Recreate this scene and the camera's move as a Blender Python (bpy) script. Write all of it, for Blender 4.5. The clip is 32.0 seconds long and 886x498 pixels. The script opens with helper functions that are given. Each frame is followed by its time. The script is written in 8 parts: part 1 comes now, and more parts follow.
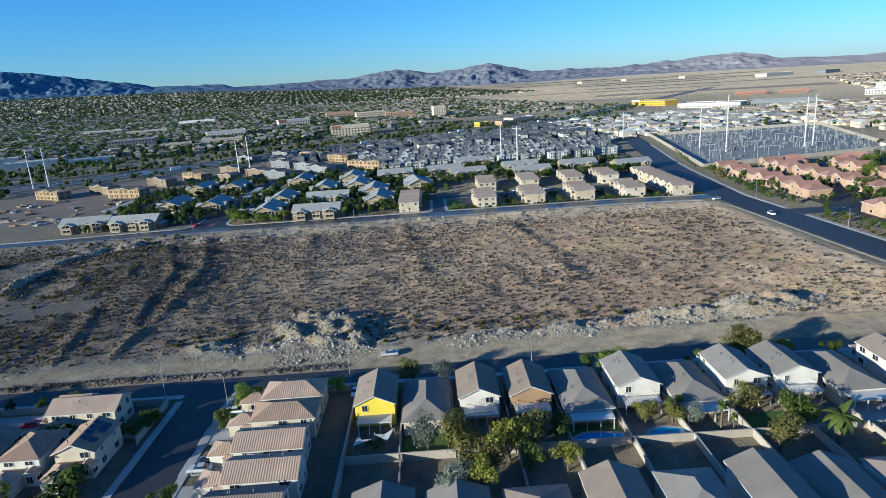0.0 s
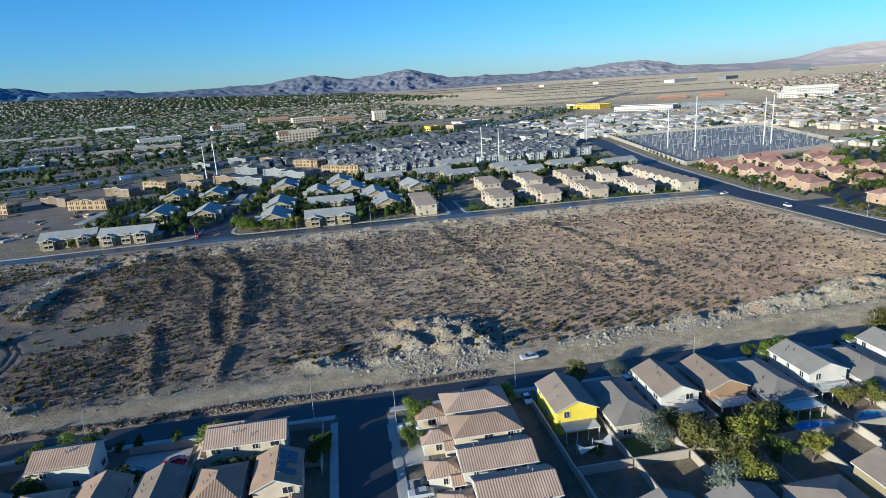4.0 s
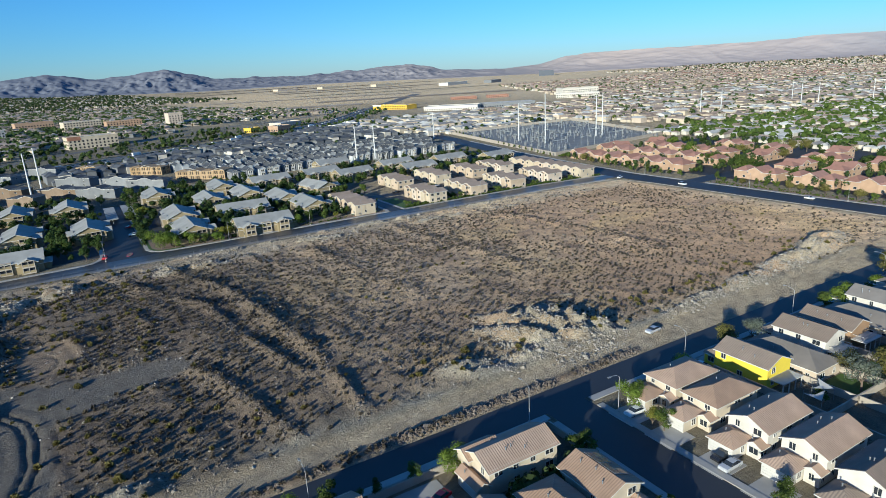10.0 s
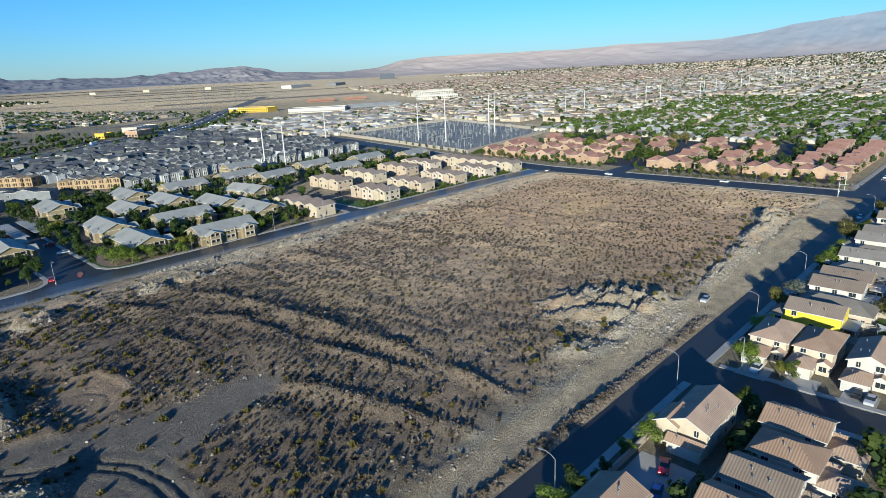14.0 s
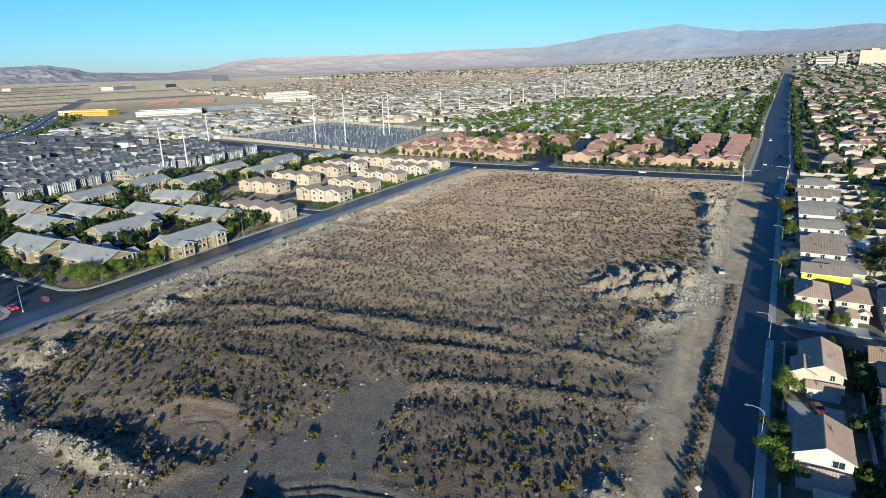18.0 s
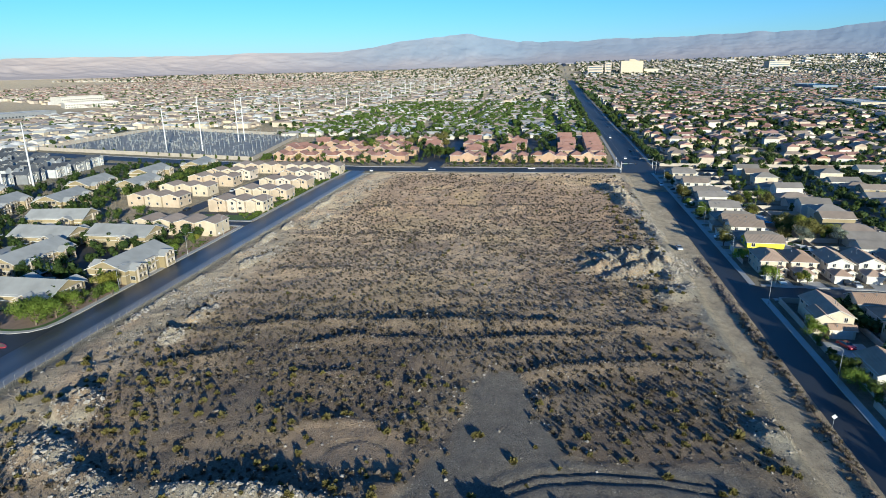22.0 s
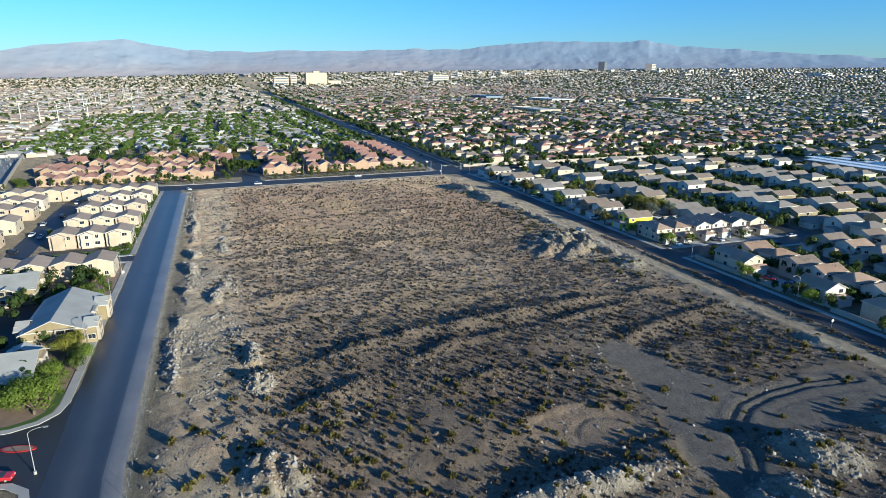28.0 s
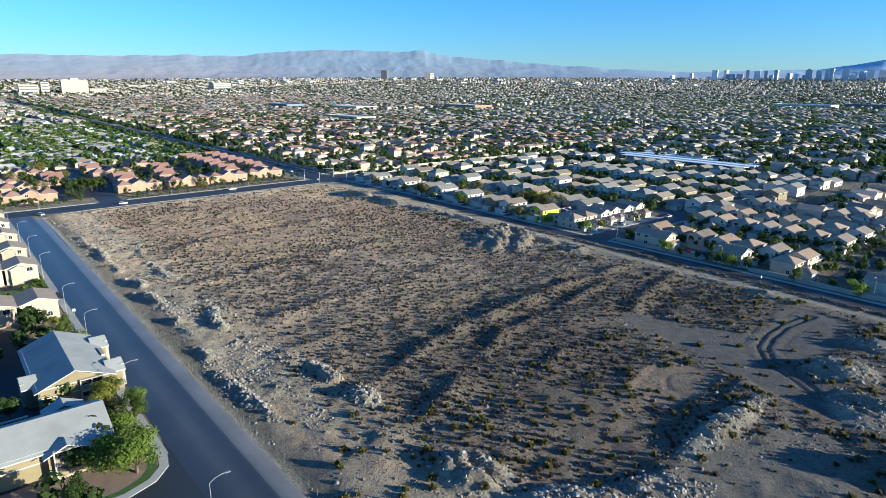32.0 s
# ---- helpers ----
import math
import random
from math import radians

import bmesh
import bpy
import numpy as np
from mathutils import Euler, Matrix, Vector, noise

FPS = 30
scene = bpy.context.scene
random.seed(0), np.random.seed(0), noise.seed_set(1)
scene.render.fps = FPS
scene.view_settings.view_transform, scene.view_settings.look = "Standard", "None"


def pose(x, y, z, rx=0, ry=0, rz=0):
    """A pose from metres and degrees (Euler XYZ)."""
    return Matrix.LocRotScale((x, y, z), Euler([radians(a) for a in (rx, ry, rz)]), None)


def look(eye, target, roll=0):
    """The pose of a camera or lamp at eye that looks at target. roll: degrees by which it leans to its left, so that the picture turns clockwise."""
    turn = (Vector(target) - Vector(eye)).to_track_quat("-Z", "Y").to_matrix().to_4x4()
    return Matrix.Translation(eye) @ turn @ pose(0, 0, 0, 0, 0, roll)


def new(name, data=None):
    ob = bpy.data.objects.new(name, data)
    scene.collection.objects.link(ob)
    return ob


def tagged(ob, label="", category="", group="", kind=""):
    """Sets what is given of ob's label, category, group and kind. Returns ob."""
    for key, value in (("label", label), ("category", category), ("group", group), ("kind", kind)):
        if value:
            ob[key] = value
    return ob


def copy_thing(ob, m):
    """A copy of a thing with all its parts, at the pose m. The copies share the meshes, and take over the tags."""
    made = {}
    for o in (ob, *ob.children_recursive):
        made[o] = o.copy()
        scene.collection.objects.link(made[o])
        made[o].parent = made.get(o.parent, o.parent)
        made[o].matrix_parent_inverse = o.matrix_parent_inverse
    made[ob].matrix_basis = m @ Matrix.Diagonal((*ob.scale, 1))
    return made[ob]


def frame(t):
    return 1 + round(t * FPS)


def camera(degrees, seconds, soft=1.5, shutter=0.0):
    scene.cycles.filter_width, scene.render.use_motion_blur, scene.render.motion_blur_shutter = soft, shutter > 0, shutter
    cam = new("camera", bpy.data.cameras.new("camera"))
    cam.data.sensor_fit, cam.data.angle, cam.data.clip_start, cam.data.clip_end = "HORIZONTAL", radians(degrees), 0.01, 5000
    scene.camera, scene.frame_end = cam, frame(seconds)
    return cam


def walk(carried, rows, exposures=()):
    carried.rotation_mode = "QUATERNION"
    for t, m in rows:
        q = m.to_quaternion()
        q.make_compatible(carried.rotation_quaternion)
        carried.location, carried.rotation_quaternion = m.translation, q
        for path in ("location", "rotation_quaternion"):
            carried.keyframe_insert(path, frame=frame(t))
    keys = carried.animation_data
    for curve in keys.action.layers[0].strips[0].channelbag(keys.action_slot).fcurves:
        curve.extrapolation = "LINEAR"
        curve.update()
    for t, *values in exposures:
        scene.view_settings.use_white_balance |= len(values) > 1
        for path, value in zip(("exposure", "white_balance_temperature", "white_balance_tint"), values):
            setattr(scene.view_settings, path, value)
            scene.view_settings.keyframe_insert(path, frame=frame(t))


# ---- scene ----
cam = camera(71.7, 32.0, 0.75)
METRES, EYE, TILT, LEAN, TURN = 507.46, 70.2, 0.0, 0.0, -0.6
ROWS = [
    (0.0, 0.0, 0.0, 0.0, -1.02, -15.35, 3.72),
    (0.5, -0.0137, 0.0022, -0.0, -1.5, -15.3, 3.71),
    (1.0, -0.0277, 0.0048, -0.0001, -1.73, -15.26, 3.7),
    (1.5, -0.0413, 0.0072, -0.0002, -2.87, -15.27, 3.7),
    (2.0, -0.0553, 0.0099, -0.0003, -4.61, -15.33, 3.74),
    (2.5, -0.0692, 0.0128, -0.0004, -6.24, -15.35, 3.75),
    (3.0, -0.0837, 0.0161, -0.0003, -7.32, -15.33, 3.73),
    (3.5, -0.0977, 0.0197, -0.0002, -7.94, -15.29, 3.72),
    (5.5, -0.1514, 0.0365, -0.0, -15.03, -15.55, 3.48),
    (6.0, -0.1644, 0.042, -0.0001, -17.04, -15.62, 3.46),
    (6.5, -0.1768, 0.0478, -0.0003, -18.86, -15.67, 3.45),
    (7.0, -0.1897, 0.0541, -0.0003, -20.44, -15.69, 3.4),
    (7.5, -0.2026, 0.0605, -0.0003, -22.06, -15.81, 3.35),
    (8.0, -0.2161, 0.0669, -0.0004, -23.97, -15.93, 3.3),
    (8.5, -0.2296, 0.0733, -0.0004, -26.15, -16.07, 3.23),
    (9.0, -0.2436, 0.0802, -0.0003, -28.25, -16.2, 3.16),
    (9.5, -0.2575, 0.0875, -0.0002, -29.56, -16.26, 3.1),
    (10.0, -0.2715, 0.0953, -0.0003, -30.48, -16.28, 3.06),
    (10.5, -0.2848, 0.103, -0.0004, -32.07, -16.32, 3.01),
    (11.0, -0.298, 0.1112, -0.0004, -33.88, -16.36, 3.0),
    (11.5, -0.3111, 0.1205, -0.0006, -36.56, -16.44, 2.92),
    (12.0, -0.3233, 0.1301, -0.0006, -38.9, -16.51, 2.87),
    (12.5, -0.3355, 0.1405, -0.0009, -40.51, -16.54, 2.8),
    (13.0, -0.3471, 0.1507, -0.0009, -42.2, -16.61, 2.76),
    (13.5, -0.3588, 0.1616, -0.0012, -43.92, -16.64, 2.66),
    (14.0, -0.3698, 0.1725, -0.0014, -45.67, -16.69, 2.52),
    (14.5, -0.3806, 0.184, -0.0017, -47.75, -16.77, 2.43),
    (16.5, -0.421, 0.2315, -0.0021, -54.89, -16.89, 2.0),
    (17.0, -0.43, 0.2442, -0.0022, -56.97, -16.93, 1.88),
    (17.5, -0.4386, 0.2575, -0.0024, -58.81, -16.9, 1.76),
    (18.0, -0.4465, 0.271, -0.0024, -60.92, -16.93, 1.68),
    (18.5, -0.4544, 0.2852, -0.0025, -63.21, -16.96, 1.61),
    (19.0, -0.4619, 0.2994, -0.0025, -65.68, -16.99, 1.51),
    (19.5, -0.469, 0.3143, -0.0024, -67.82, -16.99, 1.44),
    (20.0, -0.4755, 0.3292, -0.0025, -70.4, -17.0, 1.35),
    (20.5, -0.4814, 0.3447, -0.0025, -72.76, -16.97, 1.24),
    (21.0, -0.4865, 0.3599, -0.0024, -74.96, -16.95, 1.11),
    (21.5, -0.4911, 0.3753, -0.0024, -77.3, -16.92, 0.96),
    (22.0, -0.4949, 0.3906, -0.0024, -79.47, -16.88, 0.83),
    (22.5, -0.4983, 0.4064, -0.0025, -81.81, -16.86, 0.71),
    (23.0, -0.5012, 0.4222, -0.0026, -84.6, -16.82, 0.62),
    (23.5, -0.5033, 0.4387, -0.0027, -87.02, -16.76, 0.52),
    (24.0, -0.5048, 0.455, -0.0027, -89.41, -16.69, 0.41),
    (24.5, -0.5053, 0.4719, -0.0028, -91.88, -16.62, 0.3),
    (25.0, -0.5053, 0.4886, -0.003, -94.3, -16.57, 0.19),
    (25.5, -0.5046, 0.5059, -0.0033, -96.63, -16.49, 0.11),
    (27.5, -0.4949, 0.5724, -0.0041, -106.62, -16.15, -0.22),
    (28.0, -0.4913, 0.5873, -0.0042, -109.05, -16.03, -0.26),
    (28.5, -0.4873, 0.602, -0.0044, -111.8, -15.94, -0.33),
    (29.0, -0.4827, 0.6168, -0.0047, -114.24, -15.87, -0.4),
    (29.5, -0.4772, 0.6323, -0.0051, -117.07, -15.77, -0.44),
    (30.0, -0.471, 0.6475, -0.0055, -119.78, -15.66, -0.49),
    (30.5, -0.4638, 0.6631, -0.0058, -122.35, -15.56, -0.52),
    (31.0, -0.4562, 0.6781, -0.0061, -125.05, -15.44, -0.5),
    (31.5, -0.4477, 0.693, -0.0063, -127.32, -15.3, -0.47),
    (32.0, -0.4388, 0.707, -0.0065, -129.16, -15.19, -0.46),
]
walk(cam, [(t, pose(0, 0, EYE, TILT, LEAN, TURN) @ pose(METRES * x, METRES * y, METRES * z, 90 + pitch, roll, yaw)) for t, x, y, z, yaw, pitch, roll in ROWS],
     [(0, 0.84, 5170, 0), (3, 0.8, 5190, 0), (6, 0.72, 5240, 0), (10, 0.64, 5300, 0), (14, 0.67, 5350, 0), (19, 0.75, 5420, 0), (25, 0.86, 5420, 0), (28, 0.93, 5420, 0), (30, 1.03, 5420, 0), (32, 1.12, 5400, 0)])

# ---------------------------------------------------------------- light
SUN_EL, SUN_AZ = radians(12.5), radians(239.0)      # azimuth from +y towards +x
world = bpy.data.worlds.new("sky")
scene.world = world
world.use_nodes = True
wn = world.node_tree
wn.nodes.clear()
sky = wn.nodes.new("ShaderNodeTexSky")
sky.sky_type, sky.sun_disc = 'NISHITA', False
sky.sun_elevation, sky.sun_rotation = SUN_EL, SUN_AZ
sky.altitude, sky.air_density, sky.dust_density, sky.ozone_density = 600, 1.1, 0.15, 7.0
bg = wn.nodes.new("ShaderNodeBackground")
bg.inputs["Strength"].default_value = 0.1
wo = wn.nodes.new("ShaderNodeOutputWorld")
wn.links.new(sky.outputs[0], bg.inputs[0])
wn.links.new(bg.outputs[0], wo.inputs[0])
sun_data = bpy.data.lights.new("sun", 'SUN')
sun_data.energy, sun_data.angle, sun_data.color = 5.1, radians(0.5), (1.0, 0.84, 0.61)
sun = new("sun", sun_data)
sun.matrix_world = look((0, 0, 0), (-math.sin(SUN_AZ) * math.cos(SUN_EL), -math.cos(SUN_AZ) * math.cos(SUN_EL), -math.sin(SUN_EL)))

# ---------------------------------------------------------------- materials
def material(name, rough=0.85, metal=0.0):
    m = bpy.data.materials.new(name)
    m.use_nodes = True
    b = m.node_tree.nodes["Principled BSDF"]
    b.inputs["Roughness"].default_value, b.inputs["Metallic"].default_value = rough, metal
    return m, m.node_tree, b


def mixc(nt, fac, a, b, mode='MIX'):
    n = nt.nodes.new("ShaderNodeMix")
    n.data_type, n.blend_type = 'RGBA', mode
    for sock, val in ((n.inputs[0], fac), (n.inputs[6], a), (n.inputs[7], b)):
        if hasattr(val, "node"):
            nt.links.new(val, sock)
        elif isinstance(val, tuple):
            sock.default_value = (*val[:3], 1)
        else:
            sock.default_value = val
    return n.outputs[2]


def noise_out(nt, scale, detail=4.0, rough=0.55, coord="Object"):
    t = nt.nodes.new("ShaderNodeTexCoord")
    n = nt.nodes.new("ShaderNodeTexNoise")
    n.inputs["Scale"].default_value, n.inputs["Detail"].default_value, n.inputs["Roughness"].default_value = scale, detail, rough
    nt.links.new(t.outputs[coord], n.inputs["Vector"])
    return n.outputs["Fac"]


def ramp(nt, fac, a=0.35, b=0.65, va=0.0, vb=1.0):
    n = nt.nodes.new("ShaderNodeMapRange")
    n.inputs[1].default_value, n.inputs[2].default_value, n.inputs[3].default_value, n.inputs[4].default_value = a, b, va, vb
    nt.links.new(fac, n.inputs[0])
    return n.outputs[0]


def bump(nt, b, height, strength=0.4, dist=0.05):
    n = nt.nodes.new("ShaderNodeBump")
    n.inputs["Strength"].default_value, n.inputs["Distance"].default_value = strength, dist
    nt.links.new(height, n.inputs["Height"])
    nt.links.new(n.outputs[0], b.inputs["Normal"])


def weathered(name, col, dark=0.7, big=0.25, fine=6.0, rough=0.85, var=0.0, island=False, relief=0.3, dist=0.03, metal=0.0):
    """A plain surface with stains at one scale, grain at another and a little change from piece to piece."""
    m, nt, b = material(name, rough, metal)
    stain = ramp(nt, noise_out(nt, big, 5), 0.3, 0.7)
    grain = ramp(nt, noise_out(nt, fine, 3), 0.25, 0.75)
    c = mixc(nt, stain, tuple(v * dark for v in col), col)
    c = mixc(nt, ramp(nt, grain, 0, 1, 0.0, 0.3), c, tuple(v * 0.75 for v in col))
    if var:
        if island:
            r = nt.nodes.new("ShaderNodeNewGeometry").outputs["Random Per Island"]
        else:
            r = nt.nodes.new("ShaderNodeObjectInfo").outputs["Random"]
        h = nt.nodes.new("ShaderNodeHueSaturation")
        nt.links.new(ramp(nt, r, 0, 1, 1 - var, 1 + var), h.inputs["Value"])
        nt.links.new(ramp(nt, r, 0, 1, 1 + var * 0.6, 1 - var * 0.6), h.inputs["Saturation"])
        nt.links.new(c, h.inputs["Color"])
        c = h.outputs[0]
    nt.links.new(c, b.inputs["Base Color"])
    bump(nt, b, grain, relief, dist)
    return m


M = {}
for key, col, kw in (
    ("asphalt", (0.033, 0.036, 0.043), dict(big=0.06, fine=3, dark=0.75, rough=0.6)),
    ("worn_asphalt", (0.065, 0.066, 0.07), dict(big=0.1, fine=3, dark=0.75, rough=0.65)),
    ("lot_asphalt", (0.042, 0.043, 0.046), dict(big=0.05, fine=3, dark=0.6, rough=0.75)),
    ("old_asphalt", (0.15, 0.145, 0.14), dict(big=0.08, fine=3, dark=0.7, rough=0.92)),
    ("concrete", (0.42, 0.40, 0.37), dict(big=0.2, fine=5, dark=0.75, var=0.06)),
    ("block_wall", (0.44, 0.385, 0.32), dict(big=0.3, fine=7, dark=0.75, var=0.08)),
    ("stucco_cream", (0.60, 0.515, 0.39), dict(var=0.06)),
    ("stucco_white", (0.66, 0.615, 0.54), dict(var=0.04)),
    ("stucco_beige", (0.60, 0.50, 0.40), dict(var=0.08)),
    ("stucco_tan", (0.31, 0.25, 0.145), dict(var=0.1)),
    ("stucco_peach", (0.46, 0.31, 0.205), dict(var=0.08)),
    ("townhouse_cream", (0.53, 0.445, 0.325), dict(var=0.05)),
    ("townhouse_peach", (0.50, 0.395, 0.285), dict(var=0.05)),
    ("stucco_yellow", (0.74, 0.58, 0.05), dict(dark=0.85)),
    ("stucco_gray", (0.20, 0.207, 0.22), dict(var=0.15)),
    ("stucco_pale_gray", (0.44, 0.455, 0.47), dict(var=0.12)),
    ("stucco_brown", (0.36, 0.23, 0.13), dict()),
    ("roof_tan", (0.42, 0.29, 0.205), dict(var=0.14, rough=0.9, fine=4)),
    ("roof_brown", (0.30, 0.235, 0.185), dict(var=0.14, rough=0.9, fine=4)),
    ("roof_gray", (0.265, 0.235, 0.205), dict(var=0.12, rough=0.9, fine=4)),
    ("roof_slate", (0.07, 0.077, 0.09), dict(var=0.2, rough=0.85, fine=4)),
    ("roof_pink", (0.38, 0.205, 0.155), dict(var=0.1, rough=0.9, fine=4)),
    ("roof_red", (0.36, 0.185, 0.125), dict(var=0.15, rough=0.9, fine=4)),
    ("roof_beige", (0.37, 0.285, 0.22), dict(var=0.08, rough=0.9, fine=4)),
    ("trim", (0.62, 0.60, 0.56), dict(relief=0.1)),
    ("white_metal", (0.66, 0.66, 0.65), dict(relief=0.05, rough=0.45)),
    ("lamp_metal", (0.36, 0.365, 0.37), dict(relief=0.05, rough=0.6)),
    ("gray_metal", (0.26, 0.27, 0.28), dict(relief=0.05, rough=0.5, metal=0.3)),
    ("steel", (0.33, 0.345, 0.335), dict(relief=0.05, rough=0.6)),
    ("wood", (0.30, 0.20, 0.12), dict(fine=9)),
    ("framing", (0.40, 0.28, 0.155), dict(fine=9, var=0.1)),
    ("bark", (0.16, 0.12, 0.09), dict(fine=12, relief=0.8)),
    ("rubber", (0.02, 0.02, 0.022), dict(relief=0.1)),
    ("blue_tarp", (0.03, 0.12, 0.45), dict()),
    ("red_paint", (0.45, 0.03, 0.03), dict(rough=0.3, relief=0.02)),
    ("yellow_panel", (0.75, 0.48, 0.05), dict(rough=0.5)),
    ("gravel", (0.30, 0.21, 0.15), dict(big=0.5, fine=8)),
    ("yard_gravel", (0.27, 0.262, 0.245), dict(big=0.1, fine=4)),
    ("lawn", (0.07, 0.13, 0.025), dict(big=0.4, fine=9)),
):
    M[key] = weathered(key, col, **kw)


def glassy(name, col, rough=0.12):
    m, nt, b = material(name, rough)
    b.inputs["Base Color"].default_value = (*col, 1)
    b.inputs["Specular IOR Level"].default_value = 0.8
    return m


M["pane"] = glassy("window_glass", (0.025, 0.03, 0.038))
M["blue_glass"] = glassy("blue_glass", (0.02, 0.07, 0.14), 0.45)
M["solar"] = glassy("solar_panel", (0.012, 0.02, 0.05), 0.15)
M["pool"] = glassy("pool_water", (0.03, 0.30, 0.62), 0.05)
for key, col in (("car_white", (0.75, 0.75, 0.74)), ("car_red", (0.45, 0.02, 0.03)), ("car_blue", (0.02, 0.05, 0.22)),
                 ("car_silver", (0.45, 0.46, 0.48)), ("car_black", (0.015, 0.016, 0.02))):
    M[key] = glassy(key, col, 0.25)


def leafy(name, a, b2):
    m, nt, b = material(name, 0.75)
    r = nt.nodes.new("ShaderNodeNewGeometry").outputs["Random Per Island"]
    o = nt.nodes.new("ShaderNodeObjectInfo").outputs["Random"]
    c = mixc(nt, r, a, b2)
    h = nt.nodes.new("ShaderNodeHueSaturation")
    nt.links.new(ramp(nt, o, 0, 1, 0.75, 1.25), h.inputs["Value"])
    nt.links.new(c, h.inputs["Color"])
    nt.links.new(h.outputs[0], b.inputs["Base Color"])
    b.inputs["Specular IOR Level"].default_value = 0.2
    # thin leaves let light through
    tl, mx = nt.nodes.new("ShaderNodeBsdfTranslucent"), nt.nodes.new("ShaderNodeMixShader")
    nt.links.new(h.outputs[0], tl.inputs["Color"])
    mx.inputs[0].default_value = 0.38
    nt.links.new(b.outputs[0], mx.inputs[1])
    nt.links.new(tl.outputs[0], mx.inputs[2])
    nt.links.new(mx.outputs[0], nt.nodes["Material Output"].inputs["Surface"])
    return m


M["leaf"] = leafy("leaf_green", (0.055, 0.09, 0.015), (0.125, 0.16, 0.036))
M["leaf_bright"] = leafy("leaf_bright", (0.11, 0.165, 0.018), (0.21, 0.27, 0.05))
M["leaf_dark"] = leafy("leaf_dark", (0.03, 0.058, 0.014), (0.075, 0.11, 0.027))
M["leaf_olive"] = leafy("leaf_olive", (0.10, 0.10, 0.03), (0.19, 0.17, 0.05))
M["leaf_silver"] = leafy("leaf_silver", (0.14, 0.17, 0.13), (0.26, 0.28, 0.22))
M["leaf_gold"] = leafy("leaf_gold", (0.17, 0.18, 0.025), (0.31, 0.30, 0.06))
M["park_leaf"] = leafy("park_leaf", (0.05, 0.085, 0.016), (0.11, 0.15, 0.034))
M["scrub"] = leafy("scrub", (0.07, 0.058, 0.043), (0.19, 0.155, 0.11))
M["scrub_gold"] = leafy("scrub_gold", (0.115, 0.105, 0.032), (0.235, 0.20, 0.07))
M["city_leaf"] = leafy("city_leaf", (0.036, 0.062, 0.019), (0.088, 0.12, 0.038))


def soil_material():
    """Bare desert ground: the mesh carries the ground's colour, the nodes add gravel, crust and stones."""
    m, nt, b = material("desert_soil", 0.95)
    b.inputs["Diffuse Roughness"].default_value = 0.8
    a = nt.nodes.new("ShaderNodeAttribute")
    a.attribute_name = "soil"
    base = a.outputs["Color"]
    mid = ramp(nt, noise_out(nt, 0.3, 7, 0.7), 0.35, 0.62)
    h = nt.nodes.new("ShaderNodeHueSaturation")
    nt.links.new(base, h.inputs["Color"])
    nt.links.new(ramp(nt, mid, 0, 1, 0.58, 1.12), h.inputs["Value"])
    fine = ramp(nt, noise_out(nt, 1.5, 7, 0.75), 0.32, 0.68)
    c = mixc(nt, ramp(nt, fine, 0, 1, 0.0, 0.26), h.outputs[0], (0.40, 0.32, 0.245))
    speck = ramp(nt, noise_out(nt, 3.1, 3, 0.6), 0.6, 0.68)
    c = mixc(nt, ramp(nt, speck, 0, 1, 0, 0.4), c, (0.46, 0.42, 0.36))
    dark = ramp(nt, noise_out(nt, 2.3, 3, 0.6), 0.58, 0.66)
    c = mixc(nt, ramp(nt, dark, 0, 1, 0, 0.5), c, (0.06, 0.05, 0.045))
    nt.links.new(c, b.inputs["Base Color"])
    bump(nt, b, fine, 0.8, 0.5)
    return m


M["soil"] = soil_material()
M["rock"] = weathered("pale_rock", (0.33, 0.29, 0.24), island=True, var=0.3, big=0.8, fine=4, dark=0.7)
M["dark_rock"] = weathered("dark_rock", (0.15, 0.12, 0.095), island=True, var=0.35, big=0.8, fine=4)


# ---------------------------------------------------------------- mesh helpers
class Mesh:
    """Collects faces, each with a material slot, into one mesh."""

    def __init__(self):
        self.v, self.f, self.m = [], [], []

    def face(self, pts, m=0):
        i = len(self.v)
        self.v.extend(tuple(p) for p in pts)
        self.f.append(tuple(range(i, i + len(pts))))
        self.m.append(m)

    def box(self, x0, y0, z0, x1, y1, z1, m=0):
        i = len(self.v)
        self.v.extend(((x0, y0, z0), (x1, y0, z0), (x1, y1, z0), (x0, y1, z0), (x0, y0, z1), (x1, y0, z1), (x1, y1, z1), (x0, y1, z1)))
        for q in ((0, 3, 2, 1), (4, 5, 6, 7), (0, 1, 5, 4), (1, 2, 6, 5), (2, 3, 7, 6), (3, 0, 4, 7)):
            self.f.append(tuple(i + k for k in q))
            self.m.append(m)

    def tube(self, p0, p1, r0, r1, n=6, m=0, cap=True):
        p0, p1 = Vector(p0), Vector(p1)
        q = (p1 - p0).to_track_quat('Z', 'Y')
        i = len(self.v)
        for p, r in ((p0, r0), (p1, r1)):
            for k in range(n):
                self.v.append(tuple(p + q @ Vector((r * math.cos(k * math.tau / n), r * math.sin(k * math.tau / n), 0))))
        for k in range(n):
            self.f.append((i + k, i + (k + 1) % n, i + n + (k + 1) % n, i + n + k))
            self.m.append(m)
        if cap:
            self.f.append(tuple(i + n + k for k in range(n)))
            self.m.append(m)

    def done(self, name, *mats):
        me = bpy.data.meshes.new(name)
        me.from_pydata(self.v, [], self.f)
        for mt in mats:
            me.materials.append(M[mt])
        if len(mats) > 1:
            me.polygons.foreach_set("material_index", self.m)
        me.update()
        return me


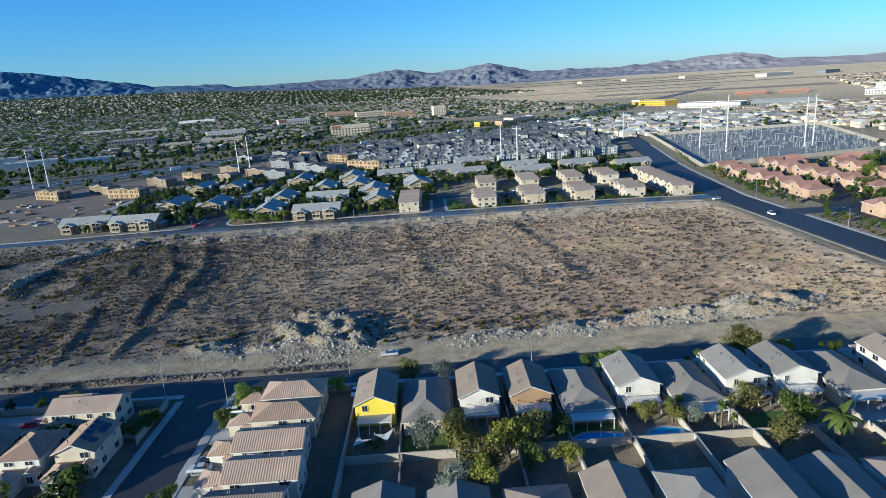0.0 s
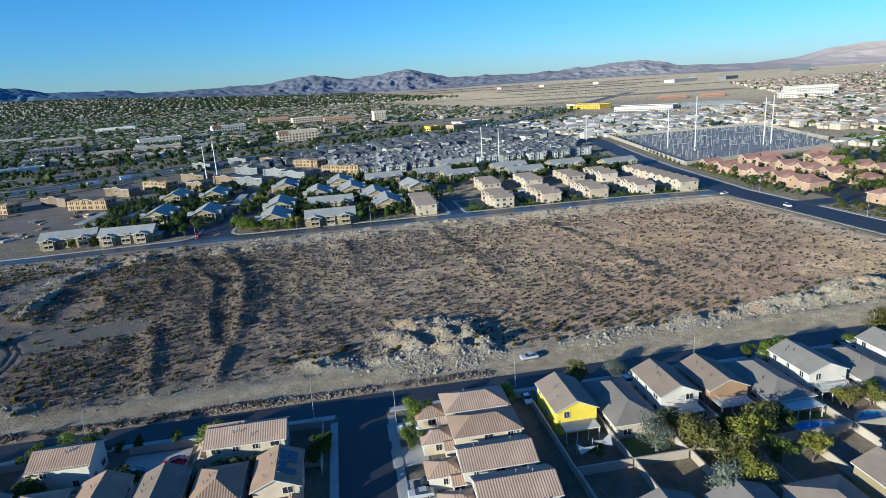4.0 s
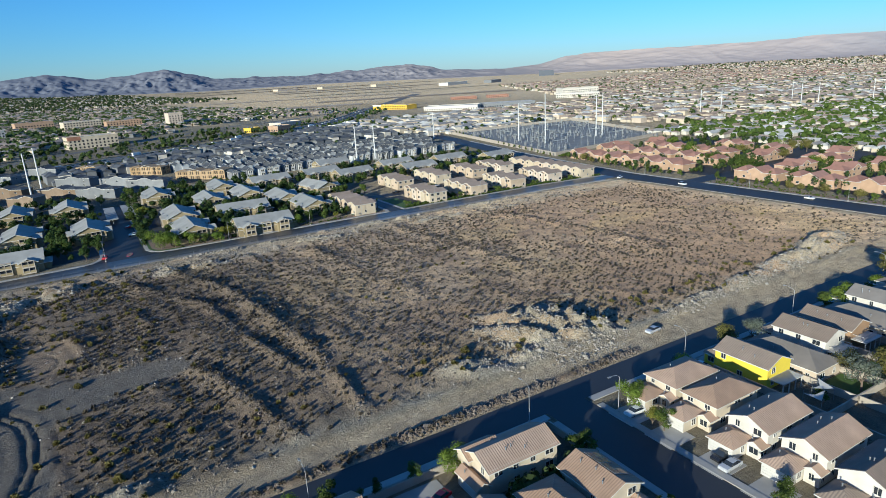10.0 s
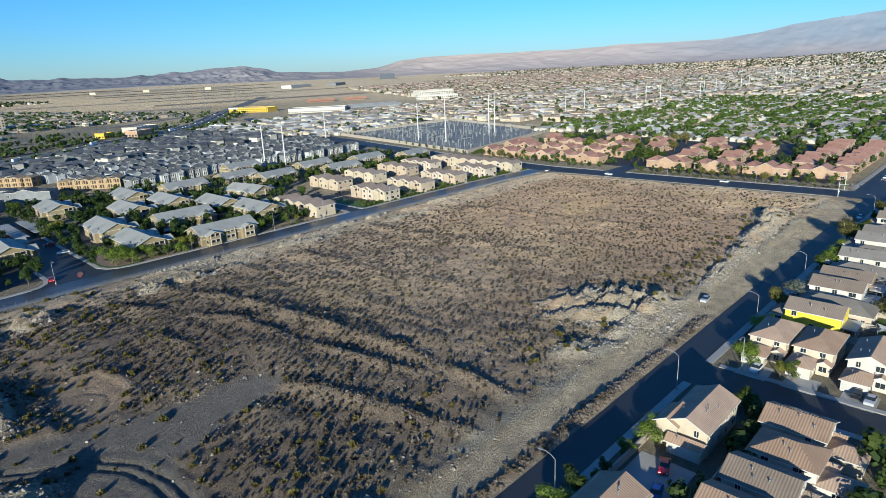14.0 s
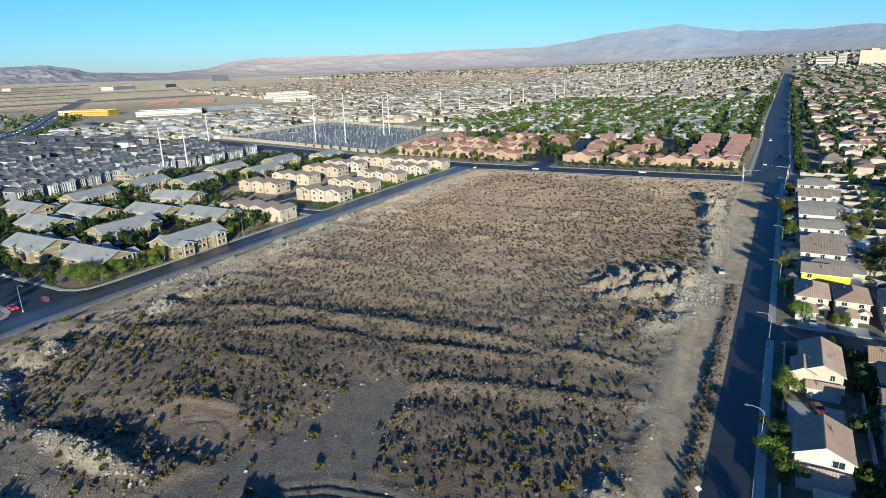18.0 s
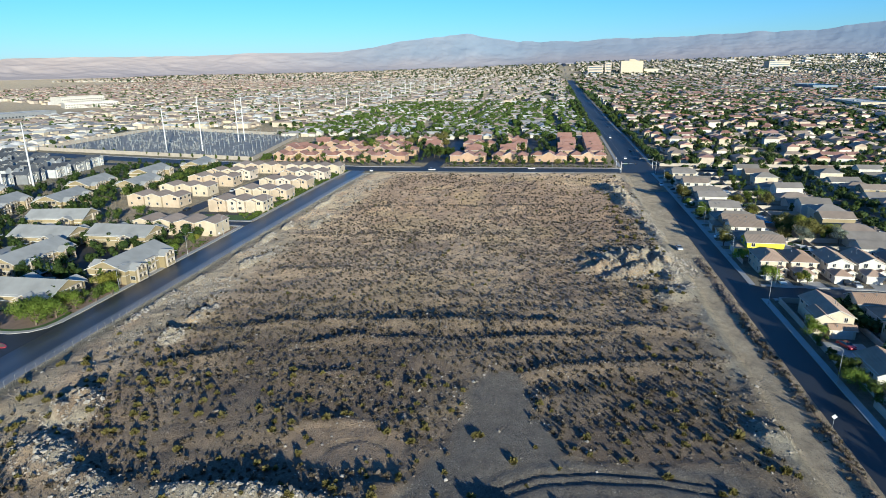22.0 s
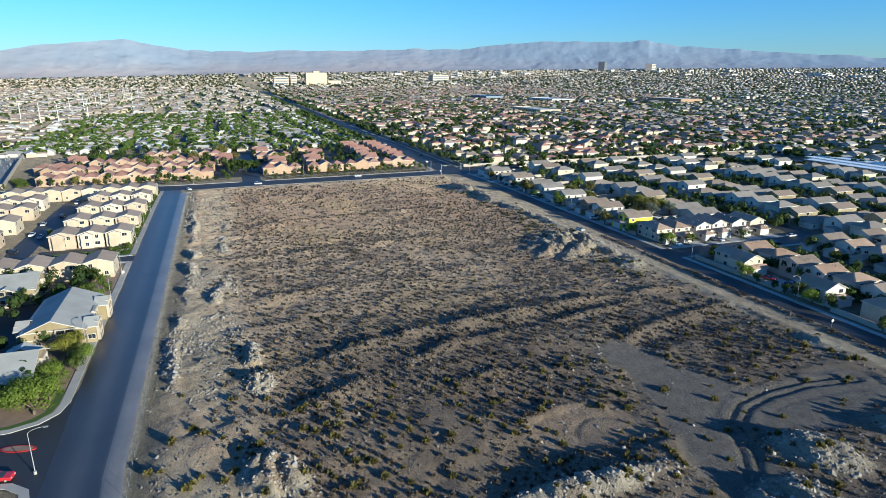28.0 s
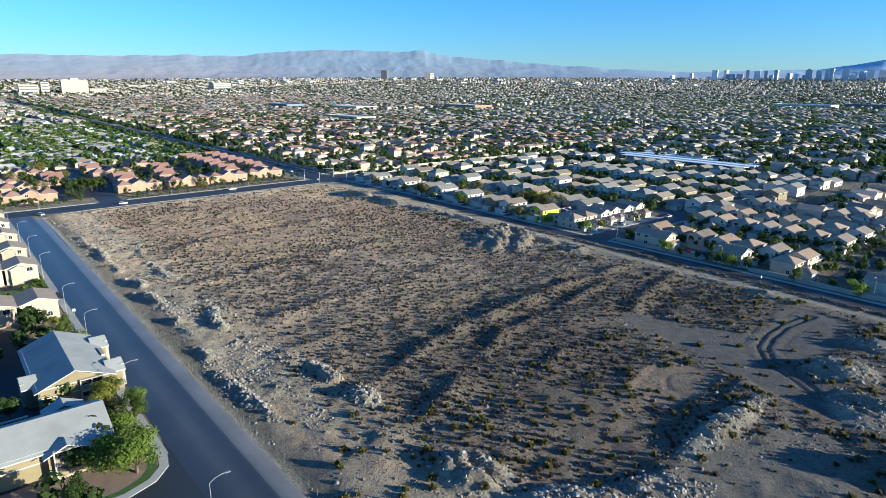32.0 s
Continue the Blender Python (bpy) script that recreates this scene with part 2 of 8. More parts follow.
def part(name, me, parent, at=None, label=""):
    ob = new(name, me)
    ob.parent = parent
    if at is not None:
        ob.matrix_basis = at
    return tagged(ob, label)


def thing(name, label, category, group="", at=None, me=None, kind=""):
    ob = new(name, me)
    if me is None:
        ob.empty_display_size = 0.5
    if at is not None:
        ob.matrix_basis = at
    return tagged(ob, label, category, group, kind)


def raw_mesh(name, verts, faces, mats, idx=None):
    me = bpy.data.meshes.new(name)
    verts, faces = np.asarray(verts, dtype=np.float32), np.asarray(faces, dtype=np.int32)
    n, k = faces.shape
    me.vertices.add(len(verts))
    me.vertices.foreach_set("co", verts.ravel())
    me.loops.add(n * k)
    me.loops.foreach_set("vertex_index", faces.ravel())
    me.polygons.add(n)
    me.polygons.foreach_set("loop_start", np.arange(0, n * k, k, dtype=np.int32))
    for mt in mats:
        me.materials.append(M[mt])
    if idx is not None:
        me.polygons.foreach_set("material_index", np.asarray(idx, dtype=np.int32))
    me.polygons.foreach_set("use_smooth", np.zeros(n, dtype=bool))
    me.update(calc_edges=True)
    return me


RNG = np.random.default_rng(7)


# ---------------------------------------------------------------- the lie of the land
def hash2(ix, iy, s):
    h = (ix.astype(np.int64) * 374761393 + iy.astype(np.int64) * 668265263 + s * 974711) & 0x7FFFFFFF
    h = ((h ^ (h >> 13)) * 1274126177) & 0x7FFFFFFF
    return ((h ^ (h >> 16)) & 0xFFFF) / 65535.0


def vnoise(x, y, scale, s=0):
    x, y = np.asarray(x, float) / scale, np.asarray(y, float) / scale
    ix, iy = np.floor(x), np.floor(y)
    fx, fy = x - ix, y - iy
    fx, fy = fx * fx * (3 - 2 * fx), fy * fy * (3 - 2 * fy)
    a, b = hash2(ix, iy, s), hash2(ix + 1, iy, s)
    c, d = hash2(ix, iy + 1, s), hash2(ix + 1, iy + 1, s)
    return (a * (1 - fx) + b * fx) * (1 - fy) + (c * (1 - fx) + d * fx) * fy


def fbm(x, y, scale, s=0, octaves=4):
    out, amp, tot = 0, 1.0, 0
    for k in range(octaves):
        out = out + amp * vnoise(x, y, scale / 2 ** k, s + k * 17)
        tot += amp
        amp *= 0.5
    return out / tot


def smooth(x, a, b):
    t = np.clip((np.asarray(x, float) - a) / (b - a), 0, 1)
    return t * t * (3 - 2 * t)


def to_line(x, y, pts):
    """Distance from a polyline."""
    best = np.full(np.shape(x), 1e9)
    for (ax, ay), (bx, by) in zip(pts, pts[1:]):
        dx, dy = bx - ax, by - ay
        t = np.clip(((x - ax) * dx + (y - ay) * dy) / (dx * dx + dy * dy), 0, 1)
        best = np.minimum(best, np.hypot(x - ax - t * dx, y - ay - t * dy))
    return best


def far_drop(x, y):
    """The valley falls away beyond the near blocks."""
    dx, dy = x + 100, y - 150
    d = np.hypot(dx, dy)
    az = np.degrees(np.arctan2(dx, dy))
    k = np.interp(az, (-180, -45, -12, -3, 8, 90, 112, 128, 165, 180), (0.0, -0.012, -0.011, -0.004, 0.0, 0.0, 0.0, -0.004, -0.006, 0.0))
    z = -k * np.maximum(0, d - 520) * smooth(d, 520, 900)
    foot = np.interp(az, (-180, -50, -20, -8, 0, 10, 20, 33, 40, 46, 58, 70, 84, 92, 100, 110, 128, 165, 180), (0, 130, 112, 64, 34, 22, 26, 16, 12, 14, 14, 16, 40, 60, 66, 80, 96, 106, 60))
    return z + np.maximum(0, foot + k * 3630) * np.clip((d - 2200) / 1950, 0, 1) ** 1.5


# heaps of spoil and rubble: x, y, half length, half width, height, turn
HEAPS = ((-36, 171, 15, 19, 1.0, 0), (-45, 170, 14, 3.4, 1.6, -62), (-38, 175, 17, 3.6, 2.1, -60), (-30, 174, 17, 3.4, 2.0, -63), (-34, 161, 10, 3.2, 1.4, -20), (-25, 163, 8, 3.2, 1.6, -70), (-48, 160, 8, 3.2, 1.1, -10), (-66, 162, 9, 5, 1.2, -30), (-16, 189, 4, 2.8, 0.9, -20), (86, 167, 17, 6, 2.6, 12), (62, 163, 13, 5, 2.2, 5), (36, 160, 12, 4, 1.6, 8),
         (10, 158, 14, 3, 1.3, 6), (-152, 297, 8, 5, 2.8, 20), (-166, 291, 10, 5, 1.6, 60), (-187, 218, 7, 8, 2.6, 10), (-177, 202, 8, 6, 2.4, 40),
         (-171.5, 247, 3.2, 17, 1.7, 0), (-174, 276, 4, 8, 1.4, -40), (-206, 235, 9, 8, 5.0, 0), (-214, 262, 9, 7, 4.5, 40), (-60, 307, 14, 2.0, 1.1, -7), (-38, 304, 12, 2.0, 1.1, 0), (2, 303.5, 14, 2.0, 1.0, 0), (44, 301.5, 14, 2.0, 1.0, -3), (-104, 298, 11, 2.2, 1.2, -5), (-116, 297, 5, 3, 1.8, 0),
         (-24, 315, 40, 2.0, 1.1, 0), (50, 316.5, 40, 2.0, 1.1, 2), (-85, 316.2, 26, 2.0, 1.1, 0), (-178, 180, 6, 4, 1.8, 0), (-140, 158, 6, 4, 1.4, 0))
RIDGES = (([(-114, 299), (-105, 270), (-99, 249), (-96, 222), (-93.5, 196), (-94, 160)], 4.0, 1.9), ([(-129, 287), (-118, 264), (-110, 246), (-107, 225), (-104.6, 208), (-99, 186)], 3.6, 1.5),
          ([(-123, 206), (-118, 196), (-114, 178), (-110, 159)], 3.8, 1.7), ([(-131, 256), (-128, 244), (-131, 230)], 3.2, 1.4), ([(-60, 290), (-56, 250), (-50, 215)], 5, 1.1), ([(-20, 300), (-12, 250), (-8, 205)], 6, 1.1),
          ([(-163, 254), (-156, 246), (-146, 240)], 3, 0.6), ([(-172, 270), (-166, 246), (-167, 226)], 3.5, 0.9), ([(30, 290), (42, 240), (40, 200)], 7, 1.1))


def heap_r(x, y, heap):
    """0 in the middle of a heap, 1 at its edge; long ridges wander and have gaps."""
    hx, hy, a, b, h, turn = heap
    c, s = math.cos(math.radians(turn)), math.sin(math.radians(turn))
    u, v = (x - hx) * c + (y - hy) * s, -(x - hx) * s + (y - hy) * c
    r = np.hypot(u / a, v / b)
    if b < 3:
        r = np.hypot(u / a, (v + 3.4 * (vnoise(x, 0 * x, 11, 35) - 0.5)) / b) + 1.1 * smooth(fbm(x, y * 0.4, 8, 33, 3), 0.42, 0.62)
    return r


def lot_mask(x, y):
    return smooth(x, -330, -300) * (1 - smooth(x, 128, 138)) * smooth(y, 153, 160) * (1 - smooth(y, 314, 321))


def graded(x, y):
    """The bulldozed pad and its ways in."""
    d = np.minimum(to_line(x, y, [(-128, 210), (-150, 210), (-172, 219), (-215, 224)]) - 6.5, np.hypot(x + 150, y - 207) - 11)
    d = np.minimum(d, to_line(x, y, [(-158, 204), (-163, 190), (-161, 172)]) - 9)
    return 1 - smooth(d + 3 * (vnoise(x, y, 6, 3) - 0.5), -1.5, 1.5)


def tipped(x, y):
    """The bare ground among the spoil heaps at the east end."""
    return 1 - smooth(np.hypot((x + 184) / 15, (y - 262) / 26) + 0.35 * (vnoise(x, y, 7, 13) - 0.5), 0.8, 1.1)


def bowl(x, y):
    return 1 - smooth(np.hypot((x + 154.5) / 8, (y - 237) / 14) + 0.3 * (vnoise(x, y, 5, 9) - 0.5), 0.85, 1.05)


RUT = [(-200, 224), (-179, 219), (-173, 214), (-164, 209), (-158.5, 201), (-156.5, 192), (-156, 180), (-158, 168)]


def arcs(x, y):
    """Wheel ruts on the pad and in the hollow."""
    d = to_line(x, y, RUT)
    out = np.maximum(1 - smooth(np.abs(d - 1.1), 0.35, 0.9), 0.3 * (1 - smooth(np.abs(d - 4.6), 0.3, 0.8)) * (y < 212))
    r = np.hypot((x + 157) / 0.8, y - 234)
    return np.maximum(out, 0.7 * (1 - smooth(np.abs(r - 6.5), 0.3, 0.8)) * smooth(x, -160, -154))


def ground_z(x, y):
    x, y = np.asarray(x, float), np.asarray(y, float)
    z = far_drop(x, y)
    lot = lot_mask(x, y)
    flat = np.maximum(graded(x, y), 0.8 * bowl(x, y))
    rel = 0.75 - 0.9 * np.exp(-(((x + 30) / 60) ** 2 + ((y - 180) / 30) ** 2)) + 1.6 * (fbm(x, y, 34, 1, 5) - 0.5) + 1.1 * (fbm(x, y, 5.5, 5, 4) - 0.5) * (1 - 0.85 * flat)
    rel = rel * (1 - 0.25 * flat) + 1.5 * (fbm(x + 0.12 * y, y / 4.5, 11, 15, 4) - 0.5) * (1 - flat) * smooth(-20 - x, 0, 60)
    for pts, w, h in RIDGES:
        d = to_line(x, y, pts)
        rel = rel + (1 - flat) * 0.72 * h * (0.42 * np.exp(-(d / (0.45 * w)) ** 2) + 0.22 * np.exp(-(d / w) ** 2)) * (0.45 + 1.1 * smooth(fbm(x, y, 8, 4, 4), 0.25, 0.75))
    rel = rel - 0.35 * arcs(x, y) - 0.3 * bowl(x, y)
    for hp in HEAPS:
        rel = rel + hp[4] * (1 - smooth(heap_r(x, y, hp), 0.3, 1.25)) * (0.15 + 1.25 * (1 - np.abs(2 * fbm(x + 0.8 * y, 2.2 * y - 0.5 * x, 9, 21, 4) - 1)) ** 2)
    bank = 1.0 * np.exp(-((y - 156.2) / 1.6) ** 2) * fbm(x, y, 8, 31) * smooth(x, -320, -290) * (1 - smooth(x, 120, 136))
    kerbside = 1.0 * np.exp(-((y - 147.2) / 1.2) ** 2) * fbm(x, y, 7, 37) * (1 - smooth(x, -40, -20)) * smooth(x, -320, -290)
    return z + lot * rel + bank + kerbside


def soil_colour(x, y):
    lot = lot_mask(x, y)[..., None]
    big, mid = fbm(x, y, 60, 40, 4)[..., None], fbm(x, y, 9, 44, 4)[..., None]
    tan, umber, pale = np.array((0.47, 0.345, 0.25)), np.array((0.29, 0.20, 0.145)), np.array((0.46, 0.405, 0.335))
    grey, gold = np.array((0.135, 0.125, 0.122)), np.array((0.42, 0.31, 0.18))
    c = tan + (umber - tan) * smooth(big + 0.5 * (mid - 0.5), 0.34, 0.62)
    c = c + (gold - c) * 0.5 * smooth(fbm(x, y, 22, 60)[..., None], 0.56, 0.7)
    rim = np.maximum(np.maximum(1 - smooth(y - 156, 2, 15), 1 - smooth(320 - y, 12, 30)), 1 - smooth(136 - x, 3, 22))[..., None]
    c = c + (np.array((0.44, 0.37, 0.29)) - c) * 0.75 * rim * smooth(mid, 0.2, 0.6)
    # darker towards the east end, paler and warmer towards the west
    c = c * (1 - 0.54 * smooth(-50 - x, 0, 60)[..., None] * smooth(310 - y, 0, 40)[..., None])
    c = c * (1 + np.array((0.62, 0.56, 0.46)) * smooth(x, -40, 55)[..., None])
    c = c + (grey - c) * 0.9 * graded(x, y)[..., None]
    c = c + (np.array((0.30, 0.215, 0.155)) - c) * 0.9 * bowl(x, y)[..., None]
    c = c + (np.array((0.235, 0.20, 0.17)) - c) * 0.85 * tipped(x, y)[..., None]
    heap = np.zeros(np.shape(x))
    for hp in HEAPS:
        heap = np.maximum(heap, 1 - smooth(heap_r(x, y, hp), 0.75, 1.25))
    c = c + (pale - c) * 0.85 * heap[..., None] * smooth(mid, 0.3, 0.55)
    c = c + (np.array((0.10, 0.095, 0.09)) - c) * 0.6 * arcs(x, y)[..., None]
    # town ground outside the lot: yards, gravel, dry fields
    town = np.array((0.25, 0.205, 0.15)) + (np.array((0.13, 0.12, 0.085)) - np.array((0.25, 0.205, 0.15))) * smooth(fbm(x, y, 120, 70)[..., None], 0.35, 0.65)
    field = (smooth(y, 1250, 1350) * smooth(x, -50, 250) * (1 - smooth(x - 0.55 * y, 150, 500)))[..., None]
    dry = np.array((0.46, 0.36, 0.25)) + (np.array((0.27, 0.215, 0.145)) - np.array((0.46, 0.36, 0.25))) * smooth(fbm(x * 0.3, y, 160, 80)[..., None], 0.4, 0.6)
    town = town + (dry - town) * field
    west = (smooth(x, 500, 800) * smooth(y, 172, 300))[..., None]
    town = town + (np.array((0.36, 0.295, 0.225)) - town) * 0.75 * west
    c = town + (c - town) * lot
    track = (smooth(y, 144, 146) * (1 - smooth(y, 153, 156)) * (1 - smooth(x, 126, 136)) * smooth(x, -420, -400))[..., None]
    c = c + (np.array((0.46, 0.375, 0.285)) * (0.75 + 0.5 * mid) - c) * track
    verge = (np.exp(-((y - 147.2) / 1.5) ** 2) * (1 - smooth(x, -45, -20)) * smooth(x, -420, -400))[..., None]
    c = c + (np.array((0.24, 0.165, 0.115)) * (0.6 + 0.8 * mid) - c) * verge
    stony = (np.exp(-((y - 157) / 2.2) ** 2) * (1 - smooth(x, 110, 130)))[..., None]
    c = c + (np.array((0.33, 0.31, 0.28)) - c) * 0.7 * stony * smooth(mid, 0.35, 0.55)
    north = (smooth(y, 320, 322) * (1 - smooth(y, 325, 326)) * (1 - smooth(x, 126, 136)) * smooth(x, -420, -400))[..., None]
    c = c + (np.array((0.36, 0.32, 0.27)) * (0.8 + 0.4 * mid) - c) * north
    return c


def grid_lines(lo, hi, step, reach, grow=1.16):
    mid = list(np.arange(lo, hi + step * 0.5, step))
    a, s = lo, step
    left, right = [], []
    while a > -reach:
        s *= grow
        a -= s
        left.append(a)
    a, s = mid[-1], step
    while a < reach:
        s *= grow
        a += s
        right.append(a)
    return np.array(left[::-1] + mid + right)


gx, gy = grid_lines(-225, 140, 0.62, 7000), grid_lines(144, 328, 0.62, 7000)
GX, GY = np.meshgrid(gx, gy)
GZ = ground_z(GX, GY)
nx, ny = len(gx), len(gy)
ii = (np.arange(ny - 1)[:, None] * nx + np.arange(nx - 1)[None, :]).ravel()
ground_me = raw_mesh("ground", np.stack([GX, GY, GZ], -1).reshape(-1, 3), np.stack([ii, ii + 1, ii + 1 + nx, ii + nx], 1), ["soil"])
col = np.ones((nx * ny, 4), dtype=np.float32)
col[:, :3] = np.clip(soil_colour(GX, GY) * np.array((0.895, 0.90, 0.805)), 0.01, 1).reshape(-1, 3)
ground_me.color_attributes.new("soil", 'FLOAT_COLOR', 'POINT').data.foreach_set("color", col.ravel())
ground_me.polygons.foreach_set("use_smooth", np.ones(len(ii), dtype=bool))
ground = thing("ground", "bare brown desert soil with gravel, ruts and spoil heaps", "ground", me=ground_me, kind="structure")


def gz(x, y):
    return float(ground_z(np.array([x]), np.array([y]))[0])


def strip(name, pts, width, z, mat, label, cat="road", kind="structure", step=25, thick=0.0):
    """A paved strip along a polyline, following the land."""
    line = []
    for (ax, ay), (bx, by) in zip(pts, pts[1:]):
        n = max(1, int(math.hypot(bx - ax, by - ay) / step))
        line += [(ax + (bx - ax) * k / n, ay + (by - ay) * k / n) for k in range(n)]
    line.append(pts[-1])
    mb = Mesh()
    edge = []
    for k, (x, y) in enumerate(line):
        a, b = line[max(0, k - 1)], line[min(len(line) - 1, k + 1)]
        d = Vector((b[0] - a[0], b[1] - a[1])).normalized()
        h = float(far_drop(np.array([x]), np.array([y]))[0]) + z
        edge.append(((x - d.y * width / 2, y + d.x * width / 2, h), (x + d.y * width / 2, y - d.x * width / 2, h)))
    for (l0, r0), (l1, r1) in zip(edge, edge[1:]):
        mb.face((r0, r1, l1, l0))
        if thick:
            for p, q in ((l1, l0), (r0, r1)):
                mb.face((p, q, (q[0], q[1], q[2] - thick), (p[0], p[1], p[2] - thick)))
    ob = thing(name, label, cat, me=mb.done(name, mat), kind=kind)
    return ob


# ---------------------------------------------------------------- roads, kerbs, pavements
strip("road_south", [(-600, 141.3), (138, 141.3)], 7.4, 0.03, "asphalt", "dark asphalt half street in the shade of the houses")
strip("road_boulevard", [(138, 143.2), (1200, 143.2), (4300, 143.2)], 19, 0.035, "asphalt", "long straight asphalt boulevard running to the horizon", step=60)
def soft_strip(name, pts, tones, z, label, step=12):
    """A road whose tone changes softly across it: (offset from the line, colour)."""
    line = []
    for (ax, ay), (bx, by) in zip(pts, pts[1:]):
        n = max(1, int(math.hypot(bx - ax, by - ay) / step))
        line += [(ax + (bx - ax) * k / n, ay + (by - ay) * k / n) for k in range(n)]
    line.append(pts[-1])
    v, w = [], len(tones)
    for k, (x, y) in enumerate(line):
        a, b = line[max(0, k - 1)], line[min(len(line) - 1, k + 1)]
        d = Vector((b[0] - a[0], b[1] - a[1])).normalized()
        v += [(x - d.y * o, y + d.x * o, z) for o, c in tones]
    i = (np.arange(len(line) - 1)[:, None] * w + np.arange(w - 1)[None, :]).ravel()
    me = raw_mesh(name, v, np.stack([i, i + 1, i + 1 + w, i + w], 1)[:, ::-1], ["soft_asphalt"])
    c = np.ones((len(v), 4), dtype=np.float32)
    c[:, :3] = np.tile([t[1] for t in tones], (len(line), 1))
    me.color_attributes.new("wear", 'FLOAT_COLOR', 'POINT').data.foreach_set("color", c.ravel())
    return thing(name, label, "road", me=me, kind="structure")


def soft_asphalt():
    m, nt, b = material("soft_asphalt", 0.38)
    a = nt.nodes.new("ShaderNodeAttribute")
    a.attribute_name = "wear"
    h = nt.nodes.new("ShaderNodeHueSaturation")
    nt.links.new(a.outputs["Color"], h.inputs["Color"])
    nt.links.new(ramp(nt, noise_out(nt, 0.09, 5), 0.3, 0.7, 0.8, 1.15), h.inputs["Value"])
    grain = noise_out(nt, 3.0, 3)
    c = mixc(nt, ramp(nt, grain, 0.45, 0.7, 0, 0.25), h.outputs[0], (0.09, 0.09, 0.092))
    nt.links.new(c, b.inputs["Base Color"])
    bump(nt, b, grain, 0.3, 0.03)
    return m


M["soft_asphalt"] = soft_asphalt()
soft_strip("road_north", [(-600, 322), (-330, 322), (-210, 325), (-170, 328.5), (-140, 330.4), (141, 331.2)],
           ((4.9, (0.034, 0.036, 0.042)), (3.4, (0.036, 0.038, 0.044)), (1.6, (0.046, 0.048, 0.053)), (0.0, (0.066, 0.067, 0.07)), (-1.4, (0.062, 0.063, 0.066)), (-2.8, (0.042, 0.044, 0.05)), (-4.3, (0.038, 0.040, 0.045)), (-5.0, (0.06, 0.059, 0.058))), 0.03,
           "dark asphalt street with a softly worn paler lane")
soft_strip("road_shoulder", [(-330, 322), (-210, 325), (-170, 328.5), (-140, 330.4), (128, 331.2)],
           ((-4.9, (0.10, 0.097, 0.092)), (-5.4, (0.17, 0.16, 0.148)), (-6.6, (0.22, 0.20, 0.178)), (-7.8, (0.25, 0.222, 0.19)), (-8.4, (0.33, 0.28, 0.225))), 0.02, "old dusty grey asphalt shoulder beside the street")
strip("road_west", [(147.5, 20), (147.5, 330), (158, 430), (172, 560), (196, 700), (300, 1000)], 16.5, 0.04, "asphalt", "wide asphalt street between the lot and the flats", step=12)
strip("road_side", [(-58, 137.7), (-58, 72), (-56, 65), (-51, 61), (-44, 60)], 10.4, 0.034, "asphalt", "dark asphalt residential street", step=4)
strip("road_entrance", [(156, 284), (190, 284), (300, 284)], 12, 0.036, "asphalt", "asphalt entrance drive of the flats")
strip("road_close", [(-127, 335), (-127, 420), (-127, 470)], 15, 0.036, "asphalt", "asphalt entrance drive and car park of the flats")
strip("road_lane", [(-1, 335.8), (-1, 378), (-40, 392)], 7, 0.036, "asphalt", "asphalt lane between the townhouses", step=10)
strip("road_lane", [(-1, 378), (60, 378.5), (118, 378.5)], 9, 0.04, "asphalt", "asphalt lane with parked cars between the townhouses", step=10)
strip("road_crossing", [(162, 133), (162, -400)], 14, 0.034, "asphalt", "asphalt cross street between walled estates", step=40)
for yy in (60, -8, -78, -148, -218):
    strip("road_estate", [(-70 if yy < 60 else -50, yy), (150, yy)], 9, 0.03, "asphalt", "asphalt estate street between rows of houses", step=40)
for xx in (-150,):
    strip("road_estate", [(xx, 120), (xx, -140)], 9, 0.032, "asphalt", "asphalt estate street between rows of houses", step=40)
for pts, w, lab in (([(-52, 136.5), (138, 136.5)], 1.8, ""), ([(-330, 136.5), (-64, 136.5)], 1.8, ""), ([(-110, 336.9), (-6, 336.9)], 1.9, ""), ([(4, 336.9), (138, 336.9)], 1.9, ""),
                    ([(-300, 327.5), (-210, 330.8), (-170, 334.3), (-143, 336.2)], 1.9, ""), ([(157, 156), (157, 276)], 2.0, ""), ([(157, 292), (157, 330), (167, 430), (181, 560)], 2.0, ""),
                    ([(-51.8, 134), (-51.8, 68)], 1.6, ""), ([(-64.2, 134), (-64.2, 60)], 1.6, ""), ([(160, 154.5), (900, 154.5)], 2, ""), ([(170, 131.8), (900, 131.8)], 2, "")):
    strip("pavement", pts, w, 0.16, "concrete", "pale concrete pavement with a kerb", "pavement", step=20, thick=0.2)
strip("kerb", [(137.5, 158), (137.5, 300), (134.5, 316), (126, 322.8), (60, 322.6)], 0.5, 0.14, "concrete", "pale concrete kerb round the lot", "kerb", step=8, thick=0.2)
for yy in (138.2, 148.2):
    mb = Mesh()
    for x in range(170, 1500, 12):
        h = float(far_drop(np.array([x]), np.array([yy]))[0])
        mb.box(x, yy - 0.08, h + 0.03, x + 4, yy + 0.08, h + 0.05)
    thing("lane_marking", "white broken lane lines painted on the asphalt", "marking", me=mb.done("lane_marking", "trim"), kind="structure")


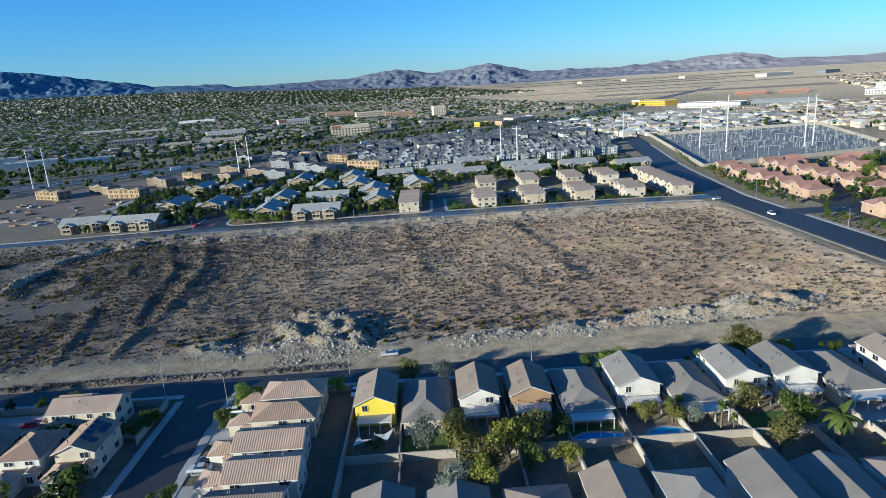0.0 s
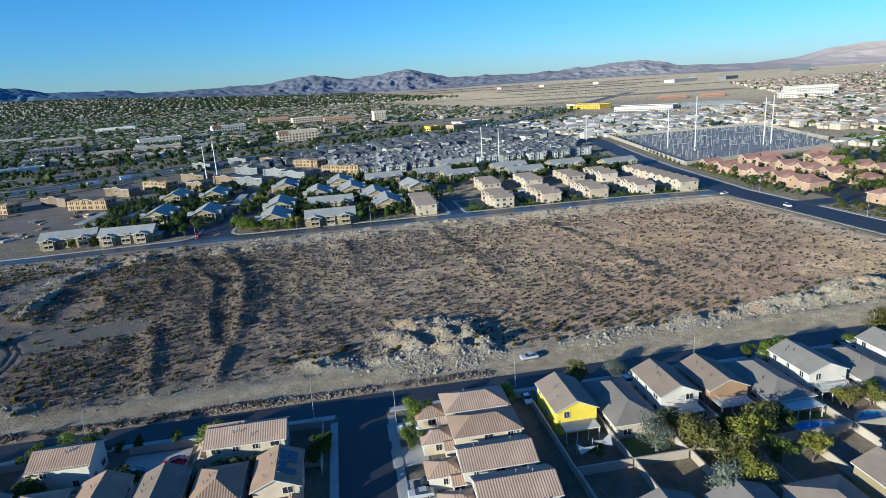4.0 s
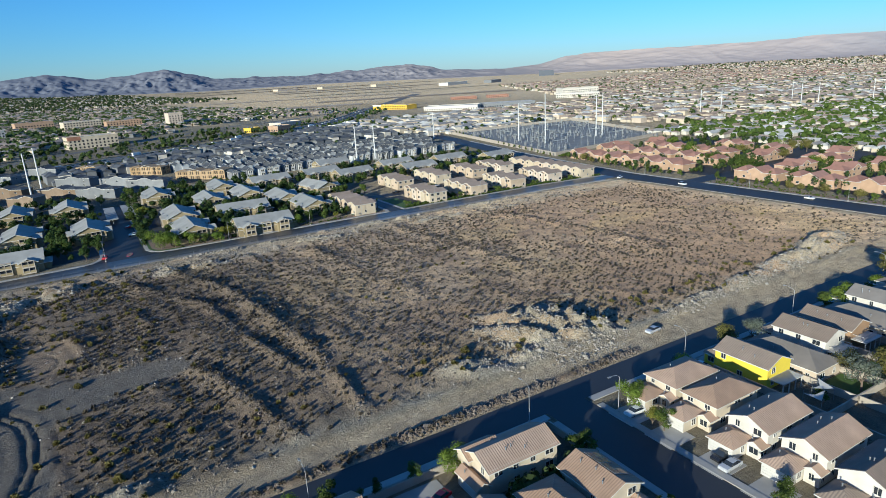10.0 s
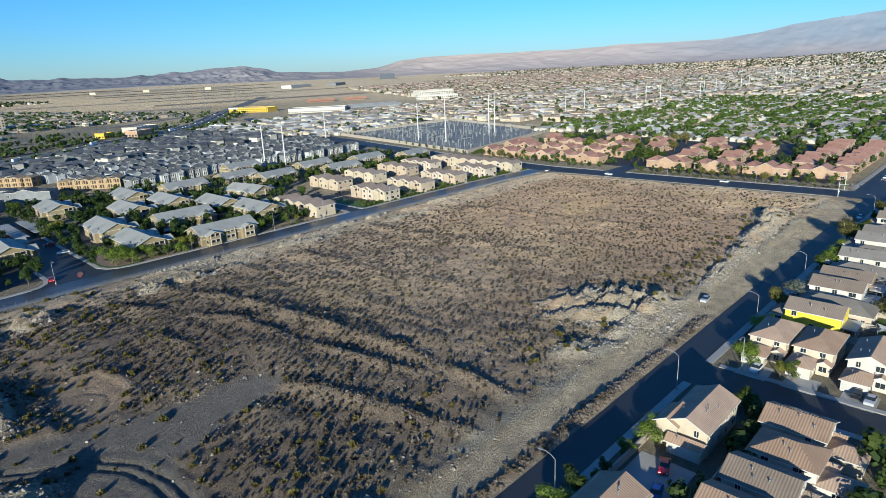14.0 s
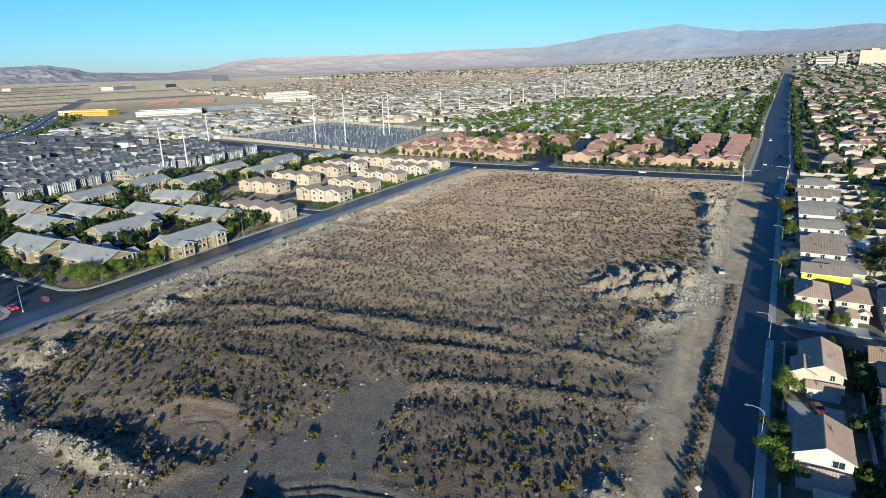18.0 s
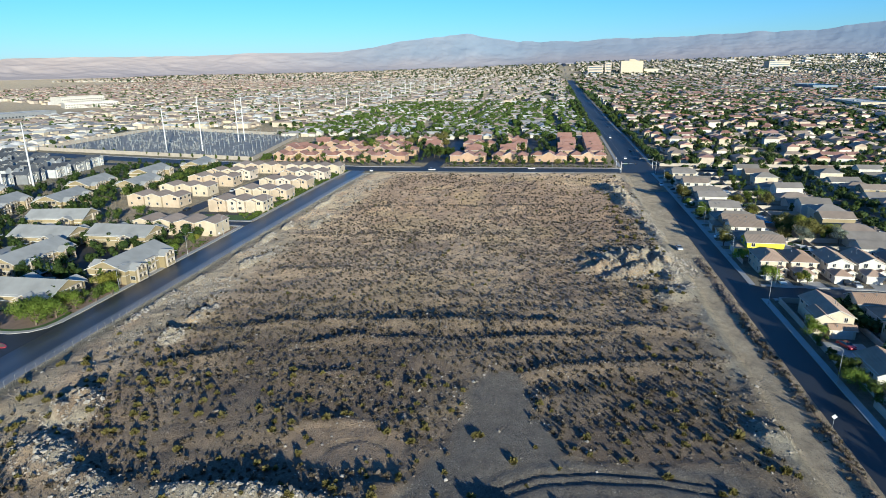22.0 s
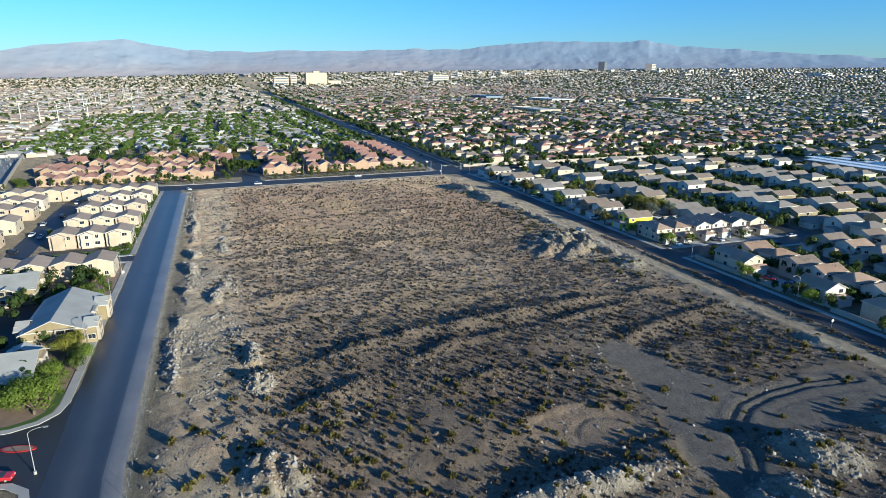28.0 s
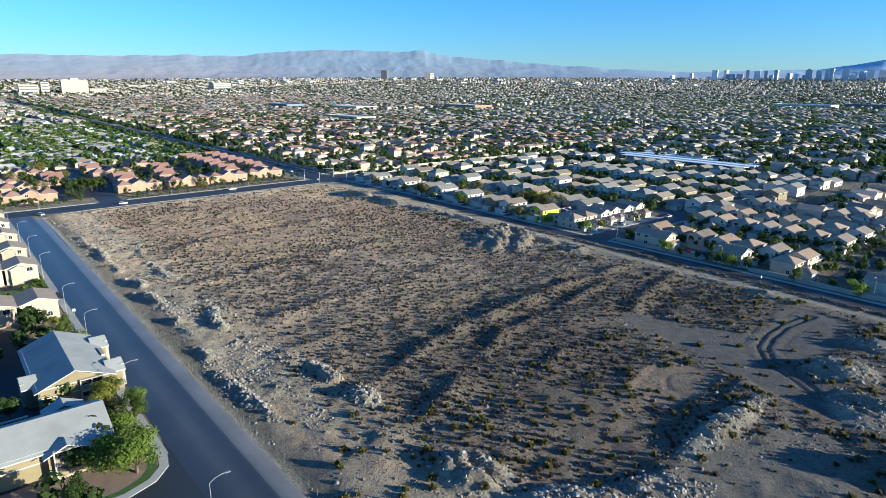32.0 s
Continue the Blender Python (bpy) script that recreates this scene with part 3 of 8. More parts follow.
for name, lab, pts in (("car_park", "dark asphalt car parks between the flats", ((-208, 346), (-119, 346), (-105, 348), (-26, 352), (-14, 396), (140, 424), (150, 506), (-120, 512), (-208, 470))),
                       ("car_park", "dark asphalt lanes between the grey townhouses", ((-60, 512), (148, 512), (170, 640), (40, 800), (-160, 690))),
                       ("car_park", "dark asphalt lanes between the pink-roofed flats", ((172, 164), (318, 164), (318, 400), (176, 414)))):
    mb = Mesh()
    mb.face([(x, y, 0.02) for x, y in pts])
    thing(name, lab, "car park", me=mb.done(name, "lot_asphalt"), kind="structure")
mb = Mesh()
mb.face([(x, y, 0.033) for x, y in ((-119.6, 360), (-134.6, 360), (-136, 346), (-140, 337.5), (-146, 334.6), (-104, 335.4), (-109.5, 336.4), (-113.6, 337.6), (-117, 340.6), (-118.4, 345.5))])
thing("car_park", "asphalt mouth of the flats' entrance drive", "car park", me=mb.done("car_park", "asphalt"), kind="structure")
for pts in ([(-118.2, 420), (-118.2, 345), (-116.5, 340.5), (-113.5, 337.8), (-109.5, 336.9)], [(-136, 360), (-136, 346), (-137.5, 340), (-140, 337.2), (-143.5, 336.3)], [(-6.0, 336.9), (-5.6, 338.5), (-5, 341), (-5, 372)], [(3.8, 336.9), (3.2, 339), (3, 342), (3, 373)]):
    strip("pavement", pts, 1.6, 0.15, "concrete", "pale concrete pavement curving round the corner", "pavement", step=3, thick=0.2)


# ---------------------------------------------------------------- buildings
def facet(mb, a, b, c, d, m=0, pitch=0.0, up=0.05):
    """One roof slope from the eave a-b to the top d-c; with a pitch, its tiles run up it in raised rows."""
    if not pitch:
        mb.face((a, b, c) if (Vector(c) - Vector(d)).length < 1e-4 else (a, b, c, d), m)
        return
    a, b, c, d = map(Vector, (a, b, c, d))
    e = b - a
    L = e.length
    e = e / L
    sd, sc = (d - a).dot(e), (c - a).dot(e)
    rise = (d - a) - e * sd
    nrm = e.cross(rise).normalized() * up
    n = max(2, int(L / pitch)) * 2
    i = len(mb.v)
    for k in range(n + 1):
        s = k * L / n
        t = min(1.0, s / sd if sd > 1e-3 else 1.0, (L - s) / (L - sc) if L - sc > 1e-3 else 1.0)
        p = a + e * s + (nrm if k % 2 else Vector())
        mb.v.append(tuple(p))
        mb.v.append(tuple(p + rise * t))
    for k in range(n):
        j = i + 2 * k
        mb.f.append((j, j + 2, j + 3, j + 1))
        mb.m.append(m)


def roof_mesh(x0, y0, x1, y1, z, rh, style, axis, ov=0.45, pitch=0.0, name="roof", mat="roof_tan"):
    mb = Mesh()
    swap = axis == 'x'
    if swap:
        x0, y0, x1, y1 = y0, x0, y1, x1
    w, xm = (x1 - x0) / 2, (x0 + x1) / 2
    drop = ov * rh / w
    X0, X1, Y0, Y1, ze, zt = x0 - ov, x1 + ov, y0 - ov, y1 + ov, z - drop, z + rh
    inset = 0.0 if style == 'gable' else min(w + ov, (Y1 - Y0) / 2 - 0.01)
    f = (lambda p: (p[1], p[0], p[2])) if swap else (lambda p: p)
    r0, r1 = (xm, Y0 + inset, zt), (xm, Y1 - inset, zt)
    A, B, C, D = (X0, Y0, ze), (X1, Y0, ze), (X1, Y1, ze), (X0, Y1, ze)
    facet(mb, f(B), f(C), f(r1), f(r0), 0, pitch)
    facet(mb, f(D), f(A), f(r0), f(r1), 0, pitch)
    if inset:
        facet(mb, f(A), f(B), f(r0), f(r0), 0, pitch)
        facet(mb, f(C), f(D), f(r1), f(r1), 0, pitch)
    t = 0.2
    low = lambda p: f((p[0], p[1], p[2] - t))
    for p, q in ((B, C), (D, A)) + (((A, B), (C, D)) if inset else ((A, r0), (r0, B), (C, r1), (r1, D))):
        mb.face((low(p), low(q), f(q), f(p)), 1)
    mb.face((low(A), low(D), low(r1), low(r0)) if not inset else (low(A), low(D), low(C), low(B)), 1)
    if not inset:
        mb.face((low(B), low(r0), low(r1), low(C)), 1)
    me = mb.done(name, mat, "trim")
    bm = bmesh.new()
    bm.from_mesh(me)
    bmesh.ops.remove_doubles(bm, verts=bm.verts, dist=0.002)
    bmesh.ops.dissolve_degenerate(bm, edges=bm.edges, dist=0.001)
    bm.to_mesh(me)
    bm.free()
    return me


def wall_mesh(x0, y0, x1, y1, h, rh, style, axis, mat, z0=-0.4):
    mb = Mesh()
    mb.box(x0, y0, z0, x1, y1, h)
    if style == 'gable':
        if axis == 'y':
            xm = (x0 + x1) / 2
            for y in (y0 + 0.01, y1 - 0.01):
                mb.face(((x0, y, h), (x1, y, h), (xm, y, h + rh - 0.05)))
        else:
            ym = (y0 + y1) / 2
            for x in (x0 + 0.01, x1 - 0.01):
                mb.face(((x, y0, h), (x, y1, h), (x, ym, h + rh - 0.05)))
    return mb.done("wall", mat)


WINDOW = {}


def window_meshes(w, h):
    if (w, h) not in WINDOW:
        a, b = Mesh(), Mesh()
        for q in ((-w / 2 - .1, -h / 2 - .1, w / 2 + .1, -h / 2), (-w / 2 - .1, h / 2, w / 2 + .1, h / 2 + .1), (-w / 2 - .1, -h / 2, -w / 2, h / 2), (w / 2, -h / 2, w / 2 + .1, h / 2), (-.03, -h / 2, .03, h / 2)):
            a.box(q[0], -0.09, q[1], q[2], 0.02, q[3])
        b.box(-w / 2, -0.04, -h / 2, w / 2, 0.01, h / 2)
        c = Mesh()
        c.box(-w / 2 - .1, -0.05, -h / 2 - .1, w / 2 + .1, 0.02, h / 2 + .1)
        c.box(-w / 2, -0.07, -h / 2, -0.03, 0.0, h / 2, 1)
        c.box(0.03, -0.07, -h / 2, w / 2, 0.0, h / 2, 1)
        WINDOW[(w, h)] = a.done("window", "trim"), b.done("pane", "pane"), c.done("window", "trim", "pane")
    return WINDOW[(w, h)]


def wall_spot(block, side, s, z):
    """A pose on one side of a block, s along it (0 to 1), facing out."""
    x0, y0, x1, y1 = block[:4]
    return {'s': pose(x0 + (x1 - x0) * s, y0, z), 'n': pose(x0 + (x1 - x0) * s, y1, z, 0, 0, 180),
            'w': pose(x0, y0 + (y1 - y0) * s, z, 0, 0, -90), 'e': pose(x1, y0 + (y1 - y0) * s, z, 0, 0, 90)}[side]


GARAGE = Mesh()
for k in range(4):
    GARAGE.box(-2.4, -0.06, 0.05 + k * 0.55, 2.4, 0.02, 0.57 + k * 0.55)
GARAGE = GARAGE.done("garage_door", "trim")
DOOR = Mesh()
DOOR.box(-0.5, -0.07, 0.02, 0.5, 0.02, 2.1)
DOOR = DOOR.done("front_door", "wood")
VENT = Mesh()
VENT.tube((0, 0, -0.3), (0, 0, 0.55), 0.09, 0.09, 7)
VENT.tube((0, 0, 0.5), (0, 0, 0.62), 0.16, 0.13, 7)
VENT = VENT.done("roof_vent", "gray_metal")


def building(name, label, category, group, blocks, wall, roof, at, pitch=0.0, rich=True, seed=0, garage=None, door=None, ov=0.45, blank=0.22, gap=3.6):
    """A house of one or more blocks: (x0, y0, x1, y1, eave, rise, style, ridge axis). Windows go on every free side."""
    rnd = random.Random(seed)
    root = thing(name, label, category, group, at)
    for n, bl in enumerate(blocks):
        x0, y0, x1, y1, h, rh, style, axis = bl
        w = part("wall", wall_mesh(x0, y0, x1, y1, h, rh, style, axis, wall), root)
        r = part("roof", roof_mesh(x0, y0, x1, y1, h, rh, style, axis, ov, pitch, "roof", roof), root)
        if rich:
            for k in range(3 if n == 0 else 1):
                u, v = rnd.uniform(0.2, 0.8), rnd.uniform(0.15, 0.4)
                px, py = (x0 + (x1 - x0) * v, y0 + (y1 - y0) * u) if axis == 'y' else (x0 + (x1 - x0) * u, y0 + (y1 - y0) * v)
                if style == 'gable' or 0.35 < u < 0.65:
                    part("roof_vent", VENT, r, pose(px, py, h + 2 * v * rh))
        for side in "snwe":
            L = x1 - x0 if side in "sn" else y1 - y0
            for floor in range(1 if h < 4.2 else 2):
                count = max(1, int(L / gap))
                for k in range(count):
                    s, z = (k + 0.5) / count, 1.5 + floor * 2.75
                    m = wall_spot(bl, side, s, z)
                    out = m @ Vector((0, -0.5, 0))
                    if any(b[0] < out.x < b[2] and b[1] < out.y < b[3] and z < b[4] for b in blocks if b is not bl):
                        continue
                    if garage and garage[0] == n and garage[1] == side and floor == 0 or rnd.random() < blank:
                        continue
                    if z + 0.8 > h:
                        continue
                    fr, gl, both = window_meshes(*rnd.choice(((1.5, 1.2), (1.1, 1.3), (0.8, 1.2), (1.7, 1.2))))
                    o = part("window", fr if rich else both, root, m)
                    if rich:
                        part("pane", gl, o)
    if garage:
        part("garage_door", GARAGE, root, wall_spot(blocks[garage[0]], garage[1], 0.5, 0))
    if door:
        part("front_door", DOOR, root, wall_spot(blocks[door[0]], door[1], 0.25, 0))
    return root


def balcony_mesh(w, rail, frame_mat, floors=(0.35, 2.95)):
    """Stacked balconies: near-black backs paint the shade of the recess behind posts, a rail below and white trim above
    each opening.
    """
    xs = (-w / 2 - 0.12, -w / 2 + 0.12, -0.1, 0.12, w / 2 - 0.12, w / 2 + 0.12)
    zs, kind = [0.0], []
    for f in floors:
        zs += [f, f + 0.85, f + 2.05]
        kind += [0, 2, 1]
    zs.append(floors[-1] + 2.3)
    kind.append(0)
    deep = (-0.75, -0.08, -0.66)
    cell = [[0 if c % 2 == 0 else k for c in range(5)] for k in kind]
    mb, seen = Mesh(), {}

    def quad(pts, m):
        mb.f.append(tuple(seen.setdefault(p, len(seen)) for p in pts))
        mb.m.append(m)

    for r in range(len(kind)):
        for c in range(5):
            y, x0, x1, z0, z1 = deep[cell[r][c]], xs[c], xs[c + 1], zs[r], zs[r + 1]
            quad(((x0, y, z0), (x1, y, z0), (x1, y, z1), (x0, y, z1)), cell[r][c])
            right = deep[cell[r][c + 1]] if c < 4 else 0.02
            above = deep[cell[r + 1][c]] if r + 1 < len(kind) else 0.02
            if right != y:
                quad(((x1, y, z0), (x1, right, z0), (x1, right, z1), (x1, y, z1)), 0)
            if above != y:
                quad(((x0, y, z1), (x1, y, z1), (x1, above, z1), (x0, above, z1)), 0)
            if c == 0:
                quad(((x0, 0.02, z0), (x0, y, z0), (x0, y, z1), (x0, 0.02, z1)), 0)
    mb.v = list(seen)
    return mb.done("balcony", frame_mat, "pane", rail)


# the street's corner houses and their neighbours; each front block holds the garage
def garage_house(x, y, turn, wall, roof, label, seed, style='hip', w=8.0, d=10.6, group="two-storey houses", rich=True):
    """Two storeys with a one-storey garage block in front (front faces local -y)."""
    return building("house", label, "house", group, [(-w / 2, -d / 2 + 2.2, w / 2, d / 2, 5.1, 1.7, style, 'y'), (-w / 2 + 0.2, -d / 2 - 3.6, w / 2 - 2.8, -d / 2 + 2.2, 2.9, 1.1, 'hip', 'y'), (w / 2 - 2.6, -d / 2 + 0.4, w / 2, -d / 2 + 2.2, 2.8, 0.7, 'gable', 'y')],
                    wall, roof, pose(x, y, 0, 0, 0, turn), 0.45, rich, seed, (1, 's'), (0, 's'), 0.45, 0.22 if rich else 0.5)


def gable_house(x, y, turn, wall, roof, label, seed, w=8.6, d=17.0, h=5.55, style='gable', rh=1.4, patio=True, group="houses along the shaded street"):
    """A deep, narrow house with its ridge from front to back (front faces local +y) and a porch roof behind."""
    bl = [(-w / 2, -d / 2, w / 2, d / 2, h, rh, style, 'y')]
    if h > 4:
        bl.append((-w / 2 + 1.2, d / 2, w / 2 - 0.4, d / 2 + 3.6, 2.8, 1.0, 'hip', 'y'))
    ob = building("house", label, "house", group, bl, wall, roof, pose(x, y, 0, 0, 0, turn), 0.45 if roof == 'roof_brown' else 0, True, seed, (len(bl) - 1, 'n'), None, 0.4)
    if patio:
        mb = Mesh()
        mb.box(-w / 2 + 0.6, -d / 2 - 3.4, 2.5, w / 2 - 0.6, -d / 2, 2.68)
        cover = part("patio_cover", mb.done("patio_cover", "trim"), ob)
        post = Mesh()
        post.box(-0.09, -0.09, 0, 0.09, 0.09, 2.5)
        post = post.done("post", "trim")
        for k in range(4):
            part("post", post, cover, pose(-w / 2 + 0.8 + k * (w - 1.6) / 3, -d / 2 - 3.2, 0))
        if h > 4 and wall != "stucco_yellow":
            rail = Mesh()
            a, b = -w / 2 + 1.2, w / 2 - 1.6
            for z in (2.75, 3.6):
                rail.box(a, -d / 2 - 2.5, z, b, -d / 2 - 2.42, z + 0.09)
            for k in range(15):
                x_ = a + (b - a) * k / 14
                rail.box(x_ - 0.03, -d / 2 - 2.49, 2.7, x_ + 0.03, -d / 2 - 2.43, 3.6)
            for x_ in (a, b):
                rail.box(x_ - 0.04, -d / 2 - 2.5, 3.6, x_ + 0.04, -d / 2, 3.69)
                rail.box(x_ - 0.04, -d / 2 - 2.5, 2.7, x_ + 0.04, -d / 2, 2.78)
            part("railing", rail.done("railing", "trim"), cover)
    return ob


building("house", "beige stucco corner house with a tan tile roof", "house", "two-storey houses", [(-7.2, -3.9, 7.6, 3.9, 5.2, 1.8, 'gable', 'x'), (-9.6, -3.7, -7.2, 2.4, 2.8, 0.8, 'gable', 'y'), (-7.8, 1.4, -1.2, 5.4, 4.9, 1.1, 'gable', 'x')],
         "stucco_cream", "roof_tan", pose(-81.0, 126.8, 0), 0.45, True, 3, (1, 'w'), None)
building("house", "white stucco house with a tan tile roof and a porch", "house", "two-storey houses", [(-5.2, -4.2, 5.4, 4.2, 5.2, 1.9, 'gable', 'x'), (-8.0, -4.0, -5.2, 3.6, 2.8, 0.9, 'hip', 'y')],
         "stucco_white", "roof_tan", pose(-115.0, 127.6, 0), 0.45, True, 5, (1, 'w'), None)
for n, (x, y, wall, roof, lab, st) in enumerate((
        (-35.5, 127.4, "stucco_cream", "roof_tan", "cream stucco house with a pinkish tan hipped tile roof", 'hip'),
        (-35.5, 118.0, "stucco_cream", "roof_tan", "cream stucco house with a tan tile roof beside the drive", 'hip'),
        (-36.0, 107.3, "stucco_white", "roof_tan", "white stucco house with a tan gabled tile roof", 'gable'),
        (-35.0, 97.6, "stucco_white", "roof_tan", "white stucco house with a low garage wing", 'gable'),
        (-36, 87.6, "stucco_white", "roof_brown", "white stucco house with a brown tile roof", 'gable'),
        (-36, 77.4, "stucco_cream", "roof_tan", "cream stucco house with a tan tile roof", 'gable'),
        )):
    garage_house(x, y, -90, wall, roof, lab, 20 + n, st, 7.8, 15.2)
n = 0
for y, turn, x1 in ((110.6, 0, -205), (73, 180, -225), (49, 0, -225), (12, 180, -225)):
    x = -73.6
    while x > x1:
        if not -158 < x < -143:
            garage_house(x, y + (0.6, -0.6, 0.2)[n % 3], turn, ("stucco_cream", "stucco_white", "stucco_beige", "stucco_white")[n % 4], ("roof_tan", "roof_tan", "roof_brown")[n % 3], "two-storey stucco house with a tan tile roof in a close row", 40 + n, ('gable', 'hip', 'gable')[n % 3], 7.9, 12.5, rich=n < 4)
        n += 1
        x -= 10.1
# dark panels on the shaded roof slope of the house nearest the side street
array_ = thing("solar_array", "dark blue solar panels on a tan tile roof", "solar panels", at=pose(-73.6, 111.2, 0))
panel = Mesh()
panel.box(0.0, -0.85, 0.0, 1.62, 0.85, 0.05, 1)
panel.box(0.05, -0.8, 0.045, 1.57, 0.8, 0.06)
panel = panel.done("panel", "solar", "gray_metal")
slope = math.degrees(math.atan2(1.7, 3.95))
for u, v in ((0.25, 4.2), (0.25, 2.4), (0.25, 0.6), (2.0, 4.2), (2.0, 2.4), (2.0, -1.2), (0.25, -1.2)):
    c = math.cos(math.radians(slope))
    part("panel", panel, array_, pose(u * c, v, 6.93 - u * math.sin(math.radians(slope)), 0, slope, 0))
for n, (x, y) in enumerate(((-135, 125), (-165, 125), (-180, 125.5), (-196, 125), (-212, 125))):
    garage_house(x, y, -90, ("stucco_cream", "stucco_white", "stucco_beige")[n % 3], "roof_tan", "two-storey stucco house beside the shaded street", 70 + n, ('hip', 'gable')[n % 2], rich=False)
for yy in (90, 30):
    strip("road_estate", [(-64, yy), (-330, yy)], 9, 0.033, "asphalt", "asphalt estate street between rows of houses", step=40)
ROW = ((-15.5, "stucco_yellow", "roof_brown", "bright yellow stucco house with a brown tile roof", 5.3, 'gable', 8.4),
       (-4.5, "stucco_beige", "roof_gray", "low beige house with a long grey hipped roof", 3.4, 'hip', 9.6),
       (6.5, "stucco_white", "roof_brown", "white stucco house with a balcony at the back", 5.3, 'gable', 8.4),
       (17.0, "stucco_brown", "roof_brown", "brown stucco house with a white patio cover", 5.0, 'gable', 8.6),
       (27.8, "stucco_cream", "roof_gray", "low cream house with a grey hipped roof and long patio", 3.4, 'hip', 9.8),
       (39.0, "stucco_white", "roof_gray", "white two-storey house with a back balcony", 5.4, 'gable', 9.0),
       (50.0, "stucco_white", "roof_gray", "low white house with a grey hipped roof", 3.4, 'hip', 9.8),
       (61.0, "stucco_white", "roof_gray", "white two-storey house with a wide deck", 5.4, 'gable', 9.0),
       (71.5, "stucco_white", "roof_gray", "white two-storey house with a grey gabled roof", 5.4, 'gable', 9.0),
       (82.5, "stucco_cream", "roof_gray", "low cream house with a white pergola", 3.4, 'hip', 9.8),
       (94.0, "stucco_white", "roof_brown", "white two-storey house with a brown roof", 5.4, 'gable', 9.0),
       (105.5, "stucco_white", "roof_gray", "low white house with a grey roof", 3.4, 'gable', 9.4),
       (117.0, "stucco_cream", "roof_gray", "cream house with a grey gabled roof", 5.2, 'gable', 9.0),
       (128.5, "stucco_white", "roof_gray", "low white corner house with a grey roof", 3.6, 'hip', 9.6))
for n, (x, wall, roof, lab, h, st, w) in enumerate(ROW):
    gable_house(x, 123.4 if h > 4 else 121.4, 0, wall, roof, lab, 90 + n, w, 12.6 if h > 4 else 18, h, st, 1.9 if h > 4 else 2.2, h > 4 or n in (4, 6, 9))


# variants for the estates to the south, copied row by row
def variant_set(prefix, specs):
    out = []
    for n, (wall, roof, st, h, w, d) in enumerate(specs):
        out.append(building("house", prefix, "house", "estate houses", [(-w / 2, -d / 2, w / 2, d / 2, h, 1.9, st, 'y'), (-w / 2 + 0.5, d / 2, w / 2 - 3.4, d / 2 + 3.2, 2.8, 1.0, 'hip', 'y')], wall, roof, pose(0, 0, 0), 0, False, 200 + n, (1, 'n'), None, 0.45, 0.45, 6.5))
    return out


ESTATE = variant_set("stucco estate house with a tile roof and garage", (
    ("stucco_white", "roof_gray", 'gable', 5.8, 9.0, 12.5), ("stucco_white", "roof_brown", 'hip', 3.3, 10.2, 15), ("stucco_cream", "roof_gray", 'hip', 5.7, 9.0, 12), ("stucco_white", "roof_gray", 'gable', 3.4, 10, 15), ("stucco_tan", "roof_brown", 'gable', 5.2, 9.2, 12.5)))
used = [False] * len(ESTATE)
rnd = random.Random(11)
for y, front in ((82, -1), (40, 1), (14, -1), (-28, 1), (-55, -1), (-98, 1), (-118, -1)):
    x = -12 if y > 50 else -66
    while x < 140:
        k = rnd.randrange(len(ESTATE))
        m = pose(x, y + rnd.uniform(-1.2, 1.2), 0, 0, 0, 0 if front > 0 else 180)
        if not (y < -110 and -30 < x):
            if used[k]:
                copy_thing(ESTATE[k], m)
            else:
                ESTATE[k].matrix_basis = m
                used[k] = True
        x += rnd.uniform(11.0, 12.8)


# townhouses north of the lot
def townhouse(label, seed, wall="townhouse_cream", roof="roof_beige"):
    return building("townhouse", label, "townhouse", "cream townhouses", [(-4.6, -5.6, 4.6, 5.6, 5.4, 1.4, 'gable', 'y'), (-3.2, -6.8, 1.0, -5.6, 5.3, 0.9, 'gable', 'y')], wall, roof, pose(0, 0, 0), 0, False, seed, None, None, 0.35, 0.4)


TOWN = [townhouse("cream stucco townhouse with a tan tile roof", 301), townhouse("warm white stucco townhouse with a tan tile roof", 302, "stucco_beige"), townhouse("pale peach stucco townhouse with a beige tile roof", 303, "townhouse_peach")]
spots = []
for x in (25, 52, 79, 104):
    spots += [(x, y, -90) for y in (343.5, 353.5, 363.5)]
spots += [(127, y, 90) for y in (343, 352.5, 362, 371.5, 381, 390.5, 400, 409.5)]
spots += [(-17, y, 90) for y in (344, 354, 364, 374)]
for x in (30, 57, 84):
    spots += [(x, y, 90) for y in (392, 402, 412)]
spots += [(104, y, -90) for y in (393, 403, 413)]
for n, (x, y, turn) in enumerate(spots):
    if n < 3:
        TOWN[n].matrix_basis = pose(x, y, 0.3, 0, 0, turn)
    else:
        copy_thing(TOWN[rnd.choice((0, 0, 1, 2))], pose(x, y, 0.3, 0, 0, turn))


# large grey-roofed flats
BALCONY = balcony_mesh(4.2, "stucco_tan", "block_wall")


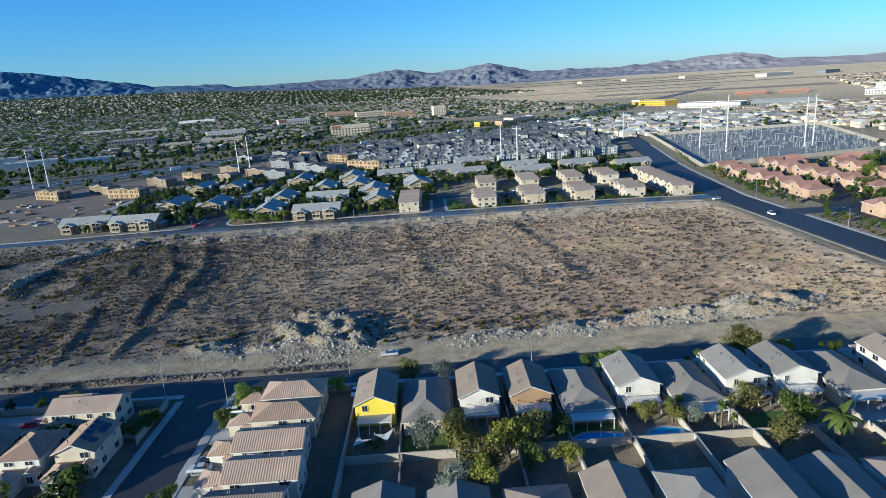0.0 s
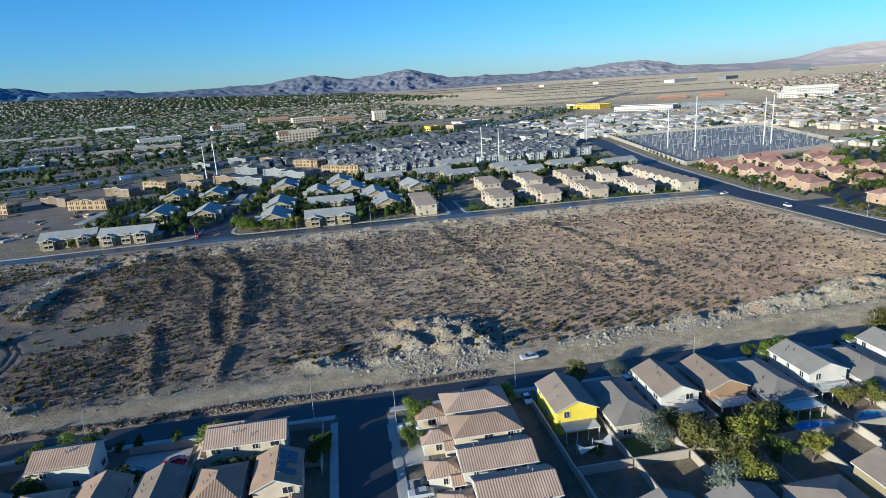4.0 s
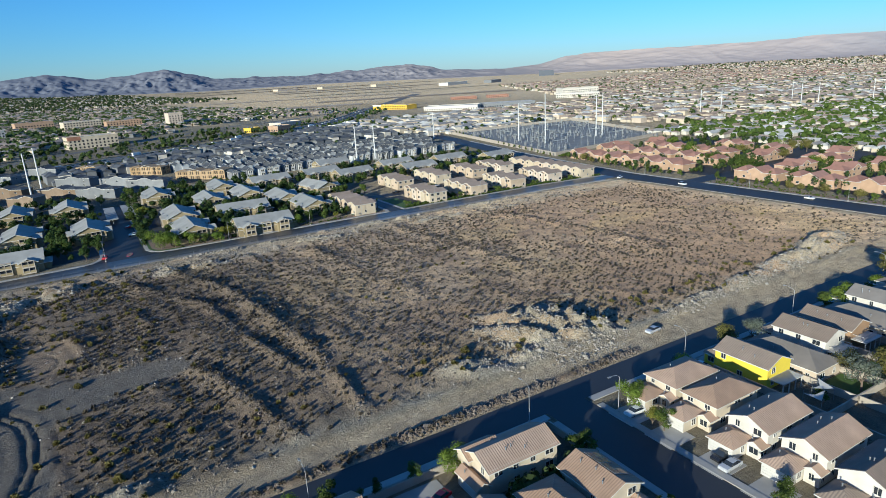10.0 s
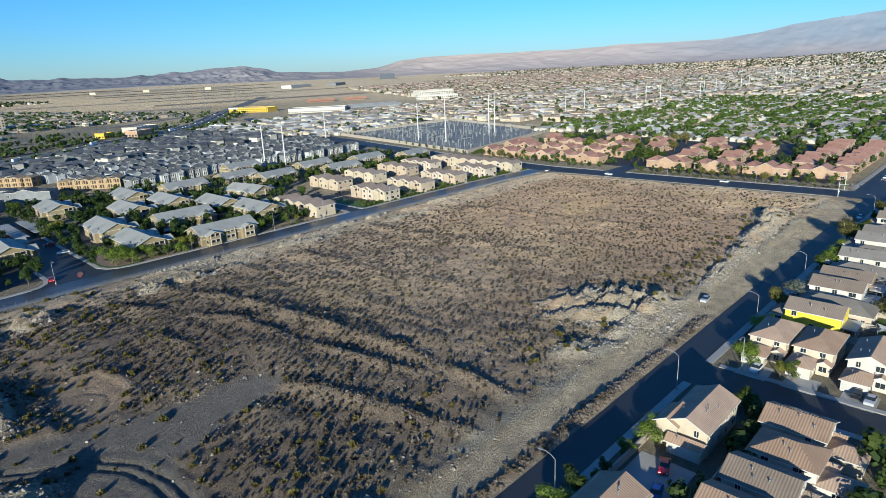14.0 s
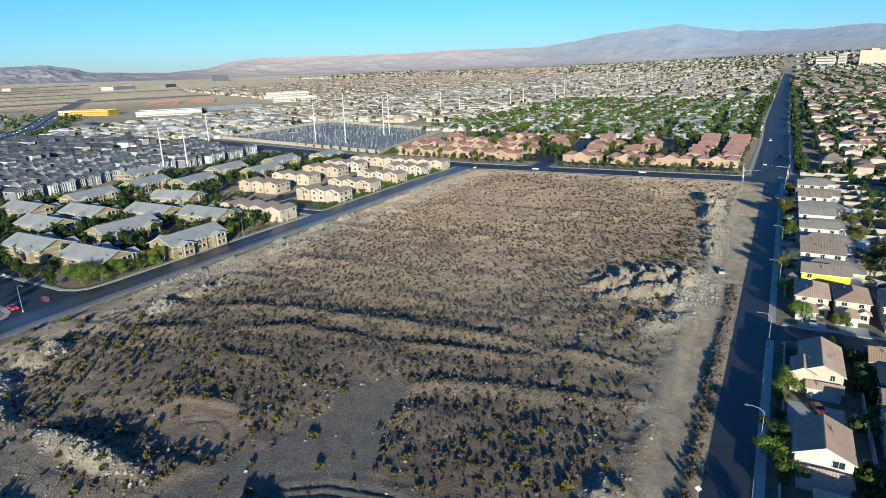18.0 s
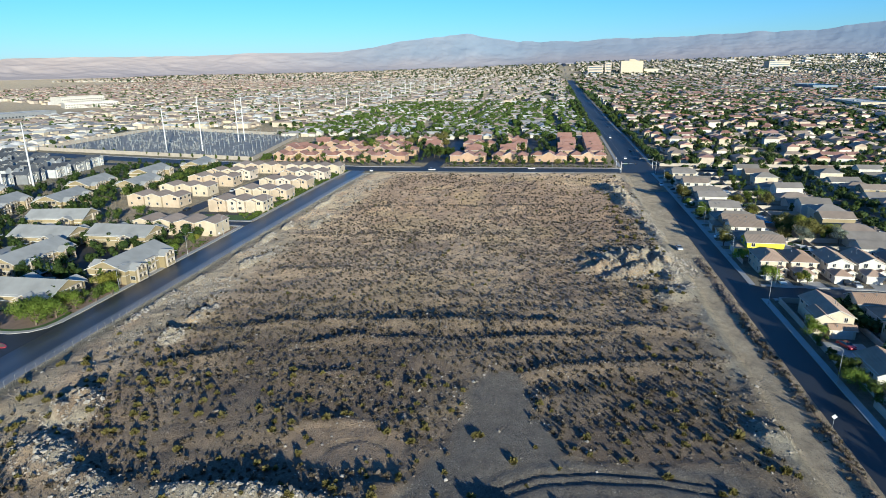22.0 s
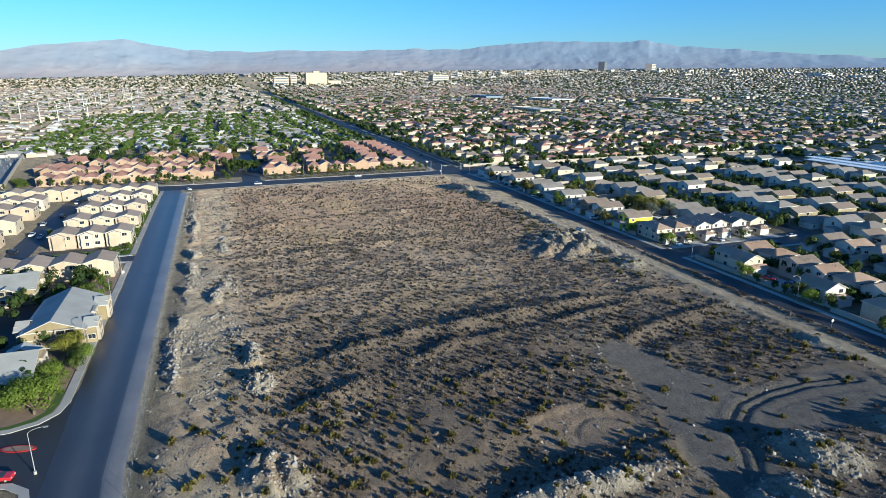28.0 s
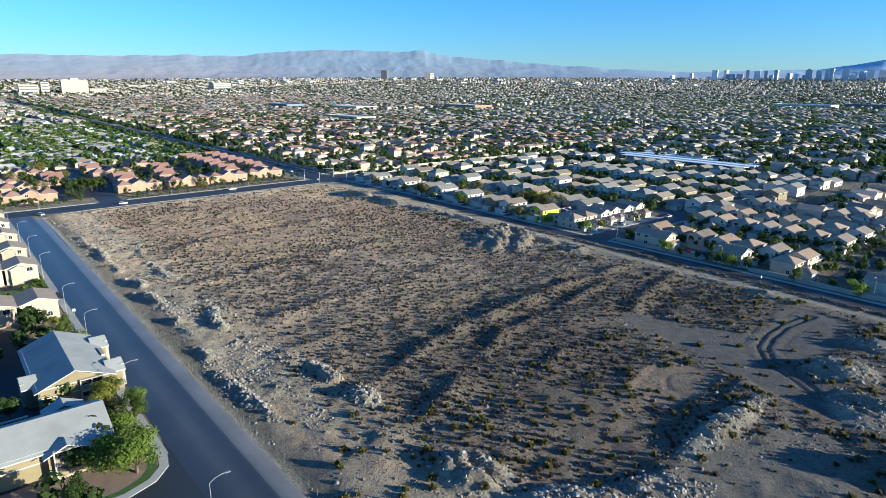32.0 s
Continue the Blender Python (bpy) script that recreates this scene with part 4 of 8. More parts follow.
def flats(label, seed, n=0):
    w = 13.0
    bl = [(-w, -7.0, w, 7.0, 4.9, 2.9, 'gable', 'x'), (-w + 2, -9.2, -w + 8, -7.0, 4.7, 1.3, 'gable', 'y'), (w - 8, -9.2, w - 2, -7.0, 4.7, 1.3, 'gable', 'y'), (-w + 4, 7.0, -w + 10, 8.8, 4.7, 1.3, 'gable', 'y'), (w, -4.5, w + 2.4, 4.5, 2.7, 0.9, 'hip', 'x')]
    ob = building("apartment_building", label, "apartment building", "grey-roofed flats", bl, "stucco_tan", "roof_slab", pose(0, 0, 0), 0, False, seed, None, None, 0.7, 0.6, 5.0)
    for k, side, at in ((1, 's', 0.5), (2, 's', 0.5), (3, 'n', 0.5), (0, 'w', 0.3), (0, 's', 0.5)):
        part("balcony", BALCONY, ob, wall_spot(bl[k], side, at, 0))
    band = Mesh()
    for z in (2.72, 4.72):
        for x0, y0, x1, y1 in ((-w - 0.06, -7.06, w + 0.06, -6.99), (-w - 0.06, 6.99, w + 0.06, 7.06), (-w - 0.06, -7.0, -w + 0.01, 7.0), (w - 0.01, -7.0, w + 0.06, 7.0)):
            band.box(x0, y0, z, x1, y1, z + 0.2)
    part("trim_band", band.done("trim_band", "trim"), ob, None, "white painted trim band")
    return ob


M["roof_slab"] = weathered("roof_slab", (0.38, 0.375, 0.35), var=0.06, big=0.15, fine=4)
FLAT = [flats("tan stucco apartment building with a pale grey roof", 401), flats("long tan stucco apartment building with two front gables", 402)]
fl = [(-97, 357, 90), (-66, 345, 0), (-35, 371, 90), (-168, 399, 90), (-174, 466, 90), (-170, 348, 0), (-139, 390, 90), (-147, 462, 90), (-97, 395, 90), (-99, 470, 90), (-53, 432, 90), (-66, 386, 0), (-75, 428, 90),
      (-40, 402, 90), (-200, 352, 5), (-14, 420, 100), (6, 474, 8), (22, 452, 8), (28, 510, 8), (62, 468, 5), (66, 440, 5), (100, 458, 5), (132, 446, 10), (-30, 470, 5), (-60, 470, 90)]
for n, (x, y, turn) in enumerate(fl):
    if n < 2:
        FLAT[n].matrix_basis = pose(x, y, 0.3, 0, 0, turn)
    else:
        copy_thing(FLAT[turn < 50], pose(x, y, 0.3, 0, 0, turn))


# pink-roofed flats west of the lot
def pink(label, seed, n):
    bl = []
    for k in range(n):
        c = (k - (n - 1) / 2) * 8.6
        bl.append((c - 4.3, -6, c + 4.3, 6, 5.0 + 0.25 * (k % 2), 2.2, 'gable' if k % 2 else 'hip', 'y'))
    return building("apartment_building", label, "apartment building", "pink-roofed flats", bl, "stucco_peach", "roof_pink", pose(0, 0, 0), 0, False, seed, None, None, 0.5, 0.45)


PINK = [pink("peach stucco flats with a pink tile roof", 501, 4), pink("peach stucco flats with a pink tile roof", 502, 3), pink("short block of peach stucco flats with a pink roof", 503, 2)]
ps = [(182, 394, 90, 0), (183, 359.5, 90, 0), (184, 325, 90, 0), (186, 262, 90, 1), (186, 231, 90, 1), (188, 203, 90, 1), (190, 175, 90, 1), (214, 398, 90, 0), (216, 361, 90, 0), (217, 324, 90, 0), (222, 262, 0, 1), (224, 235, 0, 1), (247, 336, 90, 0), (247, 374, 90, 0),
      (252, 300, 0, 1), (256, 262, 90, 1), (258, 228, 0, 1), (226, 190, 0, 0), (262, 188, 0, 0), (226, 168, 0, 0), (262, 168, 0, 0), (298, 168, 0, 0), (298, 190, 0, 0), (290, 236, 90, 2), (286, 270, 0, 2), (282, 310, 90, 2), (284, 345, 90, 1), (262, 400, 20, 1), (228, 408, 70, 1)]
first = set()
for n, (x, y, turn, k) in enumerate(ps):
    if k not in first:
        first.add(k)
        PINK[k].matrix_basis = pose(x, y, 0, 0, 0, turn)
    else:
        copy_thing(PINK[k], pose(x, y, 0, 0, 0, turn))


# dark grey townhouses beyond the flats
DARK_BALCONY = balcony_mesh(2.9, "stucco_pale_gray", "trim")


def grey(label, seed, wall="stucco_gray"):
    bl = [(-8.4, -5.2, -2.8, 5.0, 5.9, 1.6, 'gable', 'y'), (-2.8, -4.2, 2.8, 5.6, 5.3, 1.4, 'gable', 'y'), (2.8, -5.6, 8.4, 4.6, 6.3, 1.6, 'gable', 'y')]
    ob = building("townhouse", label, "townhouse", "grey townhouses", bl, wall, "roof_slate", pose(0, 0, 0), 0, False, seed, None, None, 0.35, 0.72, 5.0)
    for b in bl:
        part("balcony", DARK_BALCONY, ob, wall_spot(b, 's', 0.5, 0))
    return ob


GREY = [grey("grey stucco townhouses with a slate-coloured roof", 601), grey("pale grey stucco townhouses with a slate roof", 602, "stucco_pale_gray")]
n = 0
for row in range(5):
    y = 528 + row * 21 + 3 * (row % 2)
    for col_ in range(13):
        x = -36 + col_ * 19 - row * 9
        if x > 160 or x < -190 or (row < 3 and x > 140):
            continue
        z = gz(x, y)
        m = pose(x, y + 5 * math.sin(x * 0.05), z, 0, 0, 8 + (180 if row % 2 else 0))
        if n < 2:
            GREY[n].matrix_basis = m
        else:
            copy_thing(GREY[n % 2], m)
        n += 1


# ---------------------------------------------------------------- far town, as joined stuff
class Town:
    """Thousands of far houses: walls and roofs in one mesh, a material slot for each colour."""
    mats = ["stucco_cream", "stucco_white", "stucco_beige", "town_tan", "town_brown", "town_gray", "town_pink", "town_white", "stucco_gray", "town_slate"]

    def __init__(self):
        self.v, self.f, self.m, self.n = [], [], [], 0

    def add(self, x, y, z, w, d, h, rh, turn, wall, roof, hip=True):
        n = len(x)
        c, s = np.cos(turn), np.sin(turn)
        inset = np.where(hip, np.minimum(w, d) * 0.5 * 0.8, 0.0)
        def P(u, v, zz):
            return np.stack([x + u * c - v * s, y + u * s + v * c, z + zz], -1)
        a, b, o = w / 2, d / 2, 0.4
        base = [P(-a, -b, -1 + 0 * h), P(a, -b, -1 + 0 * h), P(a, b, -1 + 0 * h), P(-a, b, -1 + 0 * h), P(-a, -b, h), P(a, -b, h), P(a, b, h), P(-a, b, h),
                P(-a - o, -b - o, h), P(a + o, -b - o, h), P(a + o, b + o, h), P(-a - o, b + o, h), P(0 * a, -b - o + inset, h + rh), P(0 * a, b + o - inset, h + rh)]
        v = np.stack(base, 1).reshape(-1, 3)
        q = np.array(((0, 1, 5, 4), (1, 2, 6, 5), (2, 3, 7, 6), (3, 0, 4, 7), (9, 10, 13, 12), (11, 8, 12, 13), (8, 9, 12, 12), (10, 11, 13, 13)))
        f = (np.arange(n)[:, None, None] * 14 + q[None]).reshape(-1, 4) + self.n
        self.v.append(v)
        self.f.append(f)
        m = np.empty((n, 8), int)
        m[:, :4], m[:, 4:] = wall[:, None], roof[:, None]
        self.m.append(m.ravel())
        self.n += len(v)

    def done(self, name, label):
        v, f, m = np.concatenate(self.v), np.concatenate(self.f), np.concatenate(self.m)
        me = bpy.data.meshes.new(name)
        deg = f[:, 2] == f[:, 3]
        quads, tris = f[~deg], f[deg][:, :3]
        me.vertices.add(len(v))
        me.vertices.foreach_set("co", v.astype(np.float32).ravel())
        lens = np.concatenate([np.full(len(quads), 4), np.full(len(tris), 3)])
        me.loops.add(int(lens.sum()))
        me.loops.foreach_set("vertex_index", np.concatenate([quads.ravel(), tris.ravel()]).astype(np.int32))
        me.polygons.add(len(lens))
        me.polygons.foreach_set("loop_start", np.concatenate([[0], np.cumsum(lens)[:-1]]).astype(np.int32))
        for k in self.mats:
            me.materials.append(M[k])
        me.polygons.foreach_set("material_index", np.concatenate([m[~deg], m[deg]]).astype(np.int32))
        me.polygons.foreach_set("use_smooth", np.zeros(len(lens), dtype=bool))
        me.update(calc_edges=True)
        return thing(name, label, "houses", me=me, kind="stuff")


for key, c in (("town_tan", (0.40, 0.31, 0.245)), ("town_brown", (0.27, 0.215, 0.175)), ("town_gray", (0.31, 0.295, 0.285)), ("town_pink", (0.37, 0.20, 0.155)), ("town_white", (0.62, 0.60, 0.56)), ("town_slate", (0.105, 0.112, 0.128))):
    M[key] = weathered(key, c, island=True, var=0.22, big=0.3, fine=3)


def far_trees(name, label, x, y, z, r, h, mat, quads=14, seed=1):
    """Many small far trees, each a loose cluster of tilted leaf masses on a short trunk."""
    rng = np.random.default_rng(seed)
    n = len(x)
    u = rng.normal(size=(n, quads, 3))
    u /= np.linalg.norm(u, axis=2, keepdims=True)
    rad = rng.uniform(0.35, 0.95, (n, quads, 1))
    c = u * rad
    c[..., 0] *= r[:, None]
    c[..., 1] *= r[:, None]
    c[..., 2] *= h[:, None] * 0.38
    c += np.stack([x, y, z + h * 0.58], -1)[:, None, :]
    t1 = np.cross(u, rng.normal(size=(n, quads, 3)))
    t1 /= np.linalg.norm(t1, axis=2, keepdims=True)
    t2 = np.cross(u, t1)
    s = (rng.uniform(0.4, 0.72, (n, quads)) * r[:, None] * (1.15 if quads < 12 else 0.85 if quads < 30 else 0.31))[..., None]
    v = np.stack([c - t1 * s - t2 * s * 0.7, c + t1 * s - t2 * s * 0.8, c + t1 * s * 0.8 + t2 * s, c - t1 * s * 0.7 + t2 * s * 0.8], 2)
    f = np.arange(n * quads * 4).reshape(-1, 4)
    return thing(name, label, "trees", me=raw_mesh(name, v.reshape(-1, 3), f, [mat]), kind="stuff")


TREES = []     # x, y, r, h
town = Town()


def district(x0, y0, x1, y1, turn, lot_w, row, walls, roofs, trees, tall=(3.2, 5.6), skip=0.04, keep=None, seed=0, size=(8.2, 10.5)):
    """Rows of houses over a rectangle, streets between each pair of rows, trees in the yards."""
    rng = np.random.default_rng(seed + 5)
    cx, cy = (x0 + x1) / 2, (y0 + y1) / 2
    W, H = (y1 - y0, x1 - x0) if abs(turn - math.pi / 2) < 0.2 else (x1 - x0, y1 - y0)
    u, v = np.meshgrid(np.arange(-W / 2, W / 2, lot_w), np.arange(-H / 2, H / 2, row))
    k = np.round((v + H / 2) / row).astype(int)
    v = v + np.where(k % 2, -row * 0.16, row * 0.16)
    # cross streets now and then
    ok = ((np.floor((u + W / 2) / lot_w) + (k // 4) * 5) % 15 > 0.5) & (rng.random(u.shape) > skip)
    u, v, k = u[ok] + rng.normal(0, 0.8, ok.sum()), v[ok] + rng.normal(0, 1.0, ok.sum()), k[ok]
    wig = 10 * np.sin(u / 90 + (k // 2) * 1.7)
    v = v + wig
    c, s = math.cos(turn), math.sin(turn)
    x, y = cx + u * c - v * s, cy + u * s + v * c
    if keep is not None:
        g = keep(x, y)
        x, y, k = x[g], y[g], k[g]
    bear = np.degrees(np.arctan2(x + 150, y - 200))
    g = (bear > -52) & (bear < 172) & (np.hypot(x + 100, y - 150) < 4300)
    x, y, k = x[g], y[g], k[g]
    n = len(x)
    z = ground_z(x, y)
    w, d = rng.uniform(size[0], size[0] + 2, n), rng.uniform(size[1], size[1] + 3.5, n)
    h = np.where(rng.random(n) < 0.55, tall[0], tall[1])
    big = rng.random(n) < 0.15
    w, d = np.where(big, w * 1.25, w), np.where(big, d * 0.8, d)
    town.add(x, y, z, w, d, h, rng.uniform(1.4, 2.2, n), turn + rng.normal(0, 0.08, n) + np.where(rng.random(n) < 0.35, math.pi / 2, 0) * 1.0, rng.choice(walls, n), rng.choice(roofs, n), rng.random(n) < 0.6)
    # a lower wing on most houses
    wing = (rng.random(n) < 0.6) & (np.hypot(x + 100, y - 150) < 1100)
    town.add(x[wing] + rng.uniform(-5, 5, wing.sum()) * c, y[wing] + np.where(k[wing] % 2, 7.5, -7.5) * c, z[wing], w[wing] * 0.55, np.full(wing.sum(), 6.5), np.full(wing.sum(), 2.9), np.full(wing.sum(), 1.1), np.full(wing.sum(), turn),
             rng.choice(walls, wing.sum()), rng.choice(roofs, wing.sum()), np.ones(wing.sum(), bool))
    nt_ = int(n * trees * 1.8)
    p = rng.integers(0, n, nt_)
    TREES.append(np.stack([x[p] + rng.normal(0, lot_w * 0.5, nt_), y[p] + rng.normal(0, row * 0.4, nt_), rng.uniform(1.8, 3.8, nt_) * (lot_w / 12.5) ** 0.5, rng.uniform(3.8, 8.0, nt_) * (lot_w / 12.5) ** 0.4], 1))


wl = [0, 0, 1, 2]
free = lambda x, y: ~((np.abs(y - 143) < 30) & (x > 130))
# south, between the near estates and the horizon
district(-700, -1300, 900, -172, 0.0, 13, 23, wl, [4, 4, 5, 5, 3], 3.2, seed=1)
district(-650, -135, -48, 120, 1.5708, 12.6, 21, wl, [3, 3, 4], 0.7, seed=2, keep=lambda x, y: (x < -224) | ((y < 20) & (x < -70)))
# south-west, across the cross street: redder roofs
district(176, -420, 1000, 116, 1.5708, 12.6, 22, wl, [3, 4, 4, 6, 6, 6], 3.2, seed=3)
district(1000, -900, 2300, 118, 0.0, 13, 23, wl, [3, 4, 5, 6], 1.9, seed=4)
district(900, -2300, 3000, -900, 0.1, 17, 32, wl, [3, 4, 5, 7], 1.9, seed=5)
district(-700, -2900, 900, -1300, 0.0, 18, 34, wl, [3, 4, 5, 7], 2.0, seed=6)
# west: leafy park of low white homes behind the pink flats
district(322, 172, 800, 470, 0.0, 11.5, 17, [1, 1, 0], [7, 5, 3], 1.9, (2.7, 2.9), seed=7, size=(6, 13))
district(385, 470, 1000, 900, 0.05, 12.5, 20, wl, [3, 7, 4, 3], 0.8, seed=8)
district(180, 655, 400, 900, 0.05, 12, 19, wl, [5, 7, 5], 0.4, seed=9)
district(800, 172, 2400, 900, 0.0, 13.5, 22, wl, [3, 4, 5, 3, 3, 7], 0.8, seed=10)
district(700, 900, 2400, 2000, 0.0, 15, 25, wl, [3, 3, 6, 4, 3], 0.5, seed=11, keep=lambda x, y: x - 0.55 * y > 170)
district(2400, -900, 4200, 900, 0.0, 26, 46, wl, [3, 3, 5, 7], 0.8, seed=12, keep=free)
district(2400, 900, 4000, 2600, 0.0, 26, 46, wl, [3, 6, 3, 5], 0.6, seed=13)
district(900, -3900, 3400, -2300, 0.1, 26, 46, wl, [3, 3, 5, 7, 7], 0.8, seed=20)
district(-700, -3950, 900, -2900, 0.0, 26, 46, wl, [3, 3, 5, 7, 7], 0.8, seed=21)
district(3000, -2300, 4000, -900, 0.0, 26, 46, wl, [3, 3, 5, 7, 7], 0.7, seed=22)
# more of the grey townhouses, and the pale estate beside the switchyard
district(-190, 634, 150, 800, 0.14, 9.6, 17, [8, 8, 8, 1], [9], 0.35, (5.2, 6.6), seed=18, size=(6.4, 8.0), keep=lambda x, y: y - 0.68 * x < 735)
district(150, 640, 200, 900, 0.14, 15, 21, wl, [5, 7], 0.4, seed=19, keep=lambda x, y: y - 1.0 * x < 690)
# north-east: leafy town beyond the motorway
district(-1500, 760, -230, 2300, 0.35, 15, 27, wl, [4, 3, 5, 4, 9], 2.9, seed=14, keep=lambda x, y: (y - 0.9 * x > 960))
district(-230, 1150, 200, 2300, 0.2, 15, 27, wl, [4, 3, 5], 2.4, seed=15)
district(-2300, 2300, 300, 4000, 0.2, 28, 50, wl, [4, 4, 5, 7], 2.2, seed=16)
district(-1400, 300, -620, 760, 0.1, 15, 27, wl, [4, 3, 5, 9], 2.5, seed=17)
district(-1300, 560, -150, 1100, 0.42, 14, 25, wl, [4, 3, 5, 9], 2.6, seed=27, keep=lambda x, y: (y - 0.9 * x > 985) & ~((y < 760) & (x > -620)) & (np.hypot(x + 300, y - 940) > 80) & (np.hypot(x + 432, y - 908) > 50) & (np.hypot(x + 118, y - 903) > 60))
n = 260
rngn = np.random.default_rng(77)
TREES.append(np.stack([rngn.uniform(-640, -120, n), rngn.uniform(0, 1, n), rngn.uniform(1.8, 3.6, n), rngn.uniform(4, 8, n)], 1))
TREES[-1][:, 1] = 990 + 0.9 * TREES[-1][:, 0] + rngn.uniform(-20, 190, n)
town.done("far_town", "far estates of stucco houses with tan, brown and grey tile roofs")
# street trees along the boulevard and the leafy park
rng = np.random.default_rng(3)
for lo, hi, ys, n in ((-44, 140, (66, 54, 27, 26, 28, 2, -14, -41, -42, -84, -108), 860), (-206, -70, (118, 116, 97, 98, 82, 80, 60, 58, 38), 300)):
    xs = rng.uniform(lo, hi, n)
    TREES.append(np.stack([xs, rng.choice(ys, n) + rng.uniform(-4, 4, n), rng.uniform(1.3, 3.0, n), rng.uniform(3.0, 6.8, n)], 1))
for y0, n, lo, hi in ((158, 190, 330, 1500), (128, 220, 172, 1500), (166, 120, 330, 900)):
    TREES.append(np.stack([rng.uniform(lo, hi, n), np.full(n, y0) + rng.normal(0, 1.5, n), rng.uniform(2.2, 3.6, n), rng.uniform(5, 8.5, n)], 1))
n = 170
TREES.append(np.stack([rng.choice((151.5, 171.5), n) + rng.normal(0, 1, n), rng.uniform(-300, 116, n), rng.uniform(1.6, 3.0, n), rng.uniform(3.5, 6.5, n)], 1))
n = 760
TREES.append(np.stack([rng.uniform(325, 800, n), 176 + 17 * rng.integers(0, 17, n) + 8 + rng.normal(0, 2, n), rng.uniform(2.5, 4.2, n), rng.uniform(5, 8, n)], 1))
# trees among the flats, the townhouses and beside the motorway
FLAT_TREES = []
for lo, hi, y0, y1, n, gapm in ((-208, -24, 343, 508, 640, 11.0), (-14, 140, 384, 500, 380, 10.0), (172, 318, 160, 412, 420, 0)):
    p = np.stack([rng.uniform(lo, hi, n), rng.uniform(y0, y1, n)], 1)
    if gapm:
        away = np.min(np.hypot(p[:, :1] - np.array([q[0] for q in fl])[None], p[:, 1:] - np.array([q[1] for q in fl])[None]), 1)
        p = p[(away > gapm) & (np.abs(p[:, 0] + 127) > 8) & ~((p[:, 0] > 0) & (p[:, 1] < 420))]
    else:
        away = np.min(np.hypot(p[:, :1] - np.array([q[0] for q in ps])[None], p[:, 1:] - np.array([q[1] for q in ps])[None]), 1)
        p = p[(away > 10) & (np.abs(p[:, 1] - 284) > 9)]
    (FLAT_TREES if gapm else TREES).append(np.concatenate([p, rng.uniform(1.4, 3.0, (len(p), 1)), rng.uniform(3.8, 8.6, (len(p), 1))], 1))
n = 520
t_ = rng.uniform(0, 1, n)
xs = -760 + 1150 * t_
ys = np.interp(xs, (-1100, -376, -106, 113, 217, 388), (180, 538, 722, 875, 986, 1235))
off = rng.choice((-1, 1), n) * rng.uniform(20, 46, n)
TREES.append(np.stack([xs - 0.64 * off, ys + 0.77 * off, rng.uniform(1.6, 3.4, n), rng.uniform(3.5, 7.5, n)], 1))
n = 520
xs = rng.uniform(-640, 60, n)
ys = 0.68 * xs + 800 + rng.uniform(24, 200, n)
g = to_line(xs, ys, [(-420, 600), (-250, 724), (-160, 825), (59, 1040), (279, 1180)]) > 13
TREES.append(np.stack([xs, ys, rng.uniform(1.6, 3.6, n), rng.uniform(3.5, 7.5, n)], 1)[g])
FT = np.concatenate(FLAT_TREES)
far_trees("far_trees", "dark green trees between the flats", FT[:, 0], FT[:, 1], ground_z(FT[:, 0], FT[:, 1]), FT[:, 2], FT[:, 3], "leaf_dark", 88, 9)
T = np.concatenate(TREES)
T = T[free(T[:, 0], T[:, 1]) | (np.abs(T[:, 1] - 143) > 13)]
Z = ground_z(T[:, 0], T[:, 1])
dist = np.hypot(T[:, 0] + 100, T[:, 1] - 150)
near, mid_ = dist < 800, dist < 2000
half = rng.random(len(T)) < 0.72
close = (T[:, 0] > -230) & (T[:, 0] < 335) & (T[:, 1] > -60) & (T[:, 1] < 470)
near = near & ~close
park = (T[:, 0] > 322) & (T[:, 0] < 805) & (T[:, 1] > 165) & (T[:, 1] < 475)
far_trees("far_trees", "bright green trees of the leafy park of low homes", T[park, 0], T[park, 1], Z[park], T[park, 2] * 0.9, T[park, 3] * 0.9, "park_leaf", 18, 6)
T, Z, near, mid_, half, close = T[~park], Z[~park], near[~park], mid_[~park], half[~park], close[~park]
for sel, mat, q, lab in ((close & half, "city_leaf", 88, "dark green yard trees round the vacant lot"), (close & ~half, "leaf", 88, "brighter green yard trees round the vacant lot"), (near & half, "city_leaf", 14, "dark green yard trees of the nearer estates"), (near & ~half, "leaf", 14, "brighter green yard trees of the nearer estates"),
                         (~near & ~close & mid_, "city_leaf", 5, "dark green yard trees all over the town"), (~mid_, "city_leaf", 4, "dark trees of the farthest estates")):
    far_trees("far_trees", lab, T[sel, 0], T[sel, 1], Z[sel], T[sel, 2], T[sel, 3], mat, q, 4)


# ---------------------------------------------------------------- mountains
PEAKS = ((-60, 340), (-45, 320), (-33, 301), (-30, 268), (-28.5, 254), (-22.6, 155), (-16.6, 132), (-14.7, 108), (-8.7, 123), (-5, 130), (-3.2, 150), (-1.2, 172), (1, 138), (2.7, 126), (4.6, 150), (7, 167), (9, 140), (10.8, 97), (14, 86), (16, 85), (18, 78), (20, 92), (22, 86), (24, 98), (26, 118),
         (28.5, 120), (31, 72), (34, 56), (37, 50), (40, 68), (42.5, 114), (44, 129), (50, 135), (57, 134), (62.5, 152), (70, 152), (73, 188), (75, 222), (77, 240), (79.5, 254), (81.3, 270), (83, 250), (86, 206), (89, 205), (92, 200), (95, 216), (100, 217), (106, 238), (110, 232), (115, 276), (117, 288), (124.5, 285), (127, 292), (129.5, 256),
         (134.5, 225), (139, 195), (145, 165), (150, 144), (160.8, 163), (165, 219), (175, 240), (200, 200), (300, 340))


